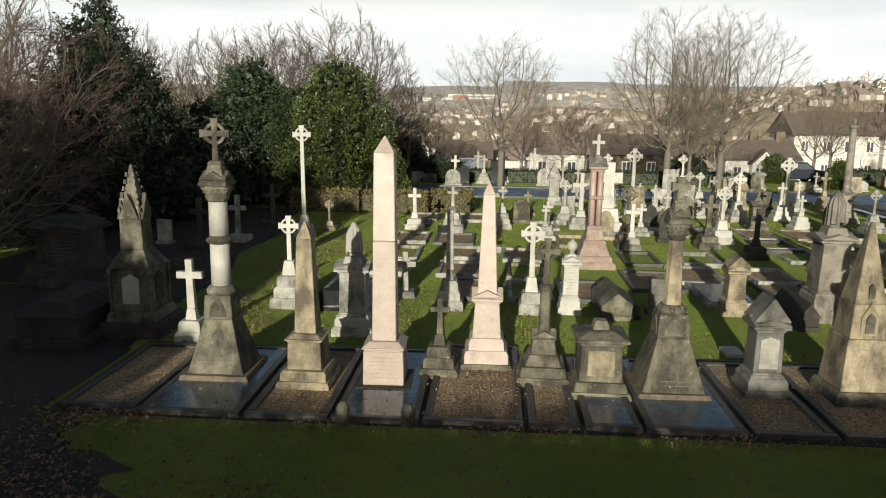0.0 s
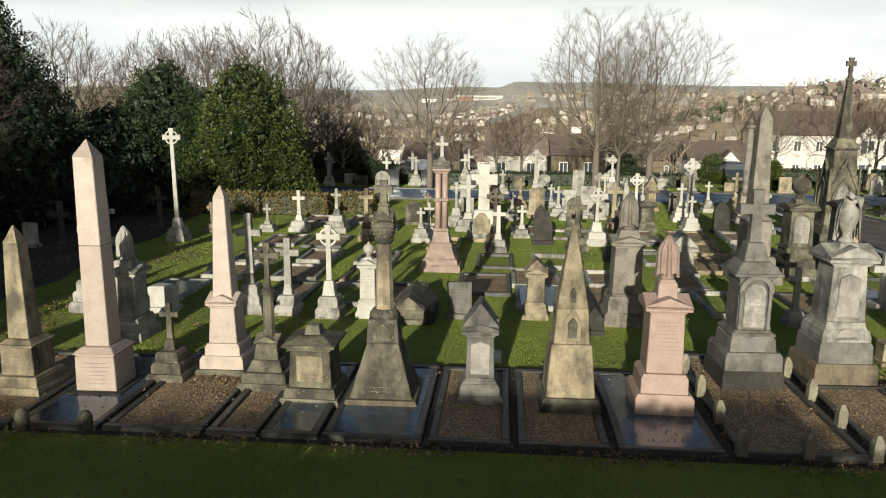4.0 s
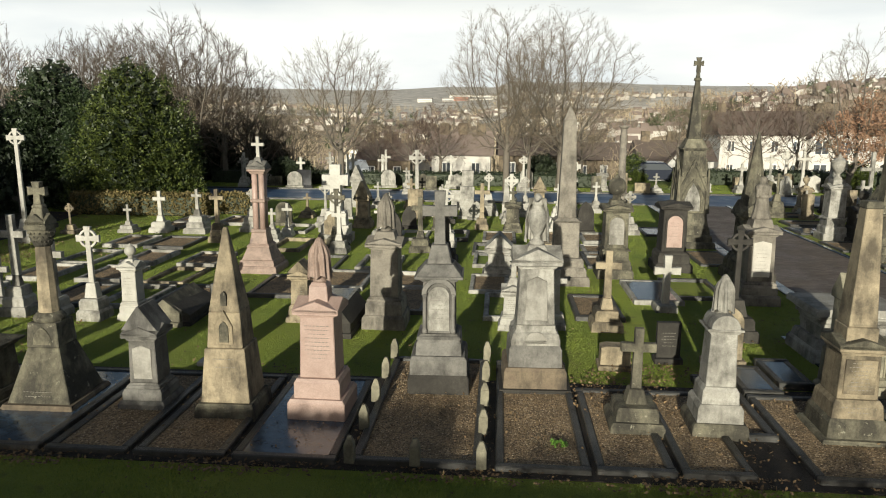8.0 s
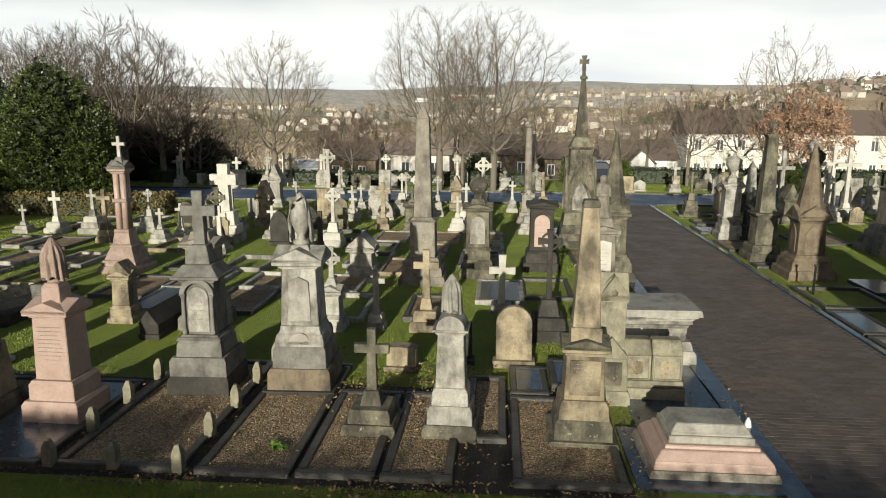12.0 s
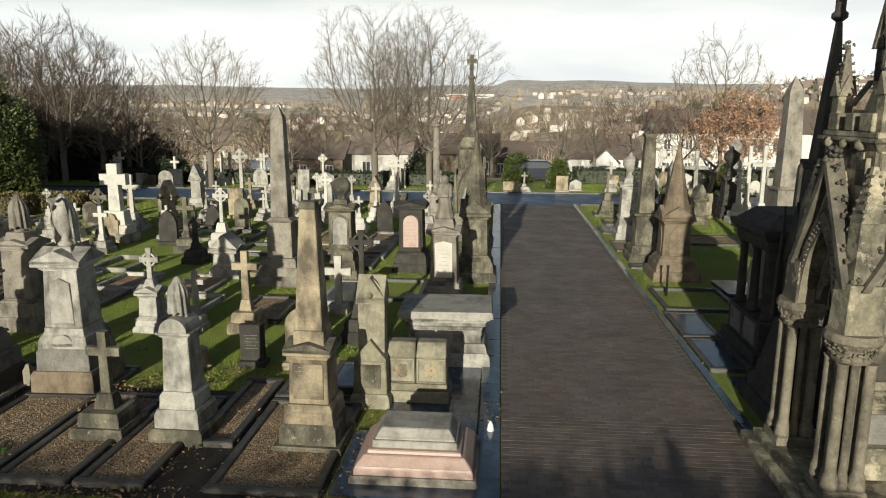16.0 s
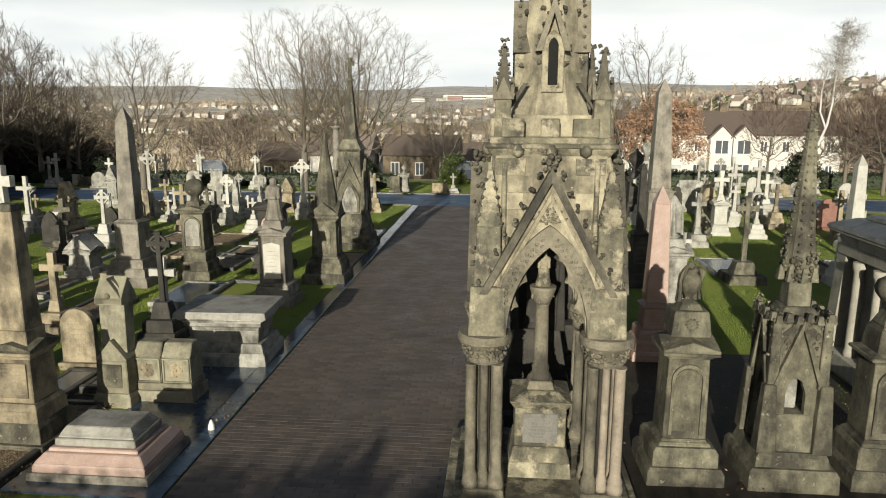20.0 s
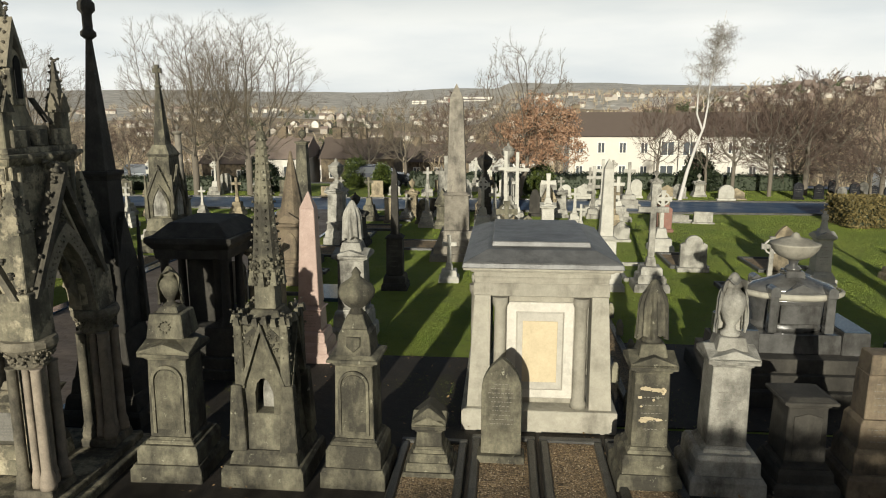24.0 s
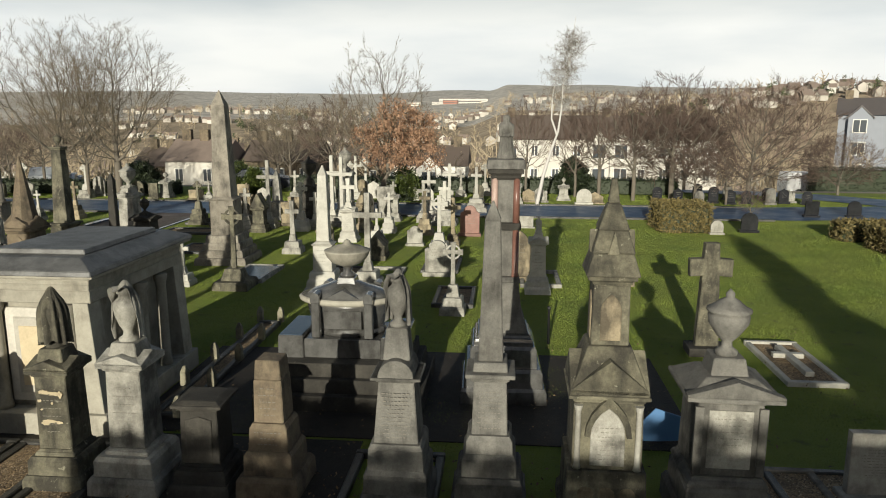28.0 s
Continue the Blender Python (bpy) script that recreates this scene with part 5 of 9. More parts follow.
def town(name, spots, seed, label, size=(6, 11), k0=1.0):
    g = random.Random(seed)
    wv, wf, rv, rf = [], [], [], []
    for x, y in spots:
        w, d, h, rise = g.uniform(*size), g.uniform(7, 9) * k0, g.uniform(4.5, 6.5) * k0, g.uniform(2.2, 3.4) * k0
        a = g.choice((0, 0, 0.3, -0.4, 1.57))
        c, s = math.cos(a), math.sin(a)
        z = ground_z(x, y) - 0.5

        def at(px, py, pz):
            return (x + px * c - py * s, y + px * s + py * c, z + pz)
        o = len(wv)
        wv += [at(sx * w / 2, sy * d / 2, q) for q in (0, h) for sx, sy in ((-1, -1), (1, -1), (1, 1), (-1, 1))] + [at(-w / 2, 0, h + rise), at(w / 2, 0, h + rise)]
        wf += [(o, o + 1, o + 5, o + 4), (o + 1, o + 2, o + 6, o + 5), (o + 2, o + 3, o + 7, o + 6), (o + 3, o, o + 4, o + 7), (o + 7, o + 4, o + 8), (o + 5, o + 6, o + 9)]
        o = len(rv)
        k = 0.4
        rv += [at(-w / 2 - k, -d / 2 - k, h - 0.3), at(w / 2 + k, -d / 2 - k, h - 0.3), at(w / 2 + k, 0, h + rise + 0.1), at(-w / 2 - k, 0, h + rise + 0.1), at(-w / 2 - k, d / 2 + k, h - 0.3), at(w / 2 + k, d / 2 + k, h - 0.3)]
        rf += [(o, o + 1, o + 2, o + 3), (o + 3, o + 2, o + 5, o + 4)]
    for tag, v, f, mt in (("walls", wv, wf, town_wall), ("roofs", rv, rf, town_roof)):
        me = bpy.data.meshes.new(name + "_" + tag)
        me.from_pydata(v, [], f)
        me.materials.append(mt)
        ob = new(name + "_" + tag, me)
        tagged(ob, label, "town", kind="stuff")


g = random.Random(17)
town("hillside_houses", [(x, g.choice((400, 418, 440)) + g.uniform(-5, 5)) for x in (g.uniform(70, 470) for _ in range(210))], 18, "pale distant houses in rows below the ridge", (3.0, 5.6), 0.6)
town("valley_houses", [(g.uniform(-120, 120), g.uniform(120, 400)) for _ in range(70)], 19, "distant houses among bare woods in the valley", (7, 15), 0.8)
streets = []
for _ in range(60):
    y = g.uniform(430, 1100)
    x, slope = g.uniform(-0.62, 0.30) * y, g.uniform(-0.5, 0.5)
    streets += [(x + k * 11 + g.uniform(-3, 3), y + k * 11 * slope + g.uniform(-6, 6)) for k in range(g.randint(3, 9)) if g.random() < 0.8]
town("far_town", streets, 20, "far pale town in streets along the valley", (6, 9), 0.8)

# long pale hospital blocks on the far slope
for x, y, w, h, mt in ((-126, 1290, 26, 12, cream_render), (-85, 1300, 20, 10, cream_render), (-62, 1302, 26, 12, brick_red), (-27, 1300, 40, 9, cream_render), (-40, 1330, 90, 13, cream_render)):
    e = thing("hospital_block", x, y, "long pale block of the far hospital" if mt is cream_render else "long red block of the far hospital", "building", lean=0, z=ground_z(x, y) - 7)
    body = part("wall", block(w, 16, -6, h, edge=0), mt, e)
    part("roof", block(w + 1, 17, h, h + 1.2, edge=0), roof_slate, e)
    for k in range(2):
        part("window_band", block(w * 0.94, 0.4, h * (0.35 + 0.33 * k), h * (0.35 + 0.33 * k) + 0.8, cy=-8.1, edge=0), glass_dark, body)

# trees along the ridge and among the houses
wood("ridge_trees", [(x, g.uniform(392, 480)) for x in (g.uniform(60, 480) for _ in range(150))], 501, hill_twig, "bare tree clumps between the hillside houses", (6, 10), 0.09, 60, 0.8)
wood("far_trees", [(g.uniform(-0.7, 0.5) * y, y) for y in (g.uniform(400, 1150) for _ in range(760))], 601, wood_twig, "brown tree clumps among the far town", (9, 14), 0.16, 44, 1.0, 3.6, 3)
for k, (x0, x1, y0, y1, n) in enumerate(((95, 150, 395, 430, 26), (150, 420, 400, 450, 16), (-300, -60, 500, 900, 40))):
    pts = [(g.uniform(x0, x1), g.uniform(y0, y1)) for _ in range(n)]
    bl = [(x + g.gauss(0, 1.6), y + g.gauss(0, 1.6), ground_z(x, y) + 1.2 + 1.7 * q, 2.3 - 0.4 * q) for x, y in pts for q in range(4)]
    v, f = leaf_cloud(bl, n * 170, 0.7, 700 + k)
    tagged(new("evergreen_clump", mesh_np("evergreen_clump", v, f, hill_leaf)), "dark evergreen trees among the far houses", "woods", kind="stuff")


# ---- memorials of the field, by rows ----
pedestal(-10.18, 16.84, 1.36, 1.64, dark, 'none', 0.97, slim=0.75)
headstone(-10.44, 22.23, 0.54, 0.82, grey, 'square')
latin_cross(-9.03, 21.77, 0.79, 1.61, dark, 1, flare=0.2)
latin_cross(-8.25, 23.03, 0.74, 1.57, grey, 1)
latin_cross(-8.14, 26.56, 0.75, 1.60, dark, 1)
celtic_cross(-6.20, 23.94, 0.66, 3.89, marble, 2, spread=0.22)
latin_cross(-5.42, 12.79, 0.56, 1.60, marble, 2)
obelisk(-2.62, 10.82, 0.88, 2.71, sand, 2, die=0.17, shaft_w=0.4)
celtic_cross(-4.24, 15.41, 0.78, 2.08, marble, 3)
stone_block(-2.61, 15.43, 0.63, 0.61, marble)
stone_block(-3.20, 15.23, 0.65, 0.45, black)
pedestal(-2.40, 13.63, 0.83, 2.26, grey, 'shroud', 0.66)
latin_cross(-0.60, 15.62, 0.64, 2.26, grey, 3)
latin_cross(0.27, 15.57, 0.54, 1.73, marble, 2)
celtic_cross(1.25, 15.45, 0.56, 2.06, marble, 2)
pedestal(2.11, 15.54, 0.53, 1.69, marble, 'ball', 0.78)
roof_tomb(3.07, 15.71, 0.66, 0.62, moss)
headstone(4.15, 15.58, 0.63, 0.83, slate_grey, 'square')
latin_cross(-1.73, 16.52, 0.48, 1.10, grey, 1)
pedestal(5.81, 15.84, 0.59, 1.37, sand, 'gable', 0.84)
roof_tomb(3.21, 15.80, 0.71, 0.49, dark)
roof_tomb(6.98, 15.34, 0.40, 0.62, dark)
pedestal(7.72, 15.68, 0.93, 2.86, warm_grey, 'shroud', 0.68, rise=0.3)
stone_block(12.25, 13.45, 0.53, 0.44, sand)
headstone(13.28, 13.82, 0.50, 0.78, dark, 'square')
latin_cross(12.44, 15.84, 0.67, 1.71, sand, 2)
latin_cross(14.03, 17.41, 0.50, 1.32, marble, 1, flare=0.2)
celtic_cross(14.98, 15.49, 0.82, 2.25, dark, 2, spread=0.34)
headstone(14.25, 13.73, 0.75, 1.14, sand, 'round')
pedestal(16.41, 18.45, 0.97, 3.08, warm_grey, 'statue', 0.62, panel=panel_pale)
pedestal(13.37, 20.92, 0.99, 2.88, moss, 'ball', 0.72, 3, arch=True, panel=weathered)
pedestal(15.19, 21.97, 1.07, 2.13, dark, 'none', 0.95, arch=True, panel=pink)
obelisk(11.93, 20.1, 1.25, 4.71, warm_grey, 3, die=0.2, shaft_w=0.38)
celtic_cross(-5.76, 25.81, 0.57, 1.12, sand, 1)
latin_cross(-3.79, 26.32, 0.62, 1.04, marble, 2)
latin_cross(-2.61, 26.51, 0.71, 1.55, marble, 2)
latin_cross(-1.16, 26.52, 0.87, 1.64, grey, 3)
celtic_cross(0.71, 27.07, 0.76, 1.61, marble, 3)
latin_cross(2.38, 26.13, 0.45, 1.22, marble, 2)
latin_cross(3.76, 27.55, 0.98, 2.14, marble, 2, spread=0.5)
latin_cross(4.94, 23.37, 0.62, 1.52, marble, 2)
latin_cross(4.73, 29.10, 0.59, 1.11, marble, 2)
latin_cross(-0.25, 43.94, 0.89, 1.76, grey, 3)
latin_cross(0.98, 44.71, 0.70, 1.94, marble, 2)
latin_cross(2.93, 45.43, 0.85, 2.16, marble, 2)
latin_cross(5.08, 40.12, 0.75, 1.31, marble, 2)
celtic_cross(7.21, 43.35, 0.74, 1.99, marble, 2)
headstone(8.59, 34.12, 0.64, 1.85, grey, 'square')
celtic_cross(9.63, 32.56, 0.91, 1.84, marble, 3)
celtic_cross(10.72, 32.21, 0.60, 0.96, marble, 2)
pedestal(10.14, 20.71, 0.96, 1.23, grey, 'gable', 0.72)
pedestal(10.44, 15.70, 0.61, 1.76, grey, 'celtic', 0.55)
latin_cross(11.38, 15.76, 0.40, 1.29, marble, 2)
latin_cross(7.55, 23.85, 0.72, 1.79, moss, 2)
latin_cross(8.54, 22.22, 0.67, 1.57, dark, 2)
celtic_cross(4.82, 23.56, 0.72, 2.06, moss, 2)
latin_cross(5.79, 26.14, 0.60, 1.18, marble, 2)
latin_cross(-2.01, 43.56, 0.81, 1.74, marble, 2)
latin_cross(0.78, 43.89, 0.75, 1.96, marble, 2)
celtic_cross(6.52, 31.76, 0.73, 2.90, marble, 3)
latin_cross(7.54, 31.87, 0.73, 1.31, marble, 2)
headstone(8.72, 31.19, 0.71, 1.40, grey, 'square')
obelisk(10.42, 31.63, 0.58, 1.74, grey, 2, text=False)
celtic_cross(11.26, 32.23, 0.59, 1.77, marble, 3)
headstone(11.70, 43.76, 0.87, 1.20, grey, 'round')
celtic_cross(13.26, 32.03, 0.73, 2.59, marble, 3)
column_ball(15.13, 30.63, 0.95, 4.31, warm_grey)
pedestal(22.36, 27.85, 0.90, 3.15, grey, 'urn', 0.66, 3)
pedestal(23.14, 27.43, 1.01, 1.95, dark, 'urn', 0.66, 3)
pedestal(28.69, 36.20, 0.97, 3.39, grey, 'urn', 0.66, 3)
latin_cross(26.01, 32.75, 0.73, 2.96, grey, 2)
obelisk(26.98, 25.6, 1.75, 5.69, warm_grey, 4, die=0.2, shaft_w=0.36)
obelisk(24.78, 15.45, 0.90, 3.30, pink, 3, die=0.12, shaft_w=0.46)
pedestal(23.89, 15.58, 0.87, 2.92, sand, 'urn', 0.78, arch=True, panel=panel_buff)
pedestal(25.36, 16.77, 0.90, 2.98, grey, 'shroud', 0.66, rise=0.3)
obelisk(25.57, 21.14, 0.71, 3.33, dark, 2, die=0.3, shaft_w=0.32)
celtic_cross(28.60, 21.96, 1.02, 2.36, moss, 1, spread=0.34)
latin_cross(26.98, 22.12, 0.59, 1.34, marble, 2)
obelisk(31.31, 21.68, 0.99, 3.56, marble, 3, die=0.2, shaft_w=0.36)
latin_cross(32.55, 21.66, 0.95, 2.82, grey, 3)
headstone(34.29, 23.97, 0.92, 1.13, grey, 'shoulder')
headstone(34.91, 31.37, 0.92, 1.28, red, 'shoulder')
headstone(36.79, 23.61, 0.77, 1.52, sand, 'pointed')
celtic_cross(39.84, 23.39, 0.59, 1.49, sand, 2)
headstone(36.28, 33.93, 0.84, 0.36, grey, 'square')
headstone(37.20, 33.75, 0.93, 0.53, grey, 'square')
latin_cross(34.86, 39.10, 1.15, 2.30, marble, 3)
latin_cross(33.49, 38.82, 0.86, 2.46, marble, 2)
latin_cross(29.09, 33.56, 0.85, 3.09, marble, 2)
pedestal(30.23, 29.79, 0.75, 2.48, marble, 'cross', 0.55)
latin_cross(27.62, 43.60, 0.79, 2.59, marble, 2)
latin_cross(24.05, 34.30, 0.62, 1.13, grey, 2)
latin_cross(21.67, 44.41, 0.68, 1.16, marble, 2)
pedestal(27.65, 33.44, 0.90, 3.13, dark, 'urn', 0.6, 3)
latin_cross(28.74, 27.24, 0.69, 1.89, grey, 2)
obelisk(25.60, 35.24, 0.80, 2.36, grey, 2, text=False)
celtic_cross(22.47, 33.53, 0.76, 1.95, moss, 3)
latin_cross(28.58, 33.87, 0.91, 3.12, marble, 2)
celtic_cross(26.73, 46.17, 0.91, 2.06, marble, 2)
celtic_cross(27.67, 46.26, 0.91, 2.31, marble, 2)
headstone(30.62, 36.16, 0.92, 1.52, grey, 'square')
latin_cross(32.73, 36.08, 1.07, 2.30, marble, 2)
latin_cross(33.62, 34.49, 1.17, 1.97, marble, 3)
celtic_cross(34.02, 27.30, 0.83, 2.14, marble, 2)
celtic_cross(35.13, 46.37, 0.83, 1.94, marble, 2)
pedestal(37.27, 22.23, 0.72, 2.15, marble, 'statue', 0.74, slim=0.6)
celtic_cross(35.05, 19.86, 0.64, 1.82, grey, 2)
roof_tomb(31.93, 26.52, 0.66, 0.93, moss, 1.0)
latin_cross(11.93, 48.05, 0.97, 1.91, marble, 2)

# a thickly set quarter of small stones between the tall ones
g = random.Random(91)
for y, x0, x1, gap in ((24.6, 0.5, 10.5, 1.9), (28.2, 1.5, 15.5, 1.35), (30.6, 2.0, 14.5, 1.6), (34.2, 3.0, 16.8, 1.25), (35.3, 24.0, 35.0, 1.2), (29.0, 29.5, 35.5, 1.5), (31.8, 25.0, 34.0, 1.4), (33.0, 23.6, 30.0, 1.7)):
    x = x0
    while x < x1:
        k = g.random()
        px, py = x + g.uniform(-0.3, 0.3), y + g.uniform(-0.4, 0.4)
        if k < 0.36:
            latin_cross(px, py, g.uniform(0.5, 0.75), g.uniform(1.0, 1.9), g.choice((marble, grey, marble, sand)), g.choice((2, 3)))
        elif k < 0.5:
            celtic_cross(px, py, 0.75, g.uniform(1.4, 2.1), g.choice((marble, grey)), 2)
        elif k < 0.62:
            pedestal(px, py, 0.75, g.uniform(1.4, 2.1), g.choice((grey, sand, moss)), g.choice(("urn", "gable", "cross")), 0.68, text=0)
        else:
            headstone(px, py, g.uniform(0.55, 0.8), g.uniform(0.7, 1.3), g.choice((grey, moss, sand, dark)), g.choice(("round", "pointed", "square", "shoulder")), text=0)
        x += gap * g.uniform(0.8, 1.25)

big_cross = thing("cross_memorial", 4.4, 25.3, "massive white marble cross on a tall block base", "memorial", GRAVES, lean=0.3)
part("plinth", block(1.15, 0.85, 0, 0.3), grey, big_cross)
part("step", block(0.98, 0.7, 0.3, 0.62), marble, big_cross)
part("base_block", block(0.8, 0.54, 0.62, 1.1, 0.7, 0.46), marble, big_cross)
part("cross", prism(cross_shape(1.62, 0.92, 0.36, 1.08, 0.05), 0.3, z=1.1), marble, big_cross)


# ---- front row, from the corner of the field to the path ----
def frustums(e, mat, rows):
    """Stacked square stages: name, width below, width above, foot, top and, if it differs, a material."""
    for name, w0, w1, z0, z1, *other in rows:
        part(name, stage(name, w0, w1, z0, z1), other[0] if other else mat, e)


def turned(bm, degrees):
    bmesh.ops.rotate(bm, verts=bm.verts[:], cent=(0, 0, 0), matrix=Matrix.Rotation(radians(degrees), 3, "Z"))
    return bm


def four_gables(e, mat, w, z, rise, foot=0.04, name="gable"):
    for i, a in enumerate((0, 90)):
        part(name, turned(prism([(-w / 2, 0), (w / 2, 0), (w / 2, foot), (0, rise), (-w / 2, foot)], w + 0.004 * i, z=z + 0.002 * i), a), mat, e)


def ringed_cross(e, mat, z, h, span, t):
    arm = h - span * 0.5
    c = part("cross", prism(cross_shape(h, span, t, arm, 0.55), t * 0.8, z=z), mat, e)
    part("ring", ring_shape(bmesh.new(), span * 0.26, span * 0.37, t * 0.55, z + arm), mat, c)


def column_cross(x, y, h, slab_w, foot_w, mat, shaft_mat, r, bands, label):
    """A tall column on a spreading foot, with a carved capital, gabled crown and ringed cross."""
    e = thing("column_cross", x, y, label, "memorial", GRAVES)
    k = h / 4.28 if shaft_mat is marble else 0.95
    frustums(e, mat, [("plinth", slab_w, slab_w * 0.98, 0, 0.15, brown), ("foot", foot_w, foot_w * 0.5, 0.15, 1.02 * k)])
    script_lines(foot_w * 0.6, 0.25 * k, 0.4 * k, -foot_w * 0.49, 2, e)
    b = block(foot_w * 0.52, foot_w * 0.52, 1.02 * k, 1.42 * k, foot_w * 0.46, foot_w * 0.46)
    body = part("carved_base", b, mat, e)
    for a in (0, 90, 180, 270):
        part("arched_panel", turned(prism(pointed(foot_w * 0.3, 0.3 * k), 0.03, cy=-foot_w * 0.245, z=1.06 * k, edge=0.006), a), mat, body)
    part("base_ring", lathe([(r * 1.5, 1.42 * k), (r * 1.55, 1.48 * k), (r * 1.15, 1.56 * k)], 20), mat, e)
    z0, z3 = 1.56 * k, 2.95 * k if bands else h * 0.72
    if bands:
        zm = (z0 + z3) / 2
        part("lower_shaft", lathe([(r, z0), (r * 0.98, zm)], 20), shaft_mat, e, "smooth pale drum")
        part("shaft_ring", lathe([(r * 0.98, zm), (r * 1.15, zm + 0.02), (r * 1.3, zm + 0.04), (r * 1.3, zm + 0.08), (r * 1.1, zm + 0.1), (r, zm + 0.14)], 20), mat, e)
        part("upper_shaft", lathe([(r * 0.97, zm + 0.14), (r * 0.93, z3)], 20), shaft_mat, e, "smooth pale drum")
    else:
        part("shaft", lathe([(r, z0), (r * 0.74, z3)], 8, smooth=False), shaft_mat, e, "eight-sided tapering shaft")
    c = r if bands else r * 0.80
    part("capital", lathe([(c * 0.93, z3), (c * 1.15, z3 + 0.04), (c * 1.15, z3 + 0.10), (c * 1.48, z3 + 0.20), (c * 1.55, z3 + 0.26)], 24, 0.08, 8), mat, e, "carved leaf capital")
    z4 = z3 + 0.26
    b = bmesh.new()
    for i in range(16):
        a = math.tau * i / 16
        for q, (kr, kz) in enumerate(((1.16, 0.08), (1.34, 0.15), (1.5, 0.21))):
            knob(b, c * kr * math.cos(a + 0.2 * q), c * kr * math.sin(a + 0.2 * q), z3 + kz, 0.026)
    part("leaf_carving", b, mat, e, "carved leaves round the capital")["kind"] = "stuff"
    part("crown_slab", block(c * 2.9, c * 2.9, z4, z4 + 0.07), mat, e)
    four_gables(e, mat, c * 2.6, z4 + 0.07, 0.17, 0.05, "crown_gable")
    part("crown", block(c * 2.3, c * 2.3, z4 + 0.07, z4 + 0.34 * k, c * 1.25, c * 1.25), mat, e, "tapering gabled crown")
    part("cross_foot", block(c * 1.5, c * 1.3, z4 + 0.34 * k, z4 + 0.40 * k, c * 1.1, c * 0.9), mat, e)
    z5 = z4 + 0.40 * k
    if bands:
        ringed_cross(e, mat, z5, h - z5, (h - z5) * 0.72, 0.085)
    else:
        part("cross", prism(cross_shape(h - z5, (h - z5) * 0.82, 0.10, (h - z5) * 0.58, 0.35), 0.10, z=z5), mat, e, "plain cross with widened ends")
    return e


column_cross(-4.15, 11.10, 4.28, 1.16, 0.93, moss, marble, 0.16, True, "tall cross memorial with white marble column drums on sandstone")
e = column_cross(3.21, 11.05, 3.48, 1.15, 0.98, moss, sand, 0.15, False, "stained sandstone column with carved capital and ringed cross")

e = thing("obelisk", -1.36, 10.90, "tall pink granite obelisk on a square pink die", "obelisk", GRAVES, lean=0.1)
frustums(e, pink_pale, [("plinth", 0.92, 0.90, 0, 0.10, dark), ("die", 0.66, 0.64, 0.10, 0.66), ("cornice", 0.60, 0.68, 0.66, 0.72), ("cushion", 0.66, 0.48, 0.72, 0.80)])
script_lines(0.5, 0.2, 0.6, -0.336, 6, e)
frustums(e, pink_pale, [("lower_shaft", 0.39, 0.352, 0.80, 2.42), ("upper_shaft", 0.350, 0.315, 2.424, 3.80), ("capstone", 0.315, 0.02, 3.80, 4.05)])

e = thing("obelisk", 0.28, 11.98, "pink granite obelisk above a gabled pink die", "obelisk", GRAVES, lean=0.2)
frustums(e, pink_pale, [("plinth", 0.92, 0.90, 0, 0.14, moss), ("lower_step", 0.77, 0.76, 0.14, 0.36), ("upper_step", 0.62, 0.61, 0.36, 0.56), ("die", 0.50, 0.42, 0.56, 1.18), ("cornice", 0.44, 0.54, 1.18, 1.26)])
four_gables(e, pink_pale, 0.54, 1.26, 0.16)
frustums(e, pink_pale, [("shaft", 0.34, 0.20, 1.34, 3.06), ("capstone", 0.20, 0.02, 3.06, 3.26)])

latin_cross(-0.51, 11.47, 0.67, 1.34, moss, 3)

e = thing("column_memorial", 1.23, 11.37, "small mossy round column with a ringed cross", "memorial", GRAVES)
ww, z = steps(e, moss, 0.88, 0, 2, 0.16, 0.86)
part("base_moulding", block(0.60, 0.60, z, z + 0.18, 0.46, 0.46), moss, e)
part("gabled_base", block(0.42, 0.42, z + 0.18, z + 0.46, 0.34, 0.34), moss, e)
four_gables(e, moss, 0.40, z + 0.44, 0.14)
part("shaft", lathe([(0.15, z + 0.46), (0.12, z + 0.56), (0.10, z + 0.62), (0.085, z + 1.22), (0.11, z + 1.26), (0.12, z + 1.31), (0.08, z + 1.34)], 8, smooth=False), moss, e, "slim eight-sided shaft")
ringed_cross(e, moss, z + 1.34, 2.42 - z - 1.34, 0.42, 0.08)

e = thing("chest_memorial", 2.10, 10.98, "low square sandstone chest memorial with inscribed panel", "memorial", GRAVES)
frustums(e, moss, [("plinth", 0.96, 0.94, 0, 0.12), ("step", 0.84, 0.80, 0.12, 0.26), ("die", 0.68, 0.62, 0.26, 0.86), ("cornice", 0.66, 0.84, 0.86, 0.97), ("cap", 0.8, 0.36, 0.97, 1.06), ("finial_block", 0.26, 0.22, 1.06, 1.2)])
part("panel", block(0.42, 0.03, 0.36, 0.78, cy=-0.325, edge=0.008), sand, e, "buff inscribed panel")
script_lines(0.34, 0.42, 0.74, -0.344, 5, e)

pedestal(4.73, 11.11, 0.74, 1.66, slate_grey, "gable", 0.80, panel=weathered, label="grey shield-topped pedestal with a white marble tablet", slim=0.6)

e = thing("gothic_obelisk", 6.10, 11.0, "buff sandstone pyramid memorial with carved Gothic niche", "obelisk", GRAVES)
frustums(e, sand, [("plinth", 0.92, 0.88, 0, 0.26, moss), ("die", 0.74, 0.60, 0.26, 1.08), ("gothic_stage", 0.54, 0.47, 1.08, 1.62), ("pyramid", 0.47, 0.06, 1.62, 2.86)])
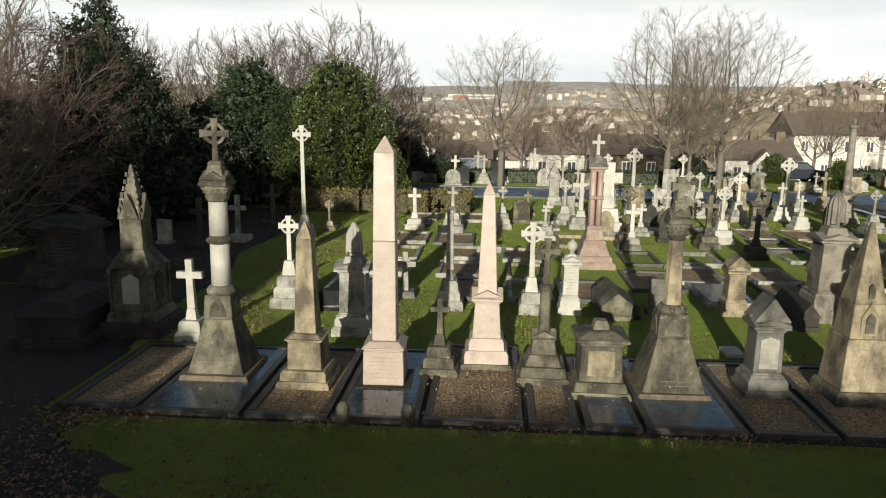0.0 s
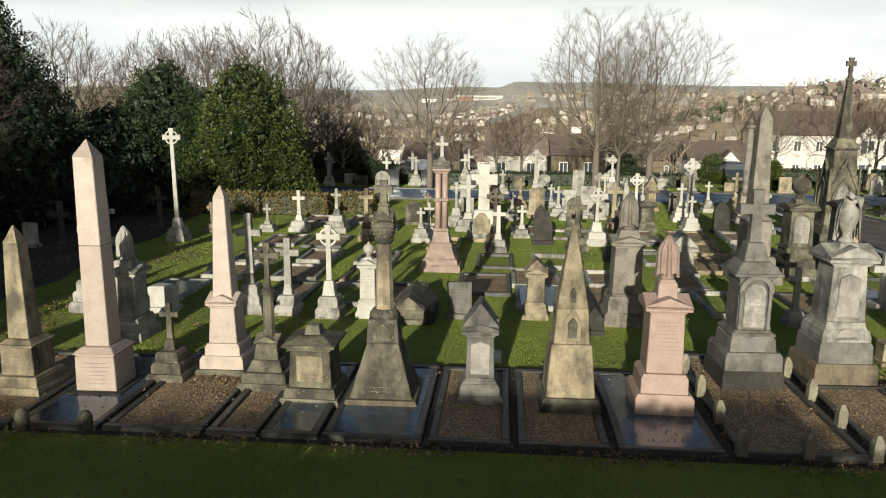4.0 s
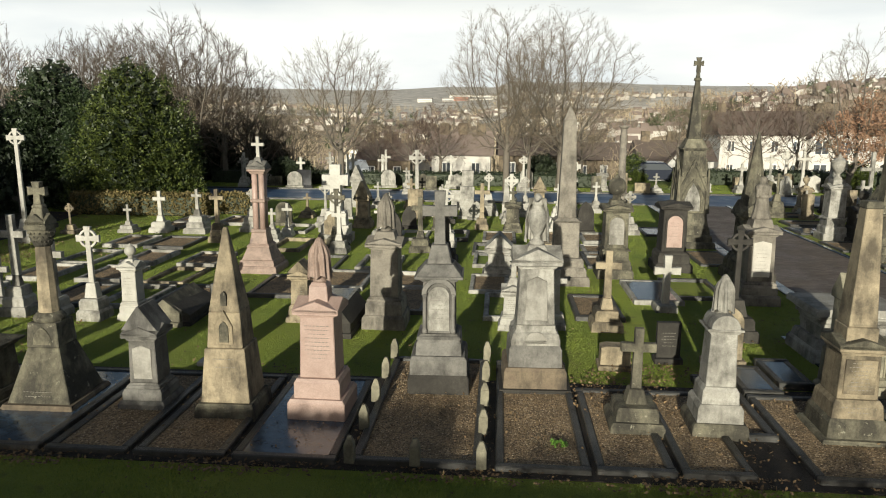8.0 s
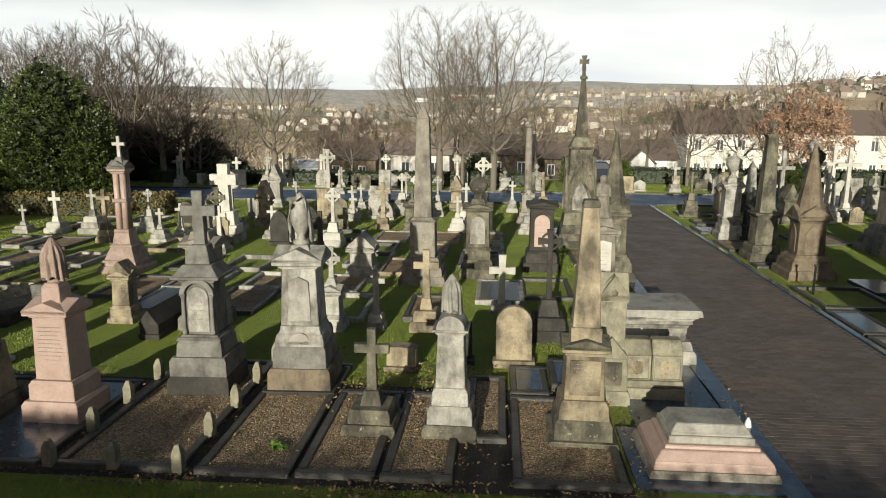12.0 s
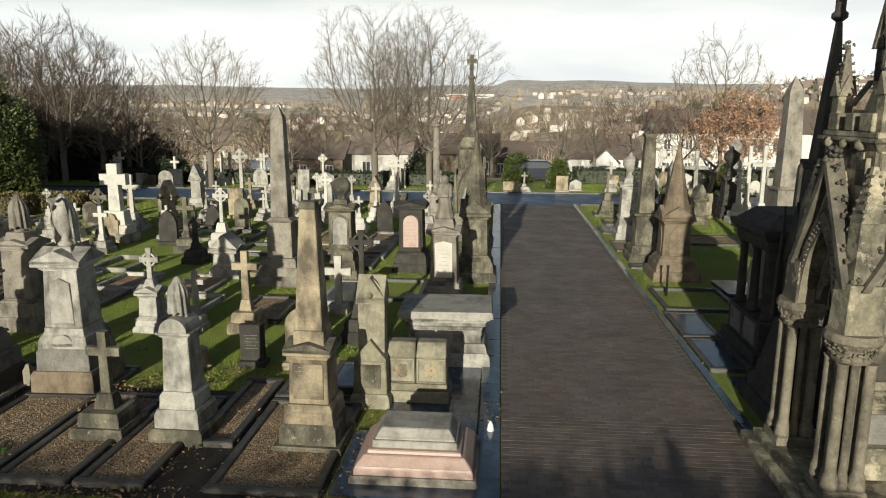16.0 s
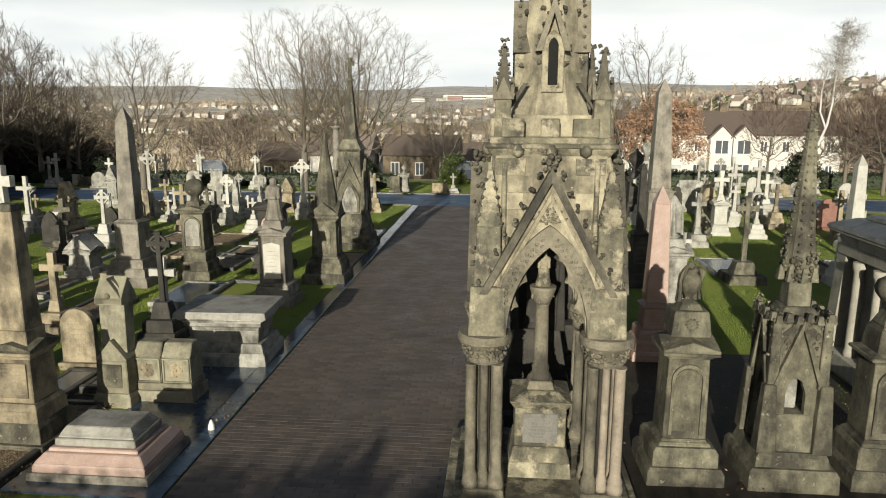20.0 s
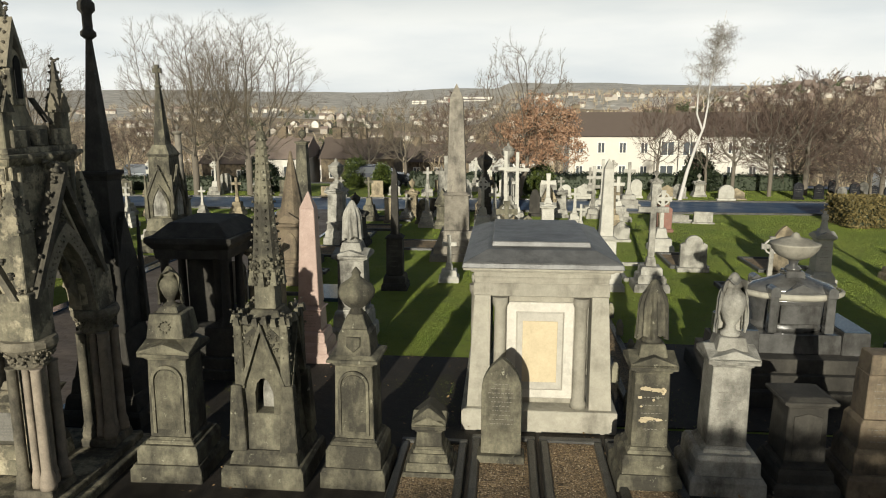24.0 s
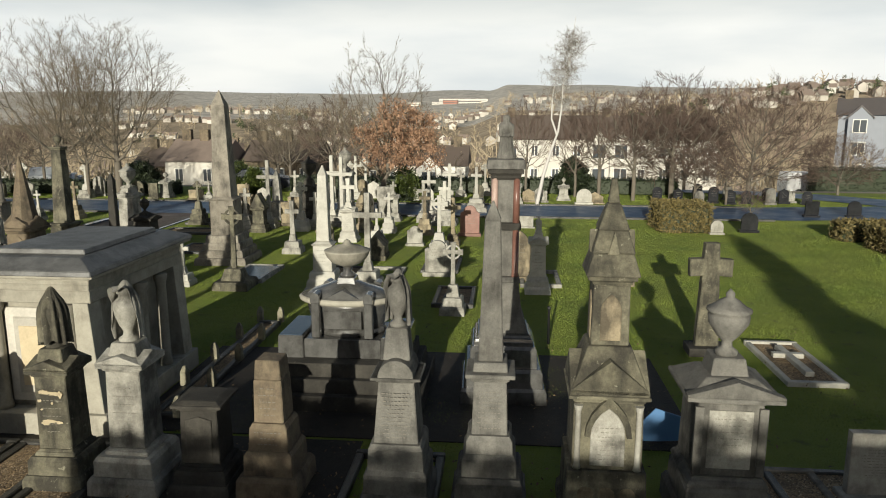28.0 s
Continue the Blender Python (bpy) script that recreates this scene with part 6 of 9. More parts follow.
part("niche_frame", prism([(-0.13, 0), (0.13, 0), (0.13, 0.28), (0, 0.52), (-0.13, 0.28)], 0.05, cy=-0.255, z=1.14), sand, e)
part("niche", prism(pointed(0.14, 0.32), 0.03, cy=-0.283, z=1.18, edge=0.004), moss, e, "dark carved niche")
part("upper_niche", prism(pointed(0.09, 0.22), 0.04, cy=-0.222, z=1.72, edge=0.004), moss, e)
script_lines(0.44, 0.75, 1.0, -0.345, 2, e)

e = thing("urn_memorial", 7.50, 11.0, "pink granite pedestal with gabled cap and draped urn", "memorial", GRAVES, lean=0.2)
frustums(e, pink, [("plinth", 0.87, 0.86, 0, 0.38), ("step", 0.70, 0.69, 0.38, 0.67), ("die", 0.54, 0.50, 0.67, 1.60), ("cornice", 0.52, 0.68, 1.60, 1.68)])
four_gables(e, pink, 0.68, 1.68, 0.17)
frustums(e, pink, [("urn_block", 0.30, 0.27, 1.76, 2.08)])
script_lines(0.4, 0.95, 1.5, -0.274, 9, e)
shroud(e, pink_dull, 2.08, 0.66, 0.17)

e = thing("cross_memorial", 9.17, 12.28, "grey granite pedestal with arched tablet and cross", "memorial", GRAVES, lean=0.2)
frustums(e, slate_grey, [("plinth", 1.00, 0.99, 0, 0.36, dark), ("lower_step", 0.93, 0.92, 0.36, 0.66, slate_grey), ("upper_step", 0.75, 0.72, 0.66, 0.92, slate_grey), ("base_moulding", 0.72, 0.6, 0.92, 1.0), ("die", 0.54, 0.52, 1.0, 1.86), ("cornice", 0.54, 0.78, 1.86, 1.97), ("cap", 0.74, 0.46, 1.97, 2.14), ("cross_base", 0.40, 0.26, 2.14, 2.44)])
part("arch_panel", prism(rounded(0.34, 0.74), 0.03, cy=-0.275, z=1.05), grey, e, "grey arched tablet")
script_lines(0.27, 1.15, 1.6, -0.296, 6, e)
for sx in (-0.23, 0.23):
    part("colonnette", lathe([(0.045, 1.02), (0.045, 1.07), (0.03, 1.1), (0.03, 1.6), (0.05, 1.68)], 10, cx=sx, cy=-0.3), slate_grey, e)
part("arch_hood", prism([(-0.28, 0)] + arc(0, 0, 0.28, 180, 0, 10)[1:] + [(0.2, 0)] + arc(0, 0, 0.2, 0, 180, 10)[1:], 0.07, cy=-0.3, z=1.66), slate_grey, e)
part("cross", prism(cross_shape(0.86, 0.56, 0.16, 0.54, 0.1), 0.14, z=2.44), slate_grey, e)

e = thing("draped_urn_memorial", 10.74, 12.55, "massive grey stone pedestal with pediment and draped urn", "memorial", GRAVES, lean=0.2)
frustums(e, grey, [("plinth", 1.22, 1.20, 0, 0.10, dark), ("lower_block", 1.04, 1.02, 0.10, 0.44, brown), ("upper_block", 0.88, 0.86, 0.44, 0.80, slate_grey), ("base_moulding", 0.80, 0.64, 0.80, 1.12), ("die", 0.62, 0.54, 1.12, 2.06), ("cornice", 0.58, 0.80, 2.06, 2.18)])
four_gables(e, grey, 0.80, 2.18, 0.22)
part("tablet", prism([(-0.19, 0), (0.19, 0), (0.16, 0.66), (0, 0.74), (-0.16, 0.66)], 0.03, cy=-0.305, z=1.2), weathered, e, "pale coffin-shaped tablet")
part("base_panel", prism(rounded(0.36, 0.2), 0.03, cy=-0.385, z=0.83, edge=0.006), weathered, e)
frustums(e, grey, [("urn_block", 0.36, 0.30, 2.3, 2.42)])
shroud(e, grey, 2.42, 0.84, 0.2, parted=True)

latin_cross(12.15, 10.98, 0.78, 1.52, moss, 2, spread=0.44)

e = thing("urn_memorial", 13.30, 10.98, "grey stone pedestal with round-headed cap and hooded urn", "memorial", GRAVES, lean=0.3)
frustums(e, grey, [("plinth", 0.78, 0.77, 0, 0.24, moss), ("lower_step", 0.64, 0.63, 0.24, 0.50), ("upper_step", 0.52, 0.50, 0.50, 0.74), ("die", 0.42, 0.36, 0.74, 1.52), ("cornice", 0.40, 0.50, 1.52, 1.60)])
part("round_gable", prism([(-0.25, 0), (0.25, 0)] + arc(0, 0.0, 0.2, 0, 180, 10), 0.48, z=1.60), grey, e)
shroud(e, grey, 1.76, 0.58, 0.145)

e = thing("obelisk", 15.15, 11.02, "buff sandstone obelisk on a pedimented inscribed die", "obelisk", GRAVES, lean=0.2)
frustums(e, sand, [("plinth", 0.98, 0.96, 0, 0.10, moss), ("lower_step", 0.80, 0.78, 0.10, 0.38, moss), ("upper_step", 0.70, 0.66, 0.38, 0.64), ("die", 0.55, 0.52, 0.64, 1.28), ("cornice", 0.55, 0.66, 1.28, 1.38)])
four_gables(e, moss, 0.66, 1.38, 0.14)
frustums(e, sand, [("shaft_base", 0.42, 0.42, 1.44, 1.66), ("shaft", 0.38, 0.215, 1.66, 3.30), ("capstone", 0.24, 0.20, 3.30, 3.40, moss)])
part("tablet", block(0.42, 0.03, 0.72, 1.22, cy=-0.275, edge=0.006), sand, e, "buff lettered tablet")
script_lines(0.36, 0.76, 1.2, -0.294, 8, e)
script_lines(0.5, 0.44, 0.58, -0.35, 2, e)

e = thing("ledger_tomb", 16.68, 10.42, "stepped pink and grey granite ledger tomb on a slab", "tomb", lean=0)
for name, w, d, w1, d1, z0, z1, mt in (("slab", 2.0, 1.75, 2.0, 1.75, 0, 0.035, slab_wet), ("plinth", 1.62, 1.25, 1.6, 1.23, 0.035, 0.13, warm_grey), ("pink_step", 1.50, 1.14, 1.49, 1.13, 0.13, 0.235, pink), ("pink_slope", 1.47, 1.11, 1.26, 0.90, 0.235, 0.35, pink), ("pink_band", 1.20, 0.86, 1.17, 0.83, 0.35, 0.40, pink),
                                       ("grey_band", 1.08, 0.74, 1.07, 0.73, 0.40, 0.50, weathered), ("coped_ledge", 1.02, 0.68, 1.00, 0.66, 0.50, 0.53, weathered), ("coped_top", 1.0, 0.66, 0.86, 0.50, 0.53, 0.635, weathered)):
    part(name, stage(name, w, w1, z0, z1, d - w), mt, e)

e = thing("gothic_marker", 15.73, 12.42, "olive sandstone Gothic marker with gabled head", "memorial", GRAVES)
frustums(e, olive, [("plinth", 0.64, 0.62, 0, 0.22), ("base", 0.54, 0.50, 0.22, 0.75)])
part("base_gable", prism(gable(0.5, 0.34, 0.3), 0.5, z=0.75), olive, e)
part("base_panel", block(0.34, 0.02, 0.32, 0.70, cy=-0.262, edge=0.006), moss, e, "blank recessed panel")
part("slab", prism(pointed(0.42, 1.2), 0.26, z=0.86), olive, e)
script_lines(0.28, 1.2, 1.75, -0.135, 8, e)
four_gables(e, olive, 0.44, 1.66, 0.42, 0.1)
part("rosette", lathe([(0.01, -0.02), (0.045, -0.015), (0.05, 0.0), (0.03, 0.012), (0.0, 0.015)], 10, 0.2, 5), sand, e, "small carved rosette").matrix_basis = pose(0, -0.225, 1.80, 90)

e = thing("quatrefoil_tomb", 16.42, 12.66, "olive sandstone tomb chest with two carved quatrefoil panels", "tomb", GRAVES)
for name, w, d, z0, z1 in (("plinth", 1.06, 0.60, 0, 0.20), ("ledge", 1.00, 0.54, 0.20, 0.32)):
    part(name, block(w, d, z0, z1), olive, e)
for sx in (-0.245, 0.245):
    body = part("panel_block", block(0.475, 0.46, 0.32, 0.74, cx=sx), olive, e)
    for dx, dz, w, h in ((0, -0.19, 0.45, 0.03), (0, 0.19, 0.45, 0.03), (-0.21, 0, 0.03, 0.35), (0.21, 0, 0.03, 0.35)):
        part("panel_rim", block(w, 0.03, 0.53 + dz - h / 2, 0.53 + dz + h / 2, cx=sx + dx, cy=-0.24, edge=0.008), olive, body)
    part("coped_top", block(0.48, 0.52, 0.74, 0.96, 0.46, 0.22, cx=sx, cy=0.02, edge=0.015), olive, e, "sloping coping stone")
    q = bmesh.new()
    for i in range(4):
        a = math.tau * i / 4 + 0.785
        for r, t in ((0.060, 0.006), (0.036, 0.014)):
            bmesh.ops.create_cone(q, cap_ends=True, segments=10, radius1=r, radius2=r * 0.7, depth=t, matrix=Matrix.Translation((sx + 0.072 * math.cos(a), -0.232 - t / 2 - 0.0005 * i, 0.53 + 0.072 * math.sin(a))) @ Matrix.Rotation(radians(90), 4, "X"))
    for i in range(4):
        a = math.tau * i / 4
        knob(q, sx + 0.10 * math.cos(a), -0.238, 0.53 + 0.10 * math.sin(a), 0.022)
    knob(q, sx, -0.24, 0.53, 0.028)
    part("quatrefoil", q, sand, body, "pale carved quatrefoil")

e = thing("chest_tomb", 16.75, 14.62, "large pale stone chest tomb with overhanging slab", "tomb", GRAVES, lean=0.2)
for name, w, d, w1, d1, z0, z1, mt in (("plinth", 1.62, 1.25, 1.6, 1.23, 0, 0.26, grey), ("step", 1.5, 1.1, 1.46, 1.06, 0.26, 0.42, grey), ("body", 1.26, 0.86, 1.30, 0.90, 0.42, 0.66, grey), ("flare", 1.30, 0.90, 1.44, 1.04, 0.66, 0.82, grey), ("under_moulding", 1.44, 1.04, 1.60, 1.20, 0.82, 0.93, grey), ("slab", 1.72, 1.32, 1.7, 1.3, 0.93, 1.05, weathered)):
    part(name, stage(name, w, w1, z0, z1, d - w), mt, e)

# ---- corner of old dark stones ----
e = thing("spired_memorial", -6.68, 13.27, "soot-dark Gothic memorial with crocketed broken spire", "memorial", GRAVES)
frustums(e, moss, [("plinth", 1.25, 1.2, 0, 0.3, dark), ("step", 1.0, 0.95, 0.3, 0.5), ("die", 0.80, 0.76, 0.5, 1.35), ("weathering", 0.86, 0.46, 1.35, 1.7), ("upper_stage", 0.46, 0.42, 1.7, 2.4)])
for a in (0, 90, 180, 270):
    part("panel", turned(prism(gable(0.34, 0.6, 0.1), 0.04, cy=-0.39, z=0.65), a), panel_pale if a == 0 else dark, e)
    part("angle_shaft", turned(lathe([(0.05, 0.5), (0.04, 0.6), (0.04, 1.25), (0.06, 1.35)], 8, cx=-0.4, cy=-0.4), a), moss, e)
    part("spire_gable", turned(prism([(-0.2, 0), (0.2, 0), (0, 0.5)], 0.08, cy=-0.22, z=2.3), a), moss, e)
b = block(0.38, 0.38, 2.4, 3.34, 0.05, 0.05)
for i in range(6):
    f = i / 6
    for a in range(4):
        block(0.06, 0.06, 2.45 + f * 0.8, 2.53 + f * 0.8, 0.03, 0.03, cx=(0.2 - 0.16 * f) * (1 if a % 2 else -1), cy=(0.2 - 0.16 * f) * (1 if a // 2 else -1), edge=0, bm=b)
part("spire", b, moss, e, "crocketed stone spire")

e = thing("chest_tomb", -7.88, 12.98, "long soot-dark chest tomb with coped lid", "tomb", GRAVES)
part("plinth", block(1.4, 2.2, 0, 0.2), dark, e)
part("body", block(1.2, 2.0, 0.2, 0.6), dark, e)
part("lid", block(1.3, 2.1, 0.6, 0.84, 0.7, 1.6), dark, e)

e = thing("pedestal_tomb", -10.6, 17.2, "soot-dark square pedestal tomb with projecting top", "tomb", GRAVES)
frustums(e, dark, [("plinth", 1.7, 1.68, 0, 0.3), ("step", 1.5, 1.45, 0.3, 0.55), ("die", 1.1, 1.05, 0.55, 1.35), ("cornice", 1.1, 1.4, 1.35, 1.5), ("cap", 1.38, 0.9, 1.5, 1.66)])

# ---- pink column cross of the middle rows ----
e = thing("column_cross", 3.30, 20.6, "pink granite clustered column with cross on stepped foot", "memorial", GRAVES, lean=0.2)
frustums(e, pink_dull, [("plinth", 1.20, 1.18, 0, 0.20), ("step", 1.02, 1.0, 0.20, 0.36), ("foot", 0.90, 0.62, 0.36, 0.72), ("foot_moulding", 0.66, 0.58, 0.72, 0.80), ("upper_foot", 0.54, 0.42, 0.80, 1.12), ("column_base", 0.46, 0.42, 1.12, 1.22)])
for sx, sy in ((-1, -1), (1, -1), (1, 1), (-1, 1)):
    part("shaft", lathe([(0.085, 1.22), (0.08, 2.78)], 12, cx=0.1 * sx, cy=0.1 * sy), pink, e)
frustums(e, pink_dull, [("core", 0.24, 0.24, 1.22, 2.78, dark), ("shaft_band", 0.42, 0.42, 1.98, 2.08), ("capital", 0.38, 0.54, 2.78, 2.92), ("abacus", 0.56, 0.56, 2.92, 2.98, slate_grey)])
four_gables(e, slate_grey, 0.50, 2.98, 0.17, 0.03)
part("crown", block(0.40, 0.40, 2.98, 3.24, 0.15, 0.15), slate_grey, e)
part("cross", prism(cross_shape(0.58, 0.36, 0.09, 0.36), 0.08, z=3.24), marble, e)


# ---- spired memorials beside the path ----
def gothic_spire(x, y, w, h, mat, label, panel_mat):
    """Stepped base, square gabled die, plain upper stage and a slim spire with a leafy cross."""
    e = thing("spired_memorial", x, y, label, "memorial", GRAVES, lean=0.2)
    k = h / 6.53
    frustums(e, mat, [("plinth", w, w * 0.98, 0, 0.22 * k), ("step", w * 0.88, w * 0.86, 0.22 * k, 0.46 * k), ("upper_step", w * 0.78, w * 0.75, 0.46 * k, 0.76 * k), ("foot", w * 0.70, w * 0.62, 0.76 * k, 1.2 * k), ("die", w * 0.58, w * 0.56, 1.2 * k, 2.5 * k), ("upper_stage", w * 0.49, w * 0.46, 2.5 * k, 3.36 * k), ("cornice", w * 0.46, w * 0.53, 3.36 * k, 3.46 * k), ("cap", w * 0.50, w * 0.30, 3.46 * k, 3.78 * k), ("spire", w * 0.27, w * 0.06, 3.78 * k, 6.05 * k)])
    for a in (0, 90, 180, 270):
        niche = part("niche", turned(prism(pointed(w * 0.32, 0.98 * k), 0.03, cy=-w * 0.285, z=1.28 * k), a), panel_mat, e, "pale arched panel")
        for side in (-1, 1):
            part("arch_band", turned(prism([(side * w * 0.22, 0), (side * w * 0.165, 0), (side * w * 0.165, 0.42 * k), (side * w * 0.11, 0.72 * k), (0, 1.02 * k), (0, 1.16 * k), (side * w * 0.15, 0.82 * k), (side * w * 0.22, 0.5 * k)], 0.07, cy=-w * 0.30, z=1.26 * k, edge=0), a), mat, niche)
            part("gable_rail", turned(prism([(side * w * 0.31, 0), (side * w * 0.26, 0), (0, 0.92 * k), (0, 1.1 * k)], 0.09, cy=-w * 0.295, z=2.0 * k, edge=0), a), mat, e)
        part("gable", turned(prism([(-w * 0.27, 0), (w * 0.27, 0), (0, 0.98 * k)], 0.06, cy=-w * 0.27, z=2.0 * k, edge=0), a), mat, e)
        b = bmesh.new()
        for side in (-1, 1):
            for i in range(6):
                f = (i + 0.4) / 6
                knob(b, side * w * 0.30 * (1 - f), -w * 0.295, (2.05 + 1.05 * f) * k, 0.04)
        part("crocketing", turned(b, a), mat, e, "leaf crockets")["kind"] = "stuff"
        part("corner_pinnacle", turned(block(w * 0.10, w * 0.10, 1.2 * k, 2.75 * k, 0.05, 0.05, cx=w * 0.30, cy=-w * 0.30), a), mat, e)
    part("collar", lathe([(0.07, 5.72 * k), (0.13, 5.76 * k), (0.13, 5.82 * k), (0.07, 5.86 * k)], 10), mat, e)
    part("finial", prism(cross_shape(0.50 * k, 0.32 * k, 0.12 * k, 0.30 * k, 0.5), 0.11 * k, z=6.03 * k), mat, e, "leafy cross finial")
    return e


def spire_memorial(x, y, w, h, mat, label, panel_mat, knob_top=False):
    e = thing("spired_memorial", x, y, label, "memorial", GRAVES, lean=0.2)
    k = h / 6.53
    frustums(e, mat, [("plinth", w, w * 0.98, 0, 0.26 * k), ("step", w * 0.88, w * 0.84, 0.26 * k, 0.5 * k), ("upper_step", w * 0.76, w * 0.72, 0.5 * k, 0.78 * k), ("foot", w * 0.68, w * 0.5, 0.78 * k, 1.5 * k), ("die", w * 0.46, w * 0.44, 1.5 * k, 2.7 * k), ("upper_stage", w * 0.34, w * 0.30, 2.7 * k, 3.9 * k), ("cornice", w * 0.30, w * 0.36, 3.9 * k, 4.05 * k), ("spire", w * 0.24, w * 0.05, 4.05 * k, 6.1 * k)])
    for a in (0, 90, 180, 270):
        part("panel", turned(prism(pointed(w * 0.26, 0.9 * k), 0.04, cy=-w * 0.228, z=1.6 * k), a), panel_mat, e, "pale arched panel")
        part("gable", turned(prism([(-w * 0.24, 0), (w * 0.24, 0), (0, 0.95 * k)], 0.1, cy=-w * 0.2, z=2.45 * k), a), mat, e)
        b = bmesh.new()
        for side in (-1, 1):
            for i in range(5):
                f = (i + 0.4) / 5
                knob(b, side * w * 0.25 * (1 - f), -w * 0.2, (2.47 + 0.93 * f) * k, 0.045)
        part("crocketing", turned(b, a), mat, e, "leaf crockets")["kind"] = "stuff"
        part("corner_pinnacle", turned(block(w * 0.1, w * 0.1, 1.5 * k, 3.3 * k, 0.03, 0.03, cx=w * 0.25, cy=-w * 0.25), a), mat, e)
    if knob_top:
        part("finial", lathe([(0.05, 6.05 * k), (0.11, 6.1 * k), (0.11, 6.16 * k), (0.07, 6.2 * k), (0.07, 6.42 * k), (0.12, 6.48 * k), (0.12, 6.58 * k), (0.03, 6.7 * k)], 10), mat, e, "ringed knob finial")
    else:
        part("finial", prism(cross_shape(0.42 * k, 0.3 * k, 0.08 * k, 0.24 * k, 0.6), 0.08 * k, z=6.1 * k), mat, e)
    return e


gothic_spire(16.70, 26.1, 1.6, 6.38, moss, "tall mossy Gothic memorial with slender spire", grey)


def pyramid_memorial(x, y, w, h, mat, label):
    e = thing("pyramid_memorial", x, y, label, "memorial", GRAVES, lean=0.3)
    frustums(e, mat, [("plinth", w, w * 0.98, 0, h * 0.07), ("step", w * 0.86, w * 0.82, h * 0.07, h * 0.14), ("base_moulding", w * 0.74, w * 0.62, h * 0.14, h * 0.18), ("die", w * 0.58, w * 0.54, h * 0.18, h * 0.42), ("cornice", w * 0.56, w * 0.72, h * 0.42, h * 0.46)])
    four_gables(e, mat, w * 0.68, h * 0.46, h * 0.09)
    b = bmesh.new()
    bmesh.ops.create_cone(b, cap_ends=True, segments=8, radius1=w * 0.30, radius2=0.03, depth=h * 0.51, matrix=Matrix.Translation((0, 0, h * 0.745)) @ Matrix.Rotation(radians(22.5), 4, "Z"))
    part("spire", b, mat, e, "eight-sided tapering spire")
    for a in (0, 90, 180, 270):
        part("panel", turned(prism(pointed(w * 0.3, h * 0.2), 0.03, cy=-w * 0.285, z=h * 0.2), a), mat, e)
    return e


pyramid_memorial(22.56, 21.72, 1.30, 3.72, brown, "brown sandstone memorial with eight-sided pointed spire")
pyramid_memorial(17.05, 20.95, 1.20, 4.05, moss, "stained sandstone memorial with slender pointed spire")
e = thing("obelisk", 22.2, 24.05, "tall mossy obelisk with urn finial beside the path", "obelisk", GRAVES)
frustums(e, moss, [("plinth", 1.0, 0.98, 0, 0.25), ("step", 0.86, 0.84, 0.25, 0.5), ("die", 0.66, 0.6, 0.5, 1.35), ("cornice", 0.62, 0.8, 1.35, 1.5), ("shaft", 0.46, 0.3, 1.5, 3.8), ("cap", 0.3, 0.4, 3.8, 3.9)])
urn(e, moss, 3.9, 0.42)

# ---- the great Gothic canopy beside the path ----
TX, TY = 22.33, 10.45
tower = thing("gothic_canopy", TX, TY, "tall weathered sandstone Gothic canopy monument with spire", "monument", lean=0)
part("lower_step", block(2.30, 2.30, 0, 0.14), tower_stone, tower)
part("upper_step", block(2.05, 2.05, 0.14, 0.24), tower_stone, tower)
LEG = 0.68
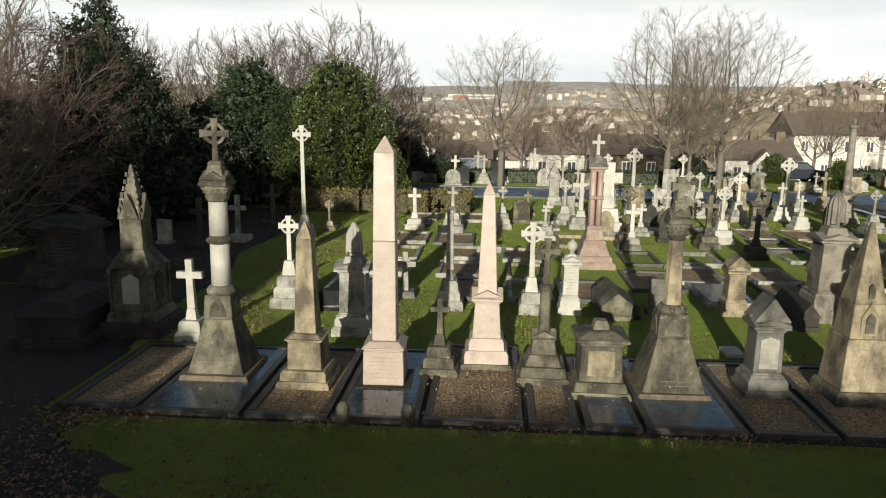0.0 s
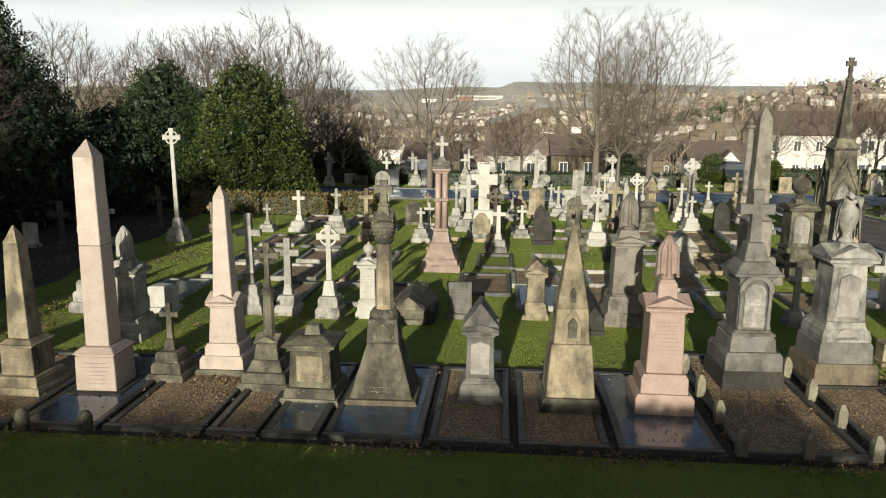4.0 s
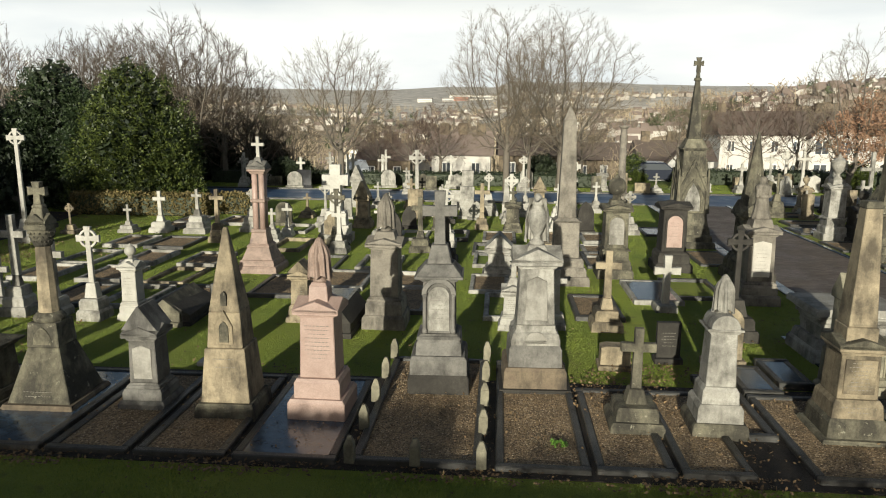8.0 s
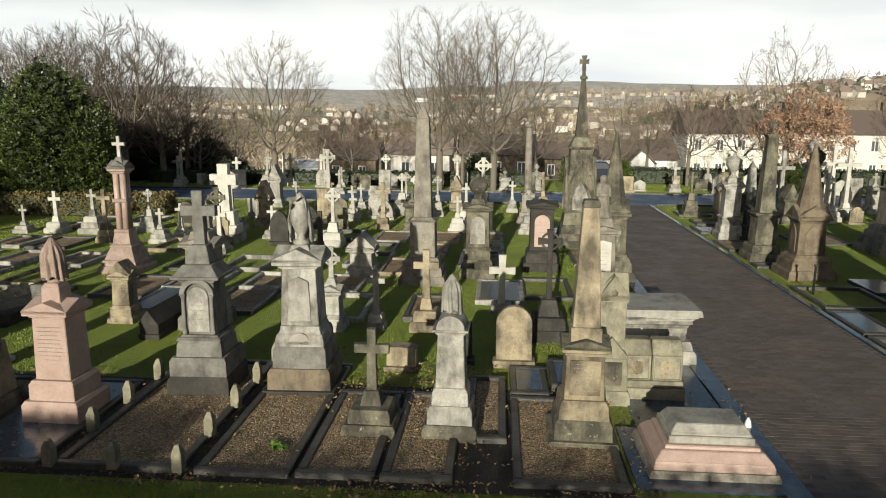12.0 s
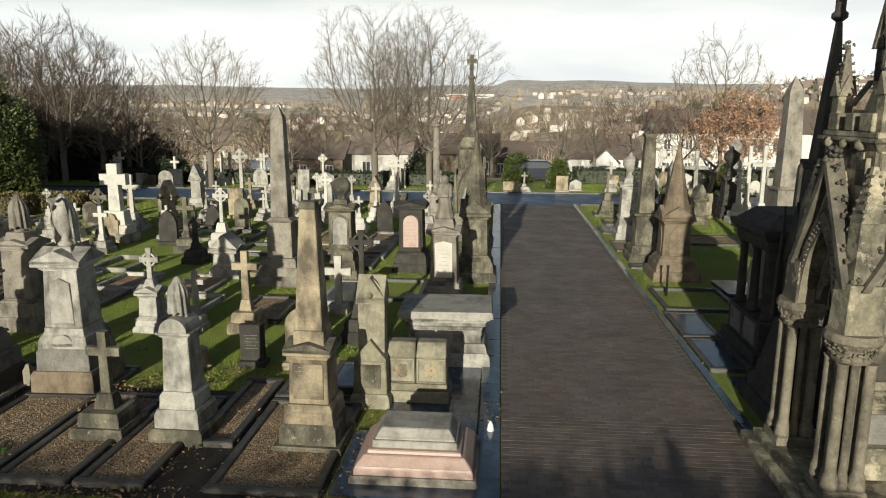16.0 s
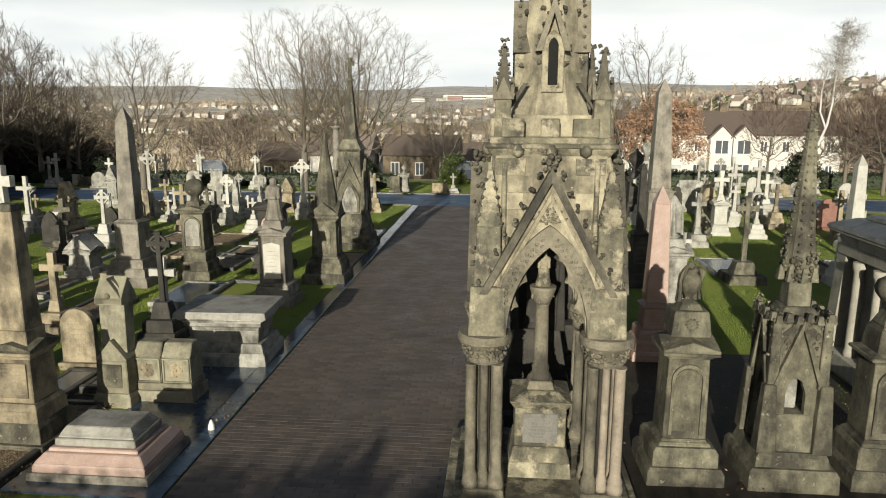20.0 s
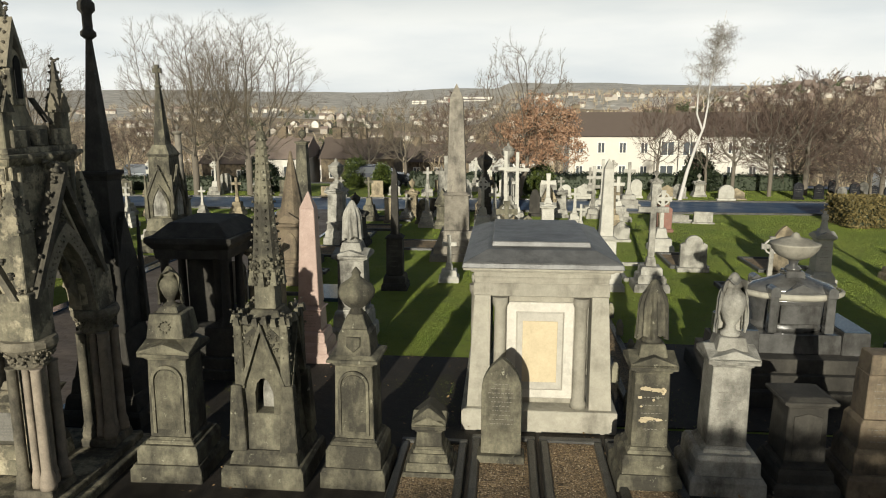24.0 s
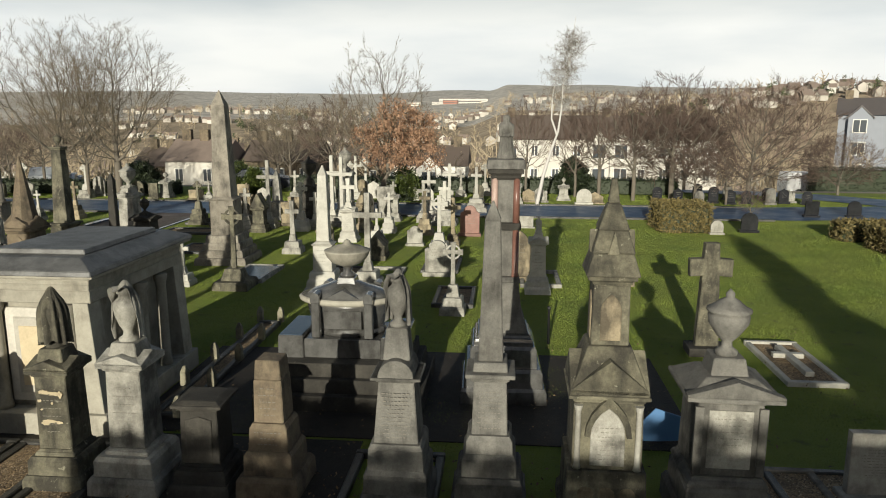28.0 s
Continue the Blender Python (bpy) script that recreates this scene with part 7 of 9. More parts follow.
for sx, sy in ((-1, -1), (1, -1), (1, 1), (-1, 1)):
    px, py = sx * LEG, sy * LEG
    pier = part("pier", block(0.50, 0.50, 0.24, 0.36, 0.48, 0.48, cx=px, cy=py), tower_plain, tower)
    for ox in (-0.15, 0.0, 0.15):
        for oy in (-0.15, 0.0, 0.15):
            if ox == 0 and oy == 0:
                continue
            r = 0.064 if ox and oy else 0.046
            k = 1.0 if ox and oy else 0.8
            part("colonnette", lathe([(r * 1.5, 0.36), (r * 1.55, 0.42), (r * 1.3, 0.46), (r * 1.4, 0.50), (r * 1.15, 0.54), (r, 0.58), (r * 0.94, 1.84), (r * 1.15, 1.87)], 14, cx=px + ox * k, cy=py + oy * k), tower_pink if sx > 0 and ox >= 0 else tower_plain, pier)
    # dark core paints the shade in the gaps between the shafts
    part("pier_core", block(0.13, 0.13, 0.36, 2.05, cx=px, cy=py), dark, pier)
    b = lathe([(0.20, 1.86), (0.22, 1.90), (0.205, 1.93), (0.23, 2.02), (0.28, 2.08), (0.31, 2.11), (0.31, 2.16), (0.29, 2.2)], 16, cx=px, cy=py, smooth=False)
    for i in range(150):
        q = rng.uniform(0, math.tau)
        z = rng.uniform(1.90, 2.08)
        rr = 0.21 + 0.07 * (z - 1.9) / 0.18
        knob(b, px + rr * math.cos(q), py + rr * math.sin(q), z, rng.uniform(0.018, 0.036))
    part("capital", b, tower_plain, pier, "deeply carved leaf capital")
    # stepped corner buttress with gablet and pinnacle
    part("buttress", block(0.42, 0.42, 2.18, 2.75, 0.38, 0.38, cx=sx * 0.66, cy=sy * 0.66), tower_stone, tower)
    part("upper_buttress", block(0.30, 0.30, 2.75, 3.42, 0.26, 0.26, cx=sx * 0.66, cy=sy * 0.66), tower_stone, tower)
    part("buttress_cap", block(0.27, 0.27, 3.42, 4.02, 0.05, 0.05, cx=sx * 0.655, cy=sy * 0.655, edge=0), tower_stone, tower)
    b = bmesh.new()
    for i in range(6):
        for ox, oy in ((-1, -1), (1, -1), (1, 1), (-1, 1)):
            f = i / 6
            knob(b, sx * 0.655 + ox * 0.13 * (1 - f * 0.8), sy * 0.655 + oy * 0.13 * (1 - f * 0.8), 3.46 + 0.55 * f, 0.034)
    part("crocketing", b, tower_dark, tower)["kind"] = "stuff"


def arch_side(r, off, n, k=1.32):
    """Right half of a pointed arch from springing to apex."""
    return [(r * math.cos(radians(60 * i / n)) - off, r * math.sin(radians(60 * i / n)) * k) for i in range(n + 1)]


S, A, N = 2.18, 0.90, 10
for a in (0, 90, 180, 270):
    half = arch_side(A, A / 2, N)
    wide = arch_side(A + 0.16, A / 2, N)
    wide = [p for p in wide if p[0] >= -0.001] + [(0.0, 1.267)]
    pts = [(-0.60, 0), (-A / 2, 0)] + [(-x, z) for x, z in half[1:]] + [p for p in reversed(half[:-1])] + [(0.60, 0), (0.60, 2.0), (-0.60, 2.0)]
    # wall and gable off the front get darker stone, shade put into colour
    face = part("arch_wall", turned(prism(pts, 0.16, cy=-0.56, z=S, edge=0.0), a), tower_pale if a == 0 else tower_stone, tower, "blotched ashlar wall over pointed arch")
    # gable panel standing forward of the wall, with the arch cut through it
    panel = [(-0.66, 0.20), (-A / 2 - 0.01, 0.20)] + [(-x, z) for x, z in half if z > 0.22] + [p for p in reversed(half[:-1]) if p[1] > 0.22] + [(A / 2 + 0.01, 0.20), (0.66, 0.20), (0.66, 0.50), (0, 1.74), (-0.66, 0.50)]
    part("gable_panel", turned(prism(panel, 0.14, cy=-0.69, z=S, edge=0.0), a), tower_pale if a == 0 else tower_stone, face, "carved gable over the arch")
    rim = [(-x, z) for x, z in wide] + [p for p in reversed(wide[:-1])] + list(half) + [(-x, z) for x, z in reversed(half[:-1])]
    b = prism(rim, 0.10, cy=-0.79, z=S, edge=0.0)
    for side in (-1, 1):
        for i in range(1, 30):
            th = radians(60 * i / 30)
            rr = A + 0.075 + (0.02 if i % 2 else -0.02)
            x = rr * math.cos(th) - A / 2
            if x > 0.02:
                knob(b, side * x, -0.84, S + rr * math.sin(th) * 1.32, 0.030)
    part("arch_moulding", turned(b, a), tower_plain, face, "arch moulding lined with small carved leaves")
    for side in (-1, 1):
        part("cusp", turned(prism([(side * x, z * 1.3) for x, z in ((0.45, 0.05), (0.42, 0.16), (0.36, 0.22), (0.31, 0.23), (0.345, 0.29), (0.35, 0.35), (0.29, 0.43), (0.22, 0.46), (0.235, 0.52), (0.20, 0.60), (0.12, 0.68), (0.20, 0.66), (0.33, 0.50), (0.42, 0.32))], 0.06, cy=-0.60, z=S, edge=0), a), tower_plain, face, "cusped tracery")
        part("gable_rail", turned(prism([(side * 0.75, 0.50), (side * 0.665, 0.50), (0, 1.73), (0, 1.89)], 0.20, cy=-0.79, z=S, edge=0.0), a), tower_dark, face)
        part("gable_roll", turned(prism([(side * 0.60, 0.50), (side * 0.555, 0.50), (0, 1.53), (0, 1.61)], 0.06, cy=-0.78, z=S, edge=0.0), a), tower_pale, face)
        b = bmesh.new()
        for i in range(8):
            f = (i + 0.6) / 8.4
            x, z = side * (0.78 - 0.76 * f), S + 0.50 + 1.42 * f
            for q in range(4):
                knob(b, x + side * rng.uniform(0.0, 0.05), -0.79 + rng.uniform(-0.06, 0.06), z + rng.uniform(-0.03, 0.05), 0.036)
        part("crocketing", turned(b, a), tower_dark, face, "knobbly leaf crockets")["kind"] = "stuff"
        part("wall_shaft", turned(lathe([(0.03, 3.0), (0.03, 4.1)], 8, cx=side * 0.50, cy=-0.655), a), tower_stone, face)
    # carved spray in the gable head
    b = bmesh.new()
    for q in (-70, -40, -15, 15, 40, 70):
        for i in range(5):
            rr = 0.05 + 0.045 * i
            knob(b, rr * math.sin(radians(q)) * 0.8, -0.775, S + 1.27 + rr * 0.8 * math.cos(radians(q)), 0.026)
    for i in range(12):
        knob(b, 0.06 * math.cos(i * 0.5236), -0.775, S + 1.50 + 0.06 * math.sin(i * 0.5236), 0.018)
    part("gable_carving", turned(b, a), tower_plain, face, "carved leaf spray")["kind"] = "stuff"
    b = bmesh.new()
    for i in range(18):
        knob(b, rng.gauss(0, 0.06), -0.79 + rng.gauss(0, 0.04), S + 1.86 + rng.uniform(0, 0.16), rng.uniform(0.035, 0.06))
    part("gable_finial", turned(b, a), tower_dark, face, "leafy finial")["kind"] = "stuff"
    # coursed ashlar beside the gable; off the front, darker blocks paint the shade
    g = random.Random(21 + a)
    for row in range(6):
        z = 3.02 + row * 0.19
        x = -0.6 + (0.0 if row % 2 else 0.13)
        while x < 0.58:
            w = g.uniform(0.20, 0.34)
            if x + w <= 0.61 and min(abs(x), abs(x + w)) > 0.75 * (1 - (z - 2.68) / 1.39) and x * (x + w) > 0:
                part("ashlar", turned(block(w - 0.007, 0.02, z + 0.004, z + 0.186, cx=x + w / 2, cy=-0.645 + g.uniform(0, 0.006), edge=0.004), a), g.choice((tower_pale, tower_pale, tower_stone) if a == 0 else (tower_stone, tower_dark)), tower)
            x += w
    for k in range(3):
        part("cornice_head", turned(lathe([(0.02, 4.17), (0.06, 4.2), (0.07, 4.25), (0.04, 4.3)], 8, 0.2, 3, cx=-0.36 + 0.36 * k, cy=-0.69), a), tower_stone, tower, "small carved head")
    for k, w in ((-0.42, 0.24), (-0.02, 0.20), (0.36, 0.28)):
        part("merlon", turned(block(w, 0.10, 4.38, 4.58, cx=k, cy=-0.62 + (0.002 if a % 180 else 0)), a), tower_stone, tower)
# vault in the dark stone, to make the canopy's inside dark
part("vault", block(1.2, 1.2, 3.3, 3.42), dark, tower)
for name, w0, w1, z0, z1 in (("string_course", 1.24, 1.40, 4.16, 4.26), ("cornice", 1.44, 1.42, 4.26, 4.31), ("parapet_base", 1.34, 1.32, 4.31, 4.38)):
    part(name, block(w0, w0, z0, z1, w1, w1), tower_stone, tower)
# broached lantern stage and spire
lantern = part("lantern", block(0.90, 0.90, 4.38, 4.62, 0.88, 0.88), tower_pale, tower, "blotched sandstone lantern stage")
b = bmesh.new()
bmesh.ops.create_cone(b, cap_ends=True, segments=8, radius1=0.47, radius2=0.345, depth=0.44, matrix=Matrix.Translation((0, 0, 4.84)) @ Matrix.Rotation(radians(22.5), 4, "Z"))
part("broach", b, tower_pale, lantern)
b = bmesh.new()
bmesh.ops.create_cone(b, cap_ends=True, segments=8, radius1=0.345, radius2=0.04, depth=4.2, matrix=Matrix.Translation((0, 0, 7.15)) @ Matrix.Rotation(radians(22.5), 4, "Z"))
part("spire", b, tower_pale, tower, "stone spire with crockets")
b = bmesh.new()
for i in range(14):
    f = i / 14
    r = 0.345 - 0.30 * f
    for q in range(8):
        aa = radians(22.5 + 45 * q)
        for _ in range(2):
            knob(b, (r + 0.01) * math.cos(aa) + rng.gauss(0, 0.012), (r + 0.01) * math.sin(aa) + rng.gauss(0, 0.012), 5.15 + f * 4.0 + rng.uniform(0, 0.05), 0.04)
part("crocketing", b, tower_dark, tower, "leaf crockets along the spire")["kind"] = "stuff"
for a in (0, 90, 180, 270):
    part("lucarne", turned(prism(pointed(0.24, 0.66), 0.20, cy=-0.31, z=4.86, edge=0.01), a), tower_stone, lantern)
    # no hole is cut: a dark plate paints the shaded opening
    part("lucarne_opening", turned(prism(pointed(0.105, 0.50), 0.03, cy=-0.412, z=4.94, edge=0), a), opening_shade, lantern, "flat panel painted dark as a shaded lancet opening")
    part("lucarne_gable", turned(prism([(-0.19, 0), (-0.12, 0), (0, 0.40), (0.12, 0), (0.19, 0), (0, 0.58)], 0.20, cy=-0.33, z=5.30, edge=0), a), tower_plain, lantern)
    b = bmesh.new()
    for side in (-1, 1):
        for i in range(5):
            f = (i + 0.3) / 5
            knob(b, side * 0.19 * (1 - f), -0.36, 5.32 + 0.58 * f, 0.034)
    for i in range(6):
        knob(b, rng.gauss(0, 0.02), -0.35, 5.86 + i * 0.025, 0.035)
    part("crocketing", turned(b, a), tower_dark, lantern)["kind"] = "stuff"
for sx, sy, top in ((-1, -1, 5.36), (1, -1, 5.30), (1, 1, 5.4), (-1, 1, 5.38)):
    cx, cy = sx * 0.53, sy * 0.53
    pin = part("pinnacle", block(0.19, 0.19, 4.34, 4.86, 0.17, 0.17, cx=cx, cy=cy), tower_stone, tower)
    for a in (0, 90, 180, 270):
        p = prism([(-0.10, 0), (0.10, 0), (0, 0.24)], 0.04, cy=-0.095, z=4.78, edge=0)
        p = turned(p, a)
        bmesh.ops.translate(p, verts=p.verts[:], vec=(cx, cy, 0))
        part("gablet", p, tower_plain, pin)
    b = block(0.15, 0.15, 4.86, top, 0.03, 0.03, cx=cx, cy=cy, edge=0)
    n = int((top - 4.9) / 0.11)
    for i in range(n):
        f = i / n
        for ox, oy in ((-1, -1), (1, -1), (1, 1), (-1, 1)):
            knob(b, cx + ox * 0.08 * (1 - f * 0.75), cy + oy * 0.08 * (1 - f * 0.75), 4.96 + f * (top - 4.98), 0.028)
    for i in range(10):
        knob(b, cx + rng.gauss(0, 0.035), cy + rng.gauss(0, 0.035), top + rng.uniform(-0.06, 0.05), 0.032)
    part("pinnacle_spire", b, tower_dark, pin, "crocketed pinnacle")
    part("flying_strut", prism([(0, 0), (0.06, 0), (-0.14, 0.3), (-0.20, 0.3)] if sx > 0 else [(0, 0), (0.20, 0.3), (0.14, 0.3), (-0.06, 0)], 0.07, cy=cy * 0.72, cx=cx * 0.86, z=4.66), tower_dark, pin)
# tomb block and shaft under the canopy
tomb = part("tomb_block", block(0.78, 0.78, 0.24, 0.44, 0.74, 0.74), tower_stone, tower)
for name, w0, w1, z0, z1 in (("tomb_moulding", 0.74, 0.64, 0.44, 0.62), ("tomb_die", 0.62, 0.62, 0.62, 1.12), ("tomb_cornice", 0.64, 0.76, 1.12, 1.22), ("tomb_cap", 0.74, 0.40, 1.22, 1.30)):
    part(name, block(w0, w0, z0, z1, w1, w1), tower_stone, tomb)
part("tablet", block(0.42, 0.02, 0.68, 1.06, cy=-0.315, edge=0.004), slate_grey, tomb, "dark inscribed tablet")
script_lines(0.34, 0.72, 1.02, -0.329, 7, tomb)
part("shaft_base", block(0.34, 0.34, 1.30, 1.40, 0.28, 0.28), tower_plain, tower)
part("inner_shaft", lathe([(0.13, 1.40), (0.13, 1.45), (0.10, 1.49), (0.11, 1.55), (0.088, 1.60), (0.080, 2.34), (0.095, 2.36)], 16), tower_plain, tower, "smooth round shaft")
b = lathe([(0.09, 2.36), (0.11, 2.42), (0.16, 2.54), (0.16, 2.58)], 16, 0.05, 8)
for i in range(40):
    q = rng.uniform(0, math.tau)
    knob(b, 0.13 * math.cos(q), 0.13 * math.sin(q), rng.uniform(2.40, 2.54), rng.uniform(0.016, 0.03))
part("shaft_capital", b, tower_plain, tower, "carved leaf capital")
statue(tower, tower_stone, 2.58, 0.44)

# ---- dark memorials behind it ----
spire_memorial(22.38, 12.62, 1.35, 6.30, dark, "soot-black Gothic memorial with tall needle spire", dark, True)
e = thing("canopied_tomb", 22.98, 15.0, "soot-black tomb with four columns under a hipped roof", "tomb", lean=0)
for name, w, d, z0, z1 in (("plinth", 1.75, 2.0, 0, 0.2), ("step", 1.6, 1.85, 0.2, 0.4), ("pedestal", 1.42, 1.66, 0.4, 0.95)):
    part(name, block(w, d, z0, z1), dark, e)
for sx in (-1, 1):
    for sy in (-1, 0, 1):
        part("column", lathe([(0.11, 0.95), (0.115, 1.0), (0.085, 1.05), (0.07, 2.1), (0.1, 2.16), (0.11, 2.2)], 14, cx=sx * 0.56, cy=sy * 0.68), dark, e)
    part("side_panel", block(0.03, 0.56, 0.48, 0.88, cx=sx * 0.715, cy=-0.38, edge=0.006), slate_grey, e)
    part("side_panel", block(0.03, 0.56, 0.48, 0.88, cx=sx * 0.715, cy=0.38, edge=0.006), slate_grey, e)
part("centre_stone", block(0.5, 0.9, 0.95, 2.2), dark, e)
for cx in (-0.3, 0.3):
    part("tablet", prism(rounded(0.36, 0.86), 0.05, cx=cx, cy=0.55, z=1.05), panel_pale, e, "pale arched marble tablet")
part("architrave", block(1.34, 1.6, 2.2, 2.38, 1.38, 1.64), dark, e)
part("cornice", block(1.40, 1.66, 2.38, 2.5, 1.58, 1.84), dark, e)
part("roof_slab", block(1.60, 1.86, 2.5, 2.6), dark, e)
part("hipped_roof", block(1.44, 1.7, 2.6, 2.84, 0.9, 1.2), dark, e)

# ---- row beyond the path ----
drape_stone = pedestal(24.18, 10.92, 0.97, 1.92, moss, "none", 0.97, arch=True, slim=0.56, label="lichen-spotted sandstone pedestal with draped urn", rise=0.24)
frustums(drape_stone, moss, [("rosette_block", 0.50, 0.42, 1.90, 2.22), ("urn_foot", 0.30, 0.22, 2.22, 2.30)])
b = bmesh.new()
for q in range(10):
    knob(b, 0.07 * math.cos(q * 0.628), -0.24, 2.06 + 0.07 * math.sin(q * 0.628), 0.026)
part("rosette", b, moss, drape_stone, "carved rosette")["kind"] = "stuff"
shroud(drape_stone, moss, 2.28, 0.54, 0.16, parted=True)

e = thing("gothic_shrine", 25.50, 10.95, "mossy Gothic shrine with crocketed needle spire", "memorial", lean=0.2)
frustums(e, moss, [("plinth", 1.10, 1.08, 0, 0.30), ("step", 0.92, 0.86, 0.30, 0.48), ("base_block", 0.78, 0.62, 0.48, 0.95)])
for sx, sy in ((-1, -1), (1, -1), (1, 1), (-1, 1)):
    part("buttress", block(0.24, 0.24, 0.48, 1.36, 0.14, 0.14, cx=sx * 0.335, cy=sy * 0.335), moss, e)
    part("angle_pinnacle", block(0.13, 0.13, 1.3, 2.2, 0.10, 0.10, cx=sx * 0.30, cy=sy * 0.30), moss, e)
for a in (0, 90, 180, 270):
    pts = [(-0.25, 0), (-0.12, 0), (-0.12, 0.28)] + [(-0.12 + 0.24 * (1 - math.cos(radians(q))) / 1.0 * 0.5, 0.28 + 0.2 * math.sin(radians(q))) for q in (40, 70, 90)] + [(0.06, 0.44), (0.12, 0.28), (0.12, 0), (0.25, 0), (0.25, 0.9), (0.3, 0.98), (0, 1.25), (-0.3, 0.98), (-0.25, 0.9)]
    face = part("arch_face", turned(prism(pts, 0.08, cy=-0.27, z=0.95, edge=0), a), moss, e)
    for side in (-1, 1):
        part("gable_rail", turned(prism([(side * 0.30, 0), (side * 0.24, 0), (0, 0.72), (0, 0.84)], 0.07, cy=-0.345, z=1.35, edge=0), a), moss, face)
    b = bmesh.new()
    for k in range(6):
        block(0.09, 0.08, 2.14 + 0.03 * (k % 2), 2.24 + 0.03 * (k % 2), 0.05, 0.05, cx=-0.3 + 0.12 * k, cy=-0.35, edge=0, bm=b)
    part("leaf_cresting", turned(b, a), moss, face)
for sx, sy in ((-1, -1), (1, -1), (1, 1), (-1, 1)):
    b = bmesh.new()
    for k in range(46):
        z = 1.40 + 0.95 * rng.random() ** 0.7
        knob(b, sx * 0.315 + rng.gauss(0, 0.025), sy * 0.315 + rng.gauss(0, 0.025), z, rng.uniform(0.018, 0.036))
    part("leaf_finial", b, moss, e, "clump of carved leaves")["kind"] = "stuff"
b = bmesh.new()
for k in range(90):
    q = rng.uniform(0, math.tau)
    knob(b, 0.21 * math.cos(q), 0.21 * math.sin(q), rng.uniform(2.62, 3.0), rng.uniform(0.02, 0.045), 1.3)
part("leaf_collar", b, moss, e, "collar of carved leaves")["kind"] = "stuff"
part("inner_stone", block(0.2, 0.2, 0.95, 1.35), grey, e)
part("shrine_head", block(0.58, 0.58, 1.44, 2.12, 0.60, 0.60), moss, e)
for a in (0, 90, 180, 270):
    b = bmesh.new()
    for k in range(60):
        x = rng.uniform(0.06, 0.25) * rng.choice((-1, 1))
        knob(b, x, -0.315, rng.uniform(2.12 - 2.3 * abs(x), 2.12), rng.uniform(0.015, 0.03))
    part("leaf_carving", turned(b, a), moss, e, "low carved leaves beside the gable")["kind"] = "stuff"
part("shrine_top", block(0.56, 0.56, 2.1, 2.3, 0.34, 0.34), moss, e)
b = block(0.28, 0.28, 2.3, 2.75, 0.26, 0.26)
part("spire_drum", b, moss, e)
b = bmesh.new()
bmesh.ops.create_cone(b, cap_ends=True, segments=8, radius1=0.20, radius2=0.055, depth=1.82, matrix=Matrix.Translation((0, 0, 3.64)))
for i in range(18):
    f = i / 18
    for q in range(8):
        r = 0.205 - 0.145 * f
        knob(b, r * math.cos(q * 0.7854 + 0.3927), r * math.sin(q * 0.7854 + 0.3927), 2.8 + f * 1.74, 0.034 - 0.010 * f)
for k in range(14):
    knob(b, rng.gauss(0, 0.035), rng.gauss(0, 0.035), rng.uniform(4.48, 4.66), rng.uniform(0.025, 0.045))
for q in range(8):
    block(0.09, 0.09, 2.62, 2.8, 0.04, 0.04, cx=0.2 * math.cos(q * 0.785), cy=0.2 * math.sin(q * 0.785), edge=0, bm=b)
part("spire", b, moss, e, "needle spire lined with leaf crockets")

ball_stone = pedestal(26.66, 10.92, 0.86, 1.80, moss, "none", 0.98, arch=True, slim=0.60, label="sandstone pedestal with arched tablet and carved ball", rise=0.28, gabled=False)
frustums(ball_stone, moss, [("shield_block", 0.46, 0.40, 1.76, 2.08), ("neck", 0.34, 0.20, 2.08, 2.26)])
part("carved_ball", lathe([(0.10, 2.26), (0.07, 2.32), (0.15, 2.38), (0.21, 2.46), (0.23, 2.54), (0.20, 2.63), (0.10, 2.70), (0.05, 2.74), (0.06, 2.79), (0.01, 2.86)], 24, 0.07, 8), moss, ball_stone, "lobed carved ball finial")
part("shield", prism([(-0.09, 0.2), (0.09, 0.2), (0.09, 0.08), (0, 0), (-0.09, 0.08)], 0.04, cy=-0.225, z=1.8), moss, ball_stone)
pedestal(27.59, 11.15, 0.71, 0.99, moss, "gable", 0.85, 3, slim=0.5, text=0)
headstone(28.54, 11.45, 0.64, 1.52, moss, "pointed", text=10, lean=0.4)
peeling = pedestal(30.43, 11.14, 0.82, 2.72, moss, "shroud", 0.66, slim=0.56, label="peeling dark sandstone pedestal with cloth-draped urn", rise=0.24)
g = random.Random(8)
for px, pz, pw, ph in ((-0.08, 1.36, 0.085, 0.035), (0.06, 1.345, 0.10, 0.028), (0.14, 1.33, 0.035, 0.05), (-0.15, 1.24, 0.03, 0.022), (-0.02, 0.96, 0.11, 0.026), (-0.10, 0.93, 0.06, 0.035), (0.10, 0.945, 0.05, 0.02), (0.02, 1.21, 0.015, 0.02), (-0.13, 1.12, 0.018, 0.012)):
    pts = [(px + pw * math.cos(a) * k, ph * math.sin(a) * k) for a, k in ((math.tau * i / 22, g.uniform(0.62, 1.15)) for i in range(22))]
    part("flaked_patch", prism(pts, 0.006, cy=-0.238, z=pz, edge=0), panel_buff, peeling, "pale patch of flaked surface")
pedestal(31.40, 11.19, 0.95, 2.82, grey, "parted", 0.67, slim=0.52, label="pale grey pedestal with pediment and shrouded urn", rise=0.26)
pedestal(32.37, 11.22, 0.84, 1.38, dark, "none", 0.93, slim=0.62, gabled=False, panel=dark, label="low soot-black pedestal with a small ring on top")
e = thing("stepped_memorial", 33.30, 11.25, "narrow brown sandstone stepped memorial with lettered blocks", "memorial", GRAVES)
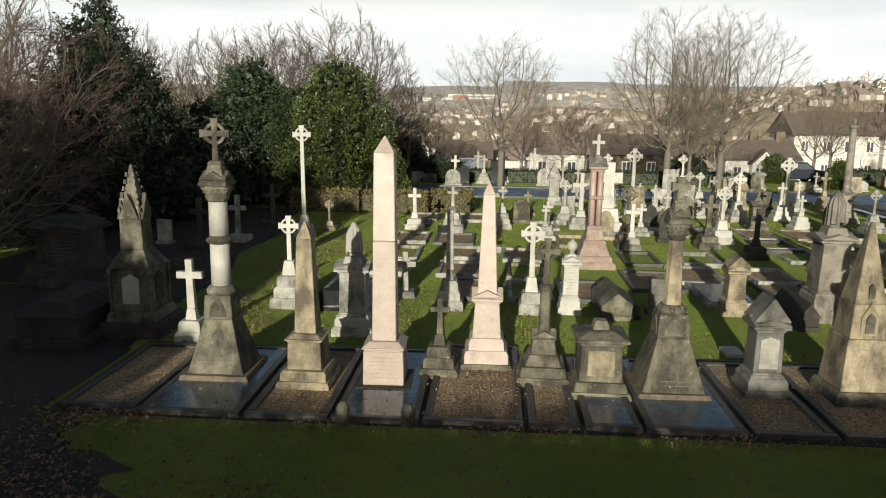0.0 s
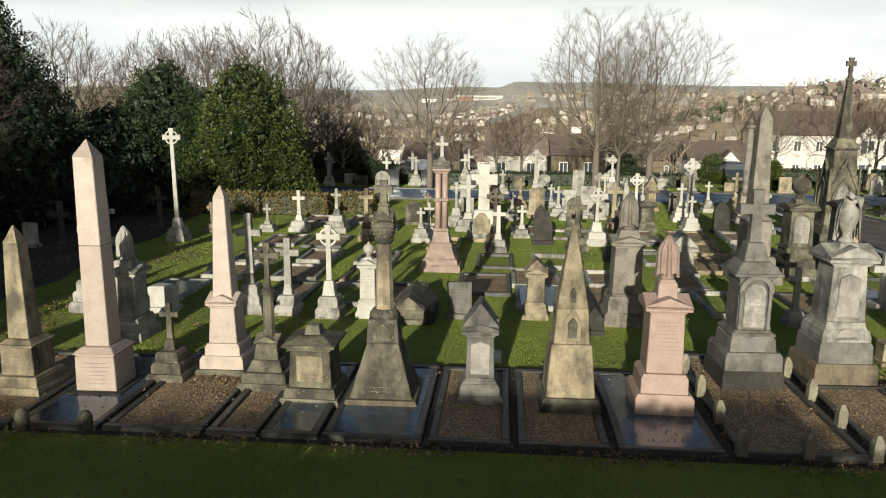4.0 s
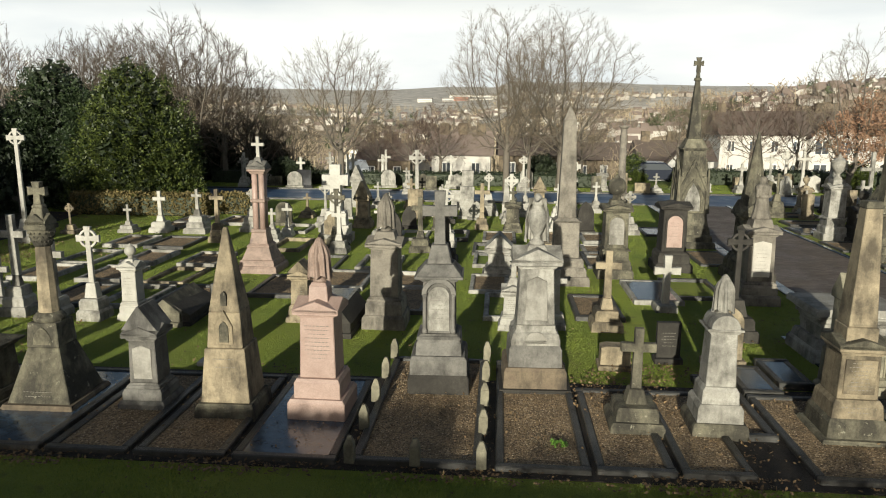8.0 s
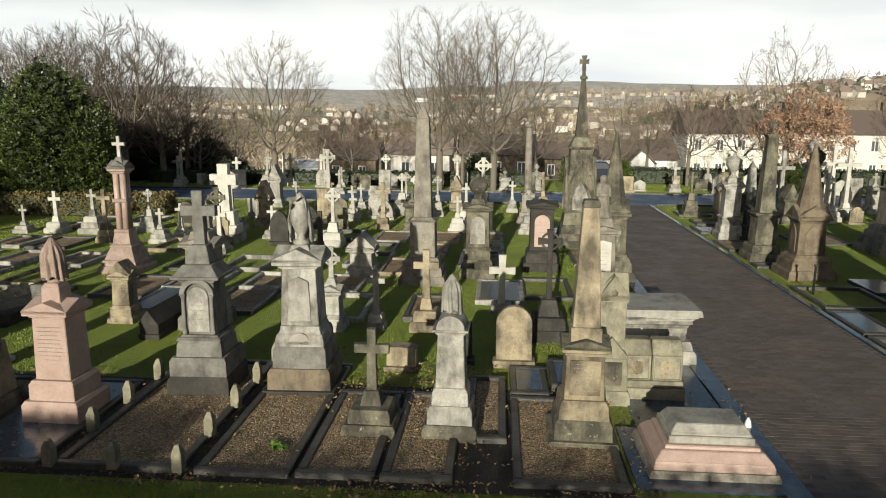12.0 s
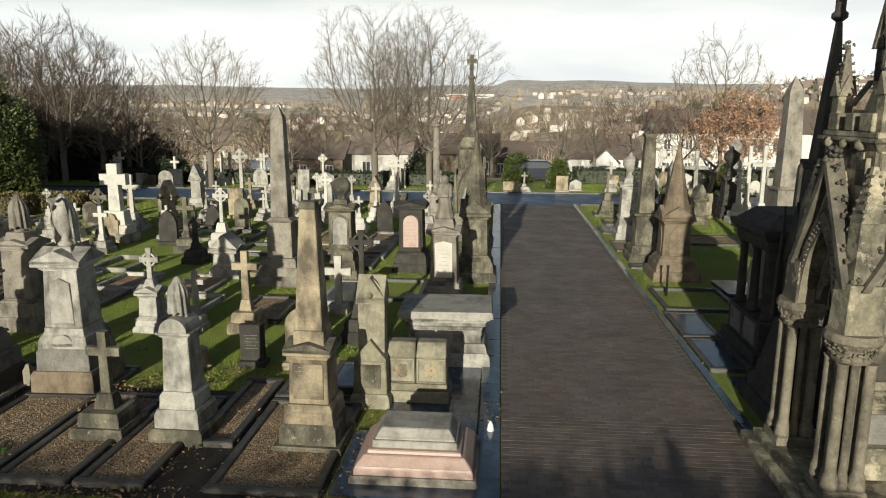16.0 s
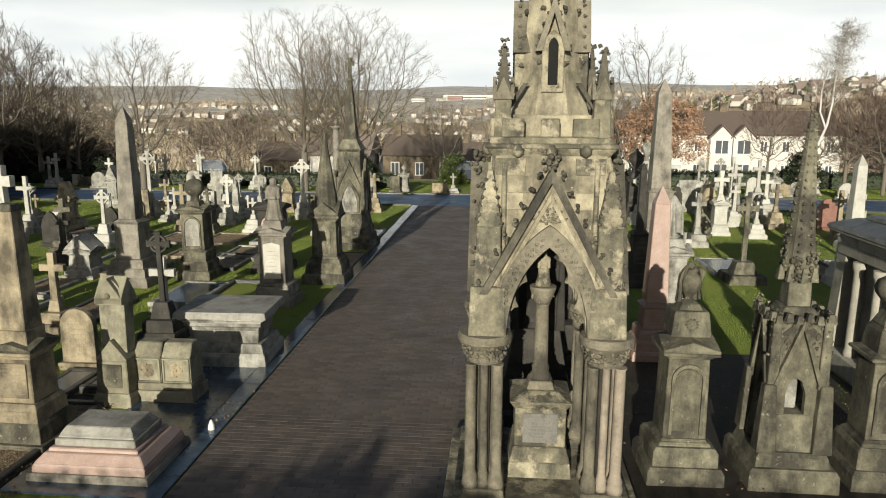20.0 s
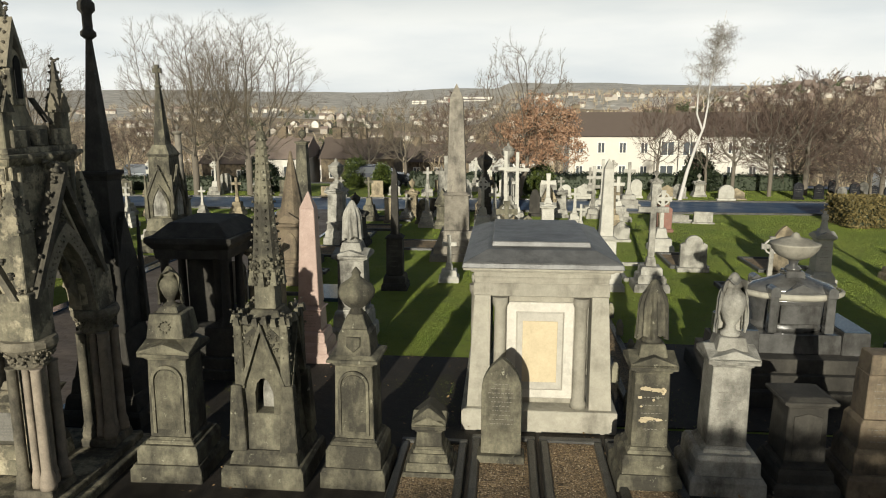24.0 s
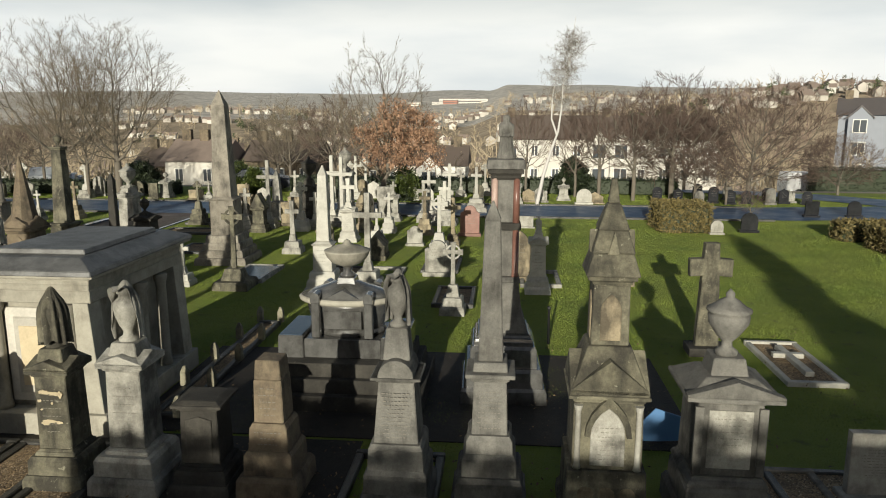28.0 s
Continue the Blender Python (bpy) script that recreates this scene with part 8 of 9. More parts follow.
frustums(e, brown, [("plinth", 0.84, 0.82, 0, 0.3), ("lower_block", 0.66, 0.64, 0.3, 0.62), ("middle_block", 0.54, 0.50, 0.62, 0.98), ("die", 0.40, 0.37, 0.98, 1.56), ("cap", 0.36, 0.32, 1.56, 1.82)])
script_lines(0.4, 0.68, 0.92, -0.275, 3, e)
script_lines(0.3, 1.05, 1.5, -0.205, 5, e)

e = thing("urn_memorial", 35.0, 11.0, "grey stone lettered pedestal with draped urn", "memorial", GRAVES, lean=0.2)
frustums(e, slate_grey, [("plinth", 0.90, 0.88, 0, 0.3), ("lower_step", 0.80, 0.78, 0.3, 0.6), ("upper_step", 0.70, 0.68, 0.6, 0.92), ("die", 0.56, 0.44, 0.92, 1.70), ("cornice", 0.46, 0.62, 1.70, 1.78)])
part("round_gable", prism([(-0.3, 0), (0.3, 0)] + arc(0, 0.0, 0.22, 0, 180, 10), 0.58, z=1.78), slate_grey, e)
frustums(e, slate_grey, [("urn_block", 0.34, 0.26, 1.96, 2.36)])
shroud(e, slate_grey, 2.36, 0.72, 0.17, parted=True)
script_lines(0.4, 0.98, 1.6, -0.275, 12, e)

e = thing("obelisk", 36.15, 11.0, "smooth grey granite obelisk on a lettered pedestal", "obelisk", GRAVES, lean=0.1)
frustums(e, slate_grey, [("plinth", 0.95, 0.94, 0, 0.26), ("lower_step", 0.84, 0.82, 0.26, 0.56), ("middle_step", 0.68, 0.66, 0.56, 0.84), ("upper_step", 0.58, 0.56, 0.84, 1.06), ("die", 0.44, 0.40, 1.06, 1.74), ("cornice", 0.42, 0.60, 1.74, 1.86), ("shaft_base", 0.42, 0.40, 1.86, 1.98), ("shaft", 0.30, 0.19, 1.98, 3.70), ("capstone", 0.19, 0.02, 3.70, 3.92)])
script_lines(0.34, 1.12, 1.65, -0.222, 8, e)

e = thing("gothic_memorial", 37.55, 10.98, "Gothic memorial with arched marble tablet and tiled pyramid roof", "memorial", GRAVES, lean=0.2)
frustums(e, moss, [("plinth", 1.06, 1.04, 0, 0.2), ("base", 0.96, 0.92, 0.2, 0.78), ("die", 0.82, 0.80, 0.78, 1.62), ("cornice", 0.80, 0.94, 1.62, 1.72), ("weathering", 0.92, 0.5, 1.72, 2.26), ("upper_stage", 0.44, 0.42, 2.26, 2.98), ("eave", 0.42, 0.56, 2.98, 3.10), ("lower_roof", 0.62, 0.46, 3.10, 3.36), ("middle_roof", 0.49, 0.33, 3.36, 3.62), ("upper_roof", 0.36, 0.15, 3.62, 3.92), ("finial", 0.13, 0.06, 3.92, 4.2)])
part("tablet", prism(pointed(0.40, 0.72), 0.03, cy=-0.415, z=0.84), grey, e, "grey pointed tablet")
script_lines(0.3, 0.9, 1.35, -0.436, 8, e)
part("arch_hood", prism([(-0.27, 0), (-0.21, 0)] + [(-(0.42 * math.cos(radians(q)) - 0.21), 0.42 * math.sin(radians(q))) for q in (15, 30, 45, 60)] + [(0.42 * math.cos(radians(q)) - 0.21, 0.42 * math.sin(radians(q))) for q in (45, 30, 15)] + [(0.21, 0), (0.27, 0)] + [(0.54 * math.cos(radians(q)) - 0.27, 0.54 * math.sin(radians(q))) for q in (15, 30, 45)] + [(0, 0.5)] + [(-(0.54 * math.cos(radians(q)) - 0.27), 0.54 * math.sin(radians(q))) for q in (45, 30, 15)], 0.09, cy=-0.43, z=1.22, edge=0), moss, e)
for sx in (-0.35, 0.35):
    part("colonnette", lathe([(0.05, 0.8), (0.035, 0.86), (0.035, 1.52), (0.055, 1.6)], 10, cx=sx, cy=-0.42), weathered, e, "pale marble colonnette")
four_gables(e, moss, 0.9, 1.72, 0.42, 0.06)
for a in (0, 90, 180, 270):
    part("upper_panel", turned(prism(pointed(0.24, 0.56), 0.03, cy=-0.215, z=2.32), a), sand, e)
    part("dormer", turned(prism([(-0.07, 0), (0.07, 0), (0, 0.26)], 0.2, cy=-0.16, z=3.35), a), moss, e)
b = bmesh.new()
for i in range(3):
    bmesh.ops.create_circle(b, cap_ends=True, segments=12, radius=0.10, matrix=Matrix.Translation((-0.24 + 0.24 * i, -0.487, 0.5)) @ Matrix.Rotation(radians(90), 4, "X"))
part("roundels", b, sand, e, "three carved roundels")

e = thing("urn_memorial", 38.95, 11.0, "broad grey granite pedestal with pediment and covered urn", "memorial", GRAVES, lean=0.1)
frustums(e, slate_grey, [("plinth", 1.10, 1.08, 0, 0.32), ("step", 0.96, 0.94, 0.32, 0.62), ("base_moulding", 0.92, 0.80, 0.62, 0.74), ("die", 0.78, 0.74, 0.74, 1.64), ("cornice", 0.76, 1.08, 1.64, 1.76)])
part("cap", block(1.04, 1.04, 1.76, 1.92, 0.56, 0.56), slate_grey, e)
part("pediment", prism([(-0.54, 0), (0.54, 0), (0.54, 0.03), (0, 0.2), (-0.54, 0.03)], 0.14, cy=-0.47, z=1.76), slate_grey, e)
for sx in (-0.36, 0.36):
    part("pilaster", block(0.10, 0.05, 0.76, 1.6, cx=sx, cy=-0.39, edge=0.006), slate_grey, e)
part("tablet", block(0.5, 0.02, 0.84, 1.56, cy=-0.386, edge=0.004), grey, e, "grey inscribed tablet")
script_lines(0.4, 1.1, 1.5, -0.4, 5, e)
frustums(e, slate_grey, [("urn_block", 0.44, 0.36, 1.9, 2.12)])
urn(e, slate_grey, 2.12, 0.80)

# ---- mausoleum ----
mz = thing("mausoleum", 29.1, 14.02, "pale stone mausoleum with battered corners and flat slab roof", "mausoleum", lean=0)
part("plinth", block(2.34, 3.3, 0, 0.36), mausoleum_stone, mz)
part("core", block(1.26, 2.66, 0.36, 2.1), mausoleum_stone, mz)
for sx in (-1, 1):
    for sy in (-1, 1):
        p = prism([(-0.17, 0), (0.17, 0), (0.12 - 0.06 * sx, 1.76), (-0.12 - 0.06 * sx, 1.76)], 0.34, cx=sx * 0.92, cy=sy * 1.40, z=0.36)
        part("battered_pier", p, mausoleum_stone, mz, "tapering corner pier")
for sy in (-1, 1):
    for sx in (-0.6, 0.6):
        part("column", lathe([(0.12, 0.36), (0.12, 0.44), (0.10, 0.48), (0.088, 1.9), (0.12, 1.98), (0.12, 2.08)], 16, cx=sx, cy=sy * 1.45), mausoleum_stone, mz)
for sx in (-1, 1):
    for k in range(3):
        part("column", lathe([(0.12, 0.36), (0.12, 0.44), (0.10, 0.48), (0.088, 1.9), (0.12, 1.98), (0.12, 2.08)], 16, cx=sx * 0.98, cy=-0.7 + 0.7 * k), mausoleum_stone, mz)
pf = part("panel_frame", block(1.02, 0.06, 0.46, 1.98, cy=-1.355), panel_pale, mz, "pale moulded panel frame")
part("inner_frame", prism([(-0.36, 0), (0.36, 0), (0.36, 1.24), (-0.36, 1.24)], 0.05, cy=-1.40, z=0.6, edge=0.03), panel_pale, pf)
part("centre_panel", block(0.52, 0.03, 0.74, 1.70, cy=-1.428, edge=0.004), panel_buff, pf, "smooth buff centre panel")
for name, w, d, w1, d1, z0, z1, mt in (("architrave", 2.0, 3.06, 2.0, 3.06, 2.1, 2.30, mausoleum_stone), ("frieze", 1.96, 3.02, 2.0, 3.06, 2.30, 2.46, mausoleum_stone), ("cornice", 2.02, 3.08, 2.30, 3.42, 2.46, 2.56, mausoleum_stone), ("roof_slab", 2.34, 3.46, 2.3, 3.42, 2.56, 2.64, slab_dry), ("roof_slope", 2.28, 3.4, 1.6, 2.5, 2.64, 2.78, slab_dry), ("roof_top", 1.5, 2.3, 1.46, 2.26, 2.78, 2.86, slab_dry)):
    part(name, stage(name, w, w1, z0, z1, d - w), mt, mz)

# ---- sarcophagus and angel column ----
e = thing("sarcophagus", 33.54, 14.75, "grey granite oval sarcophagus with posts and urn bowl", "tomb", lean=0)
# steps in the dark stone, the front row's shade put into their colour
for name, w, d, z0, z1, mt in (("base", 2.90, 2.3, 0, 0.28, dark), ("lower_step", 2.62, 2.0, 0.28, 0.52, dark), ("upper_step", 2.36, 1.75, 0.52, 0.76, dark)):
    part(name, block(w, d, z0, z1, w - 0.03, d - 0.03), mt, e)
part("plinth", block(1.36, 1.16, 0.76, 1.10, 1.34, 1.14), wet_granite, e)
for sx in (-1, 1):
    part("end_block", block(0.46, 1.24, 0.76, 1.16, 0.44, 1.22, cx=sx * 0.90), wet_granite, e)
    # thin bluish cap paints the sky mirrored in the wet top
    part("plinth_cap", block(0.40, 1.16, 1.16, 1.175, cx=sx * 0.90, edge=0), slab_wet, e, "wet top of end block")
part("body", lathe([(0.66, 1.10), (0.68, 1.16), (0.64, 1.20), (0.66, 1.24), (0.74, 1.62), (0.78, 1.66)], 40, squash=0.66), wet_granite, e, "oval tapering body")
part("front_panel", block(0.66, 0.03, 1.26, 1.58, cy=-0.49, edge=0.008), wet_granite, e)
part("lid_rim", lathe([(0.80, 1.66), (0.87, 1.70), (0.88, 1.75), (0.84, 1.78)], 40, squash=0.66), mausoleum_stone, e, "pale moulded lid rim")
part("lid", lathe([(0.83, 1.78), (0.60, 1.88), (0.30, 1.98), (0.2, 2.02)], 40, squash=0.66), wet_granite, e)
for sx in (-1, 1):
    for sy in (-1, 1):
        post = part("corner_post", block(0.15, 0.14, 1.12, 1.74, 0.14, 0.13, cx=sx * 0.46, cy=sy * 0.50), wet_granite, e)
        part("scroll_cap", prism([(-0.08, 0), (0.08, 0)] + arc(0, 0.1, 0.08, 0, 180, 8), 0.26, cx=sx * 0.46, cy=sy * 0.46, z=1.74), wet_granite, post)
part("lid_gable", prism([(-0.30, 0), (0.30, 0), (0, 0.15)], 1.0, z=1.80), wet_granite, e)
part("bowl_block", block(0.36, 0.36, 1.9, 2.10, 0.3, 0.3), wet_granite, e)
part("bowl_stem", lathe([(0.14, 2.10), (0.14, 2.14), (0.07, 2.2), (0.09, 2.28)], 16), wet_granite, e)
part("bowl", lathe([(0.1, 2.28), (0.28, 2.36), (0.37, 2.47), (0.40, 2.55), (0.41, 2.57), (0.36, 2.58), (0.24, 2.64), (0.08, 2.68), (0.05, 2.74), (0.01, 2.76)], 24), mausoleum_stone, e, "pale covered urn bowl")

e = thing("angel_column", 36.3, 14.9, "clustered pink granite column with robed statue on top", "memorial", lean=0.1)
frustums(e, wet_granite, [("plinth", 1.5, 1.48, 0, 0.3), ("lower_step", 1.36, 1.34, 0.3, 0.62), ("upper_step", 1.16, 1.14, 0.62, 1.0), ("foot_moulding", 1.02, 0.88, 1.0, 1.2)])
part("flared_foot", moulded([(0.84, 1.2), (0.78, 1.32), (0.66, 1.5), (0.58, 1.7), (0.53, 1.9), (0.51, 2.06)]), slate_grey, e, "concave flared foot")
for a in range(4):
    ox, oy = 0.185 * (-1 if a in (0, 3) else 1), 0.185 * (-1 if a < 2 else 1)
    part("shaft", lathe([(0.075, 2.12), (0.06, 2.2), (0.056, 2.98)], 12, cx=ox, cy=oy), red if a % 2 else pink, e, "polished granite corner shaft")
    part("upper_shaft", lathe([(0.06, 3.1), (0.054, 3.86)], 12, cx=ox, cy=oy), red if a % 2 else pink, e, "polished granite corner shaft")
frustums(e, slate_grey, [("shaft_base", 0.56, 0.52, 2.06, 2.16), ("core", 0.36, 0.34, 2.12, 2.98), ("upper_core", 0.35, 0.33, 3.1, 3.9), ("shaft_band", 0.54, 0.54, 2.98, 3.1, dark), ("capital", 0.46, 0.60, 3.84, 4.02, dark), ("abacus", 0.66, 0.62, 4.02, 4.18)])
statue(e, slate_grey, 4.18, 0.74)

rough_cross = thing("cross_memorial", 40.55, 17.3, "massive rough-hewn dark stone cross on a low plinth", "memorial", GRAVES, lean=0.5)
part("plinth", block(0.78, 0.6, 0, 0.18), dark, rough_cross)
part("cross", prism([(-0.24, 0), (0.24, 0), (0.17, 1.50), (0.42, 1.48), (0.43, 1.84), (0.16, 1.86), (0.14, 2.18), (-0.14, 2.18), (-0.16, 1.86), (-0.43, 1.84), (-0.42, 1.48), (-0.17, 1.50)], 0.24, z=0.18, edge=0.02), moss, rough_cross)
headstone(41.15, 11.5, 0.98, 0.98, weathered, "square", text=10, lean=0.3)

# ---- kerbed plots ----
PLOTS = []


def kerb_plot(x0, x1, y0, y1, fill="gravel", h=0.085, stone_mat=None, label="", posts=False, kw=0.13):
    words = {"gravel": "filled with brown gravel", "slab": "covered by wet dark slabs", "leaves": "strewn with fallen leaves", "grass": "grown over with grass"}
    e = thing("kerbed_grave", (x0 + x1) / 2, (y0 + y1) / 2, label or f"stone-kerbed grave plot {words[fill]}", "grave", "kerbed graves", lean=0)
    w, d = x1 - x0, y1 - y0
    h, low = h + 0.004 * (len(PLOTS) % 4), 0.04 + 0.004 * (len(PLOTS) % 5)
    PLOTS.append((x0, x1, y0, y1))
    km = stone_mat or kerb_stone
    for sx in (-1, 1):
        part("side_kerb", block(kw, d - 2 * kw, -0.02, h, kw * 0.85, d - 2 * kw, cx=sx * (w - kw) / 2, edge=0.015), km, e)
    for sy in (-1, 1):
        part("end_kerb", block(w, kw - 0.004, -0.02, h + 0.006, w, kw * 0.85, cy=sy * (d - kw) / 2, edge=0.015), km, e)
    if fill != "grass":
        mt = {"gravel": gravel, "slab": slab_wet, "leaves": gravel}[fill]
        part("bed" if fill != "slab" else "cover_slab", block(w - 1.6 * kw, d - 1.6 * kw, -0.02, low if fill != "slab" else h - 0.015, edge=0.01), mt, e)
    if fill in ("gravel", "leaves") and y0 < 13:
        g = np.random.default_rng(len(PLOTS))
        n = int(w * d * 420)
        c = np.stack([g.uniform(-0.5, 0.5, n) * (w - 2.2 * kw), g.uniform(-0.5, 0.5, n) * (d - 2.2 * kw), np.full(n, low - 0.004)], 1)
        sz = g.uniform(0.008, 0.02, (n, 1))
        a = g.uniform(0, math.tau, (n, 1))
        ring = [c + np.concatenate([np.cos(a + k * 1.5708) * sz, np.sin(a + k * 1.5708) * sz * 0.75, np.zeros((n, 1))], 1) for k in range(4)]
        v = np.stack(ring + [c + np.concatenate([sz * 0.2, sz * 0.1, sz * 0.95], 1)], 1).reshape(-1, 3)
        o = np.arange(n)[:, None] * 5
        f = np.concatenate([o + np.array([[k, (k + 1) % 4, 4]]) for k in range(4)])
        part("gravel_fill", mesh_np("gravel_fill", v, f, pebble), pebble, e, "loose brown and pale gravel")["kind"] = "stuff"
    if posts:
        nx = 3 if w > 1.2 else 2
        spots = [(-w / 2 + w * i / (nx - 1), -d / 2) for i in range(nx)] + [(sx * w / 2, -d / 2 + d * k / 4) for sx in (-1, 1) for k in (1, 2, 3, 4)]
        for px, py in spots:
            q = block(0.135, 0.135, h - 0.03, h + 0.23, 0.13, 0.13, cx=px, cy=py, edge=0.006)
            block(0.125, 0.125, h + 0.23, h + 0.33, 0.05, 0.05, cx=px, cy=py, edge=0.004, bm=q)
            part("kerb_post", q, olive, e, "squat stone kerb post")
    return e


kerb_plot(-6.1, -4.9, 9.45, 12.3, "gravel")
kerb_plot(-4.85, -3.3, 9.35, 12.3, "slab")
kerb_plot(-3.22, -1.98, 9.35, 12.4, "gravel")
kerb_plot(-1.92, -0.66, 9.35, 12.4, "slab", posts=False)
for px in (-1.75, -0.8):
    e = thing("kerb_post", px, 9.36, "squat round-topped stone post at the grave edge", "post", "grave posts", lean=1)
    part("post", lathe([(0.10, 0), (0.10, 0.22), (0.085, 0.28), (0.05, 0.32), (0.01, 0.335)], 10), moss, e)
kerb_plot(-0.6, 0.86, 9.4, 12.8, "leaves")
kerb_plot(0.92, 1.66, 9.4, 12.3, "gravel")
kerb_plot(1.72, 2.52, 9.4, 12.3, "slab")
kerb_plot(2.58, 3.98, 9.4, 12.3, "slab")
kerb_plot(4.06, 5.2, 9.4, 12.3, "gravel")
kerb_plot(5.3, 6.55, 9.4, 12.3, "gravel")
kerb_plot(6.65, 8.05, 9.4, 12.3, "slab")
kerb_plot(8.24, 9.95, 9.42, 13.4, "gravel", posts=True)
kerb_plot(10.12, 11.36, 9.42, 13.4, "gravel")
kerb_plot(11.42, 12.44, 9.45, 12.2, "gravel")
kerb_plot(12.5, 13.42, 9.45, 12.2, "gravel")
kerb_plot(13.48, 14.1, 10.6, 13.0, "leaves")
kerb_plot(14.16, 15.60, 9.45, 12.2, "gravel")
kerb_plot(14.16, 14.8, 12.26, 13.5, "slab", h=0.1)
kerb_plot(14.85, 15.45, 12.62, 13.9, "slab", h=0.11)
kerb_plot(27.1, 28.06, 9.4, 11.9, "gravel")
kerb_plot(28.12, 29.04, 9.4, 12.1, "gravel")
kerb_plot(29.1, 30.0, 9.4, 12.1, "leaves")
kerb_plot(30.05, 30.9, 9.4, 12.1, "leaves")
kerb_plot(34.2, 35.5, 9.4, 12.2, "grass")
kerb_plot(39.9, 42.2, 10.0, 12.2, "gravel")
kerb_plot(39.66, 40.62, 9.7, 12.2, "gravel", stone_mat=warm_grey, label="kerbed gravel grave with fallen leaves beside the urn memorial")
kerb_plot(41.55, 42.65, 15.5, 18.0, "gravel", stone_mat=marble, label="white marble kerbed grave with a cross laid inside")
e = thing("grave_cross", 42.1, 16.7, "white marble cross laid flat inside a kerbed grave", "memorial", lean=0)
laid = prism(cross_shape(1.6, 0.6, 0.14, 1.1), 0.1)
bmesh.ops.rotate(laid, verts=laid.verts[:], cent=(0, 0, 0), matrix=Matrix.Rotation(radians(-90), 3, "X"))
bmesh.ops.translate(laid, verts=laid.verts[:], vec=(0, -0.8, 0.11))
part("cross", laid, marble, e)
kerb_plot(30.55, 31.05, 13.1, 18.5, "leaves", posts=True)
for i, (x, y, w, d) in enumerate(((-0.2, 17.2, 1.1, 2.0), (1.3, 17.2, 1.1, 2.0), (2.6, 17.3, 1.2, 2.0), (6.0, 17.4, 1.2, 2.2), (7.8, 17.6, 1.3, 2.4), (10.4, 17.2, 1.2, 2.2), (12.4, 17.3, 1.1, 2.0), (14.0, 18.9, 1.2, 2.2), (4.6, 18.6, 1.4, 2.2), (10.0, 22.6, 1.3, 2.2), (13.4, 22.8, 1.3, 2.2), (-3.2, 17.0, 1.2, 2.2), (31.3, 23.6, 1.2, 2.3), (32.6, 23.6, 1.2, 2.3), (34.3, 25.4, 1.2, 2.2), (28.6, 23.6, 1.2, 2.2), (36.8, 25.0, 1.1, 2.0), (37.4, 23.7, 1.2, 2.0), (35.0, 21.3, 1.1, 2.0), (36.3, 35.0, 1.1, 1.8), (-2.6, 27.8, 1.0, 1.8), (2.4, 27.5, 1.0, 1.8), (5.9, 27.4, 1.0, 1.8), (19.6, 0, 0, 0))):
    if w:
        kerb_plot(x - w / 2, x + w / 2, y - d / 2, y + d / 2, ("gravel", "grass", "leaves", "slab")[i % 4], 0.1, grey if i % 2 else kerb_stone)
stones = [(ob.location.x, ob.location.y) for ob in scene.collection.objects if ob.parent is None and ob.type == "EMPTY" and ob.location.y < 36]
g = random.Random(88)
made = 0
for y in (19.4, 21.6, 24.2, 26.6, 29.2):
    x = -2.5
    while x < 15.2 and made < 44:
        w, d = g.uniform(1.0, 1.4), g.uniform(1.7, 2.1)
        if all(abs(x - sx) > w / 2 + 0.35 or abs(y - sy) > d / 2 + 0.35 for sx, sy in stones):
            kerb_plot(x - w / 2, x + w / 2, y - d / 2, y + d / 2, g.choice(("gravel", "leaves", "grass", "gravel")), g.uniform(0.08, 0.13), g.choice((grey, grey, kerb_stone, sand)))
            made += 1
            x += w
        x += g.uniform(0.3, 0.9)
for x0, x1, y0, y1, fill in ((21.5, 22.35, 14.2, 16.0, "slab"), (21.5, 22.3, 16.1, 17.9, "slab"), (21.6, 23.4, 18.1, 20.2, "grass"), (21.6, 23.2, 22.6, 23.2, "slab"), (21.6, 23.0, 25.2, 27.0, "gravel"), (21.6, 23.4, 28.6, 30.2, "slab"), (24.4, 26.2, 26.6, 28.4, "gravel"), (16.2, 17.4, 22.4, 24.6, "gravel"), (15.6, 17.4, 27.6, 29.4, "slab")):
    kerb_plot(x0, x1, y0, y1, fill, 0.07)
# broad flower beds edged with stone beside the path's far end
kerb_plot(21.9, 24.4, 33.2, 34.4, "leaves")
kerb_plot(22.0, 24.2, 30.6, 31.9, "leaves")

# leaf-strewn bare earth under the overhanging trees of the corner
g = random.Random(55)
rim = [(-6.2 + 4.6 * k / 44 + g.uniform(-0.16, 0.16) + 0.3 * math.sin(k * 0.5), 9.35 - 4.0 * k / 44 + g.uniform(-0.1, 0.1), 0.012) for k in range(45)]
setting("litter_bed", [(-14, 5.3, 0.012), (-14, 16.5, 0.012), (-9.2, 16.5, 0.012), (-6.3, 12.0, 0.012)] + rim, [list(range(49))[::-1]], wet_earth, "dark leaf-strewn ground under the corner trees", "ground")

# leaf litter farther back; its dark colour also paints the trees' shade
setting("litter_bed", [(-14, 16.6, 0.012), (-14, 31, 0.012), (-8.2, 31, 0.012), (-7.9, 28, 0.012), (-7.2, 24.5, 0.012), (-7.5, 21, 0.012), (-6.7, 18, 0.012), (-6.9, 15.5, 0.012), (-6.4, 12.1, 0.012), (-9.2, 16.6, 0.012)], [list(range(10))[::-1]], wet_earth, "dark leaf-strewn ground under the corner trees", "ground")

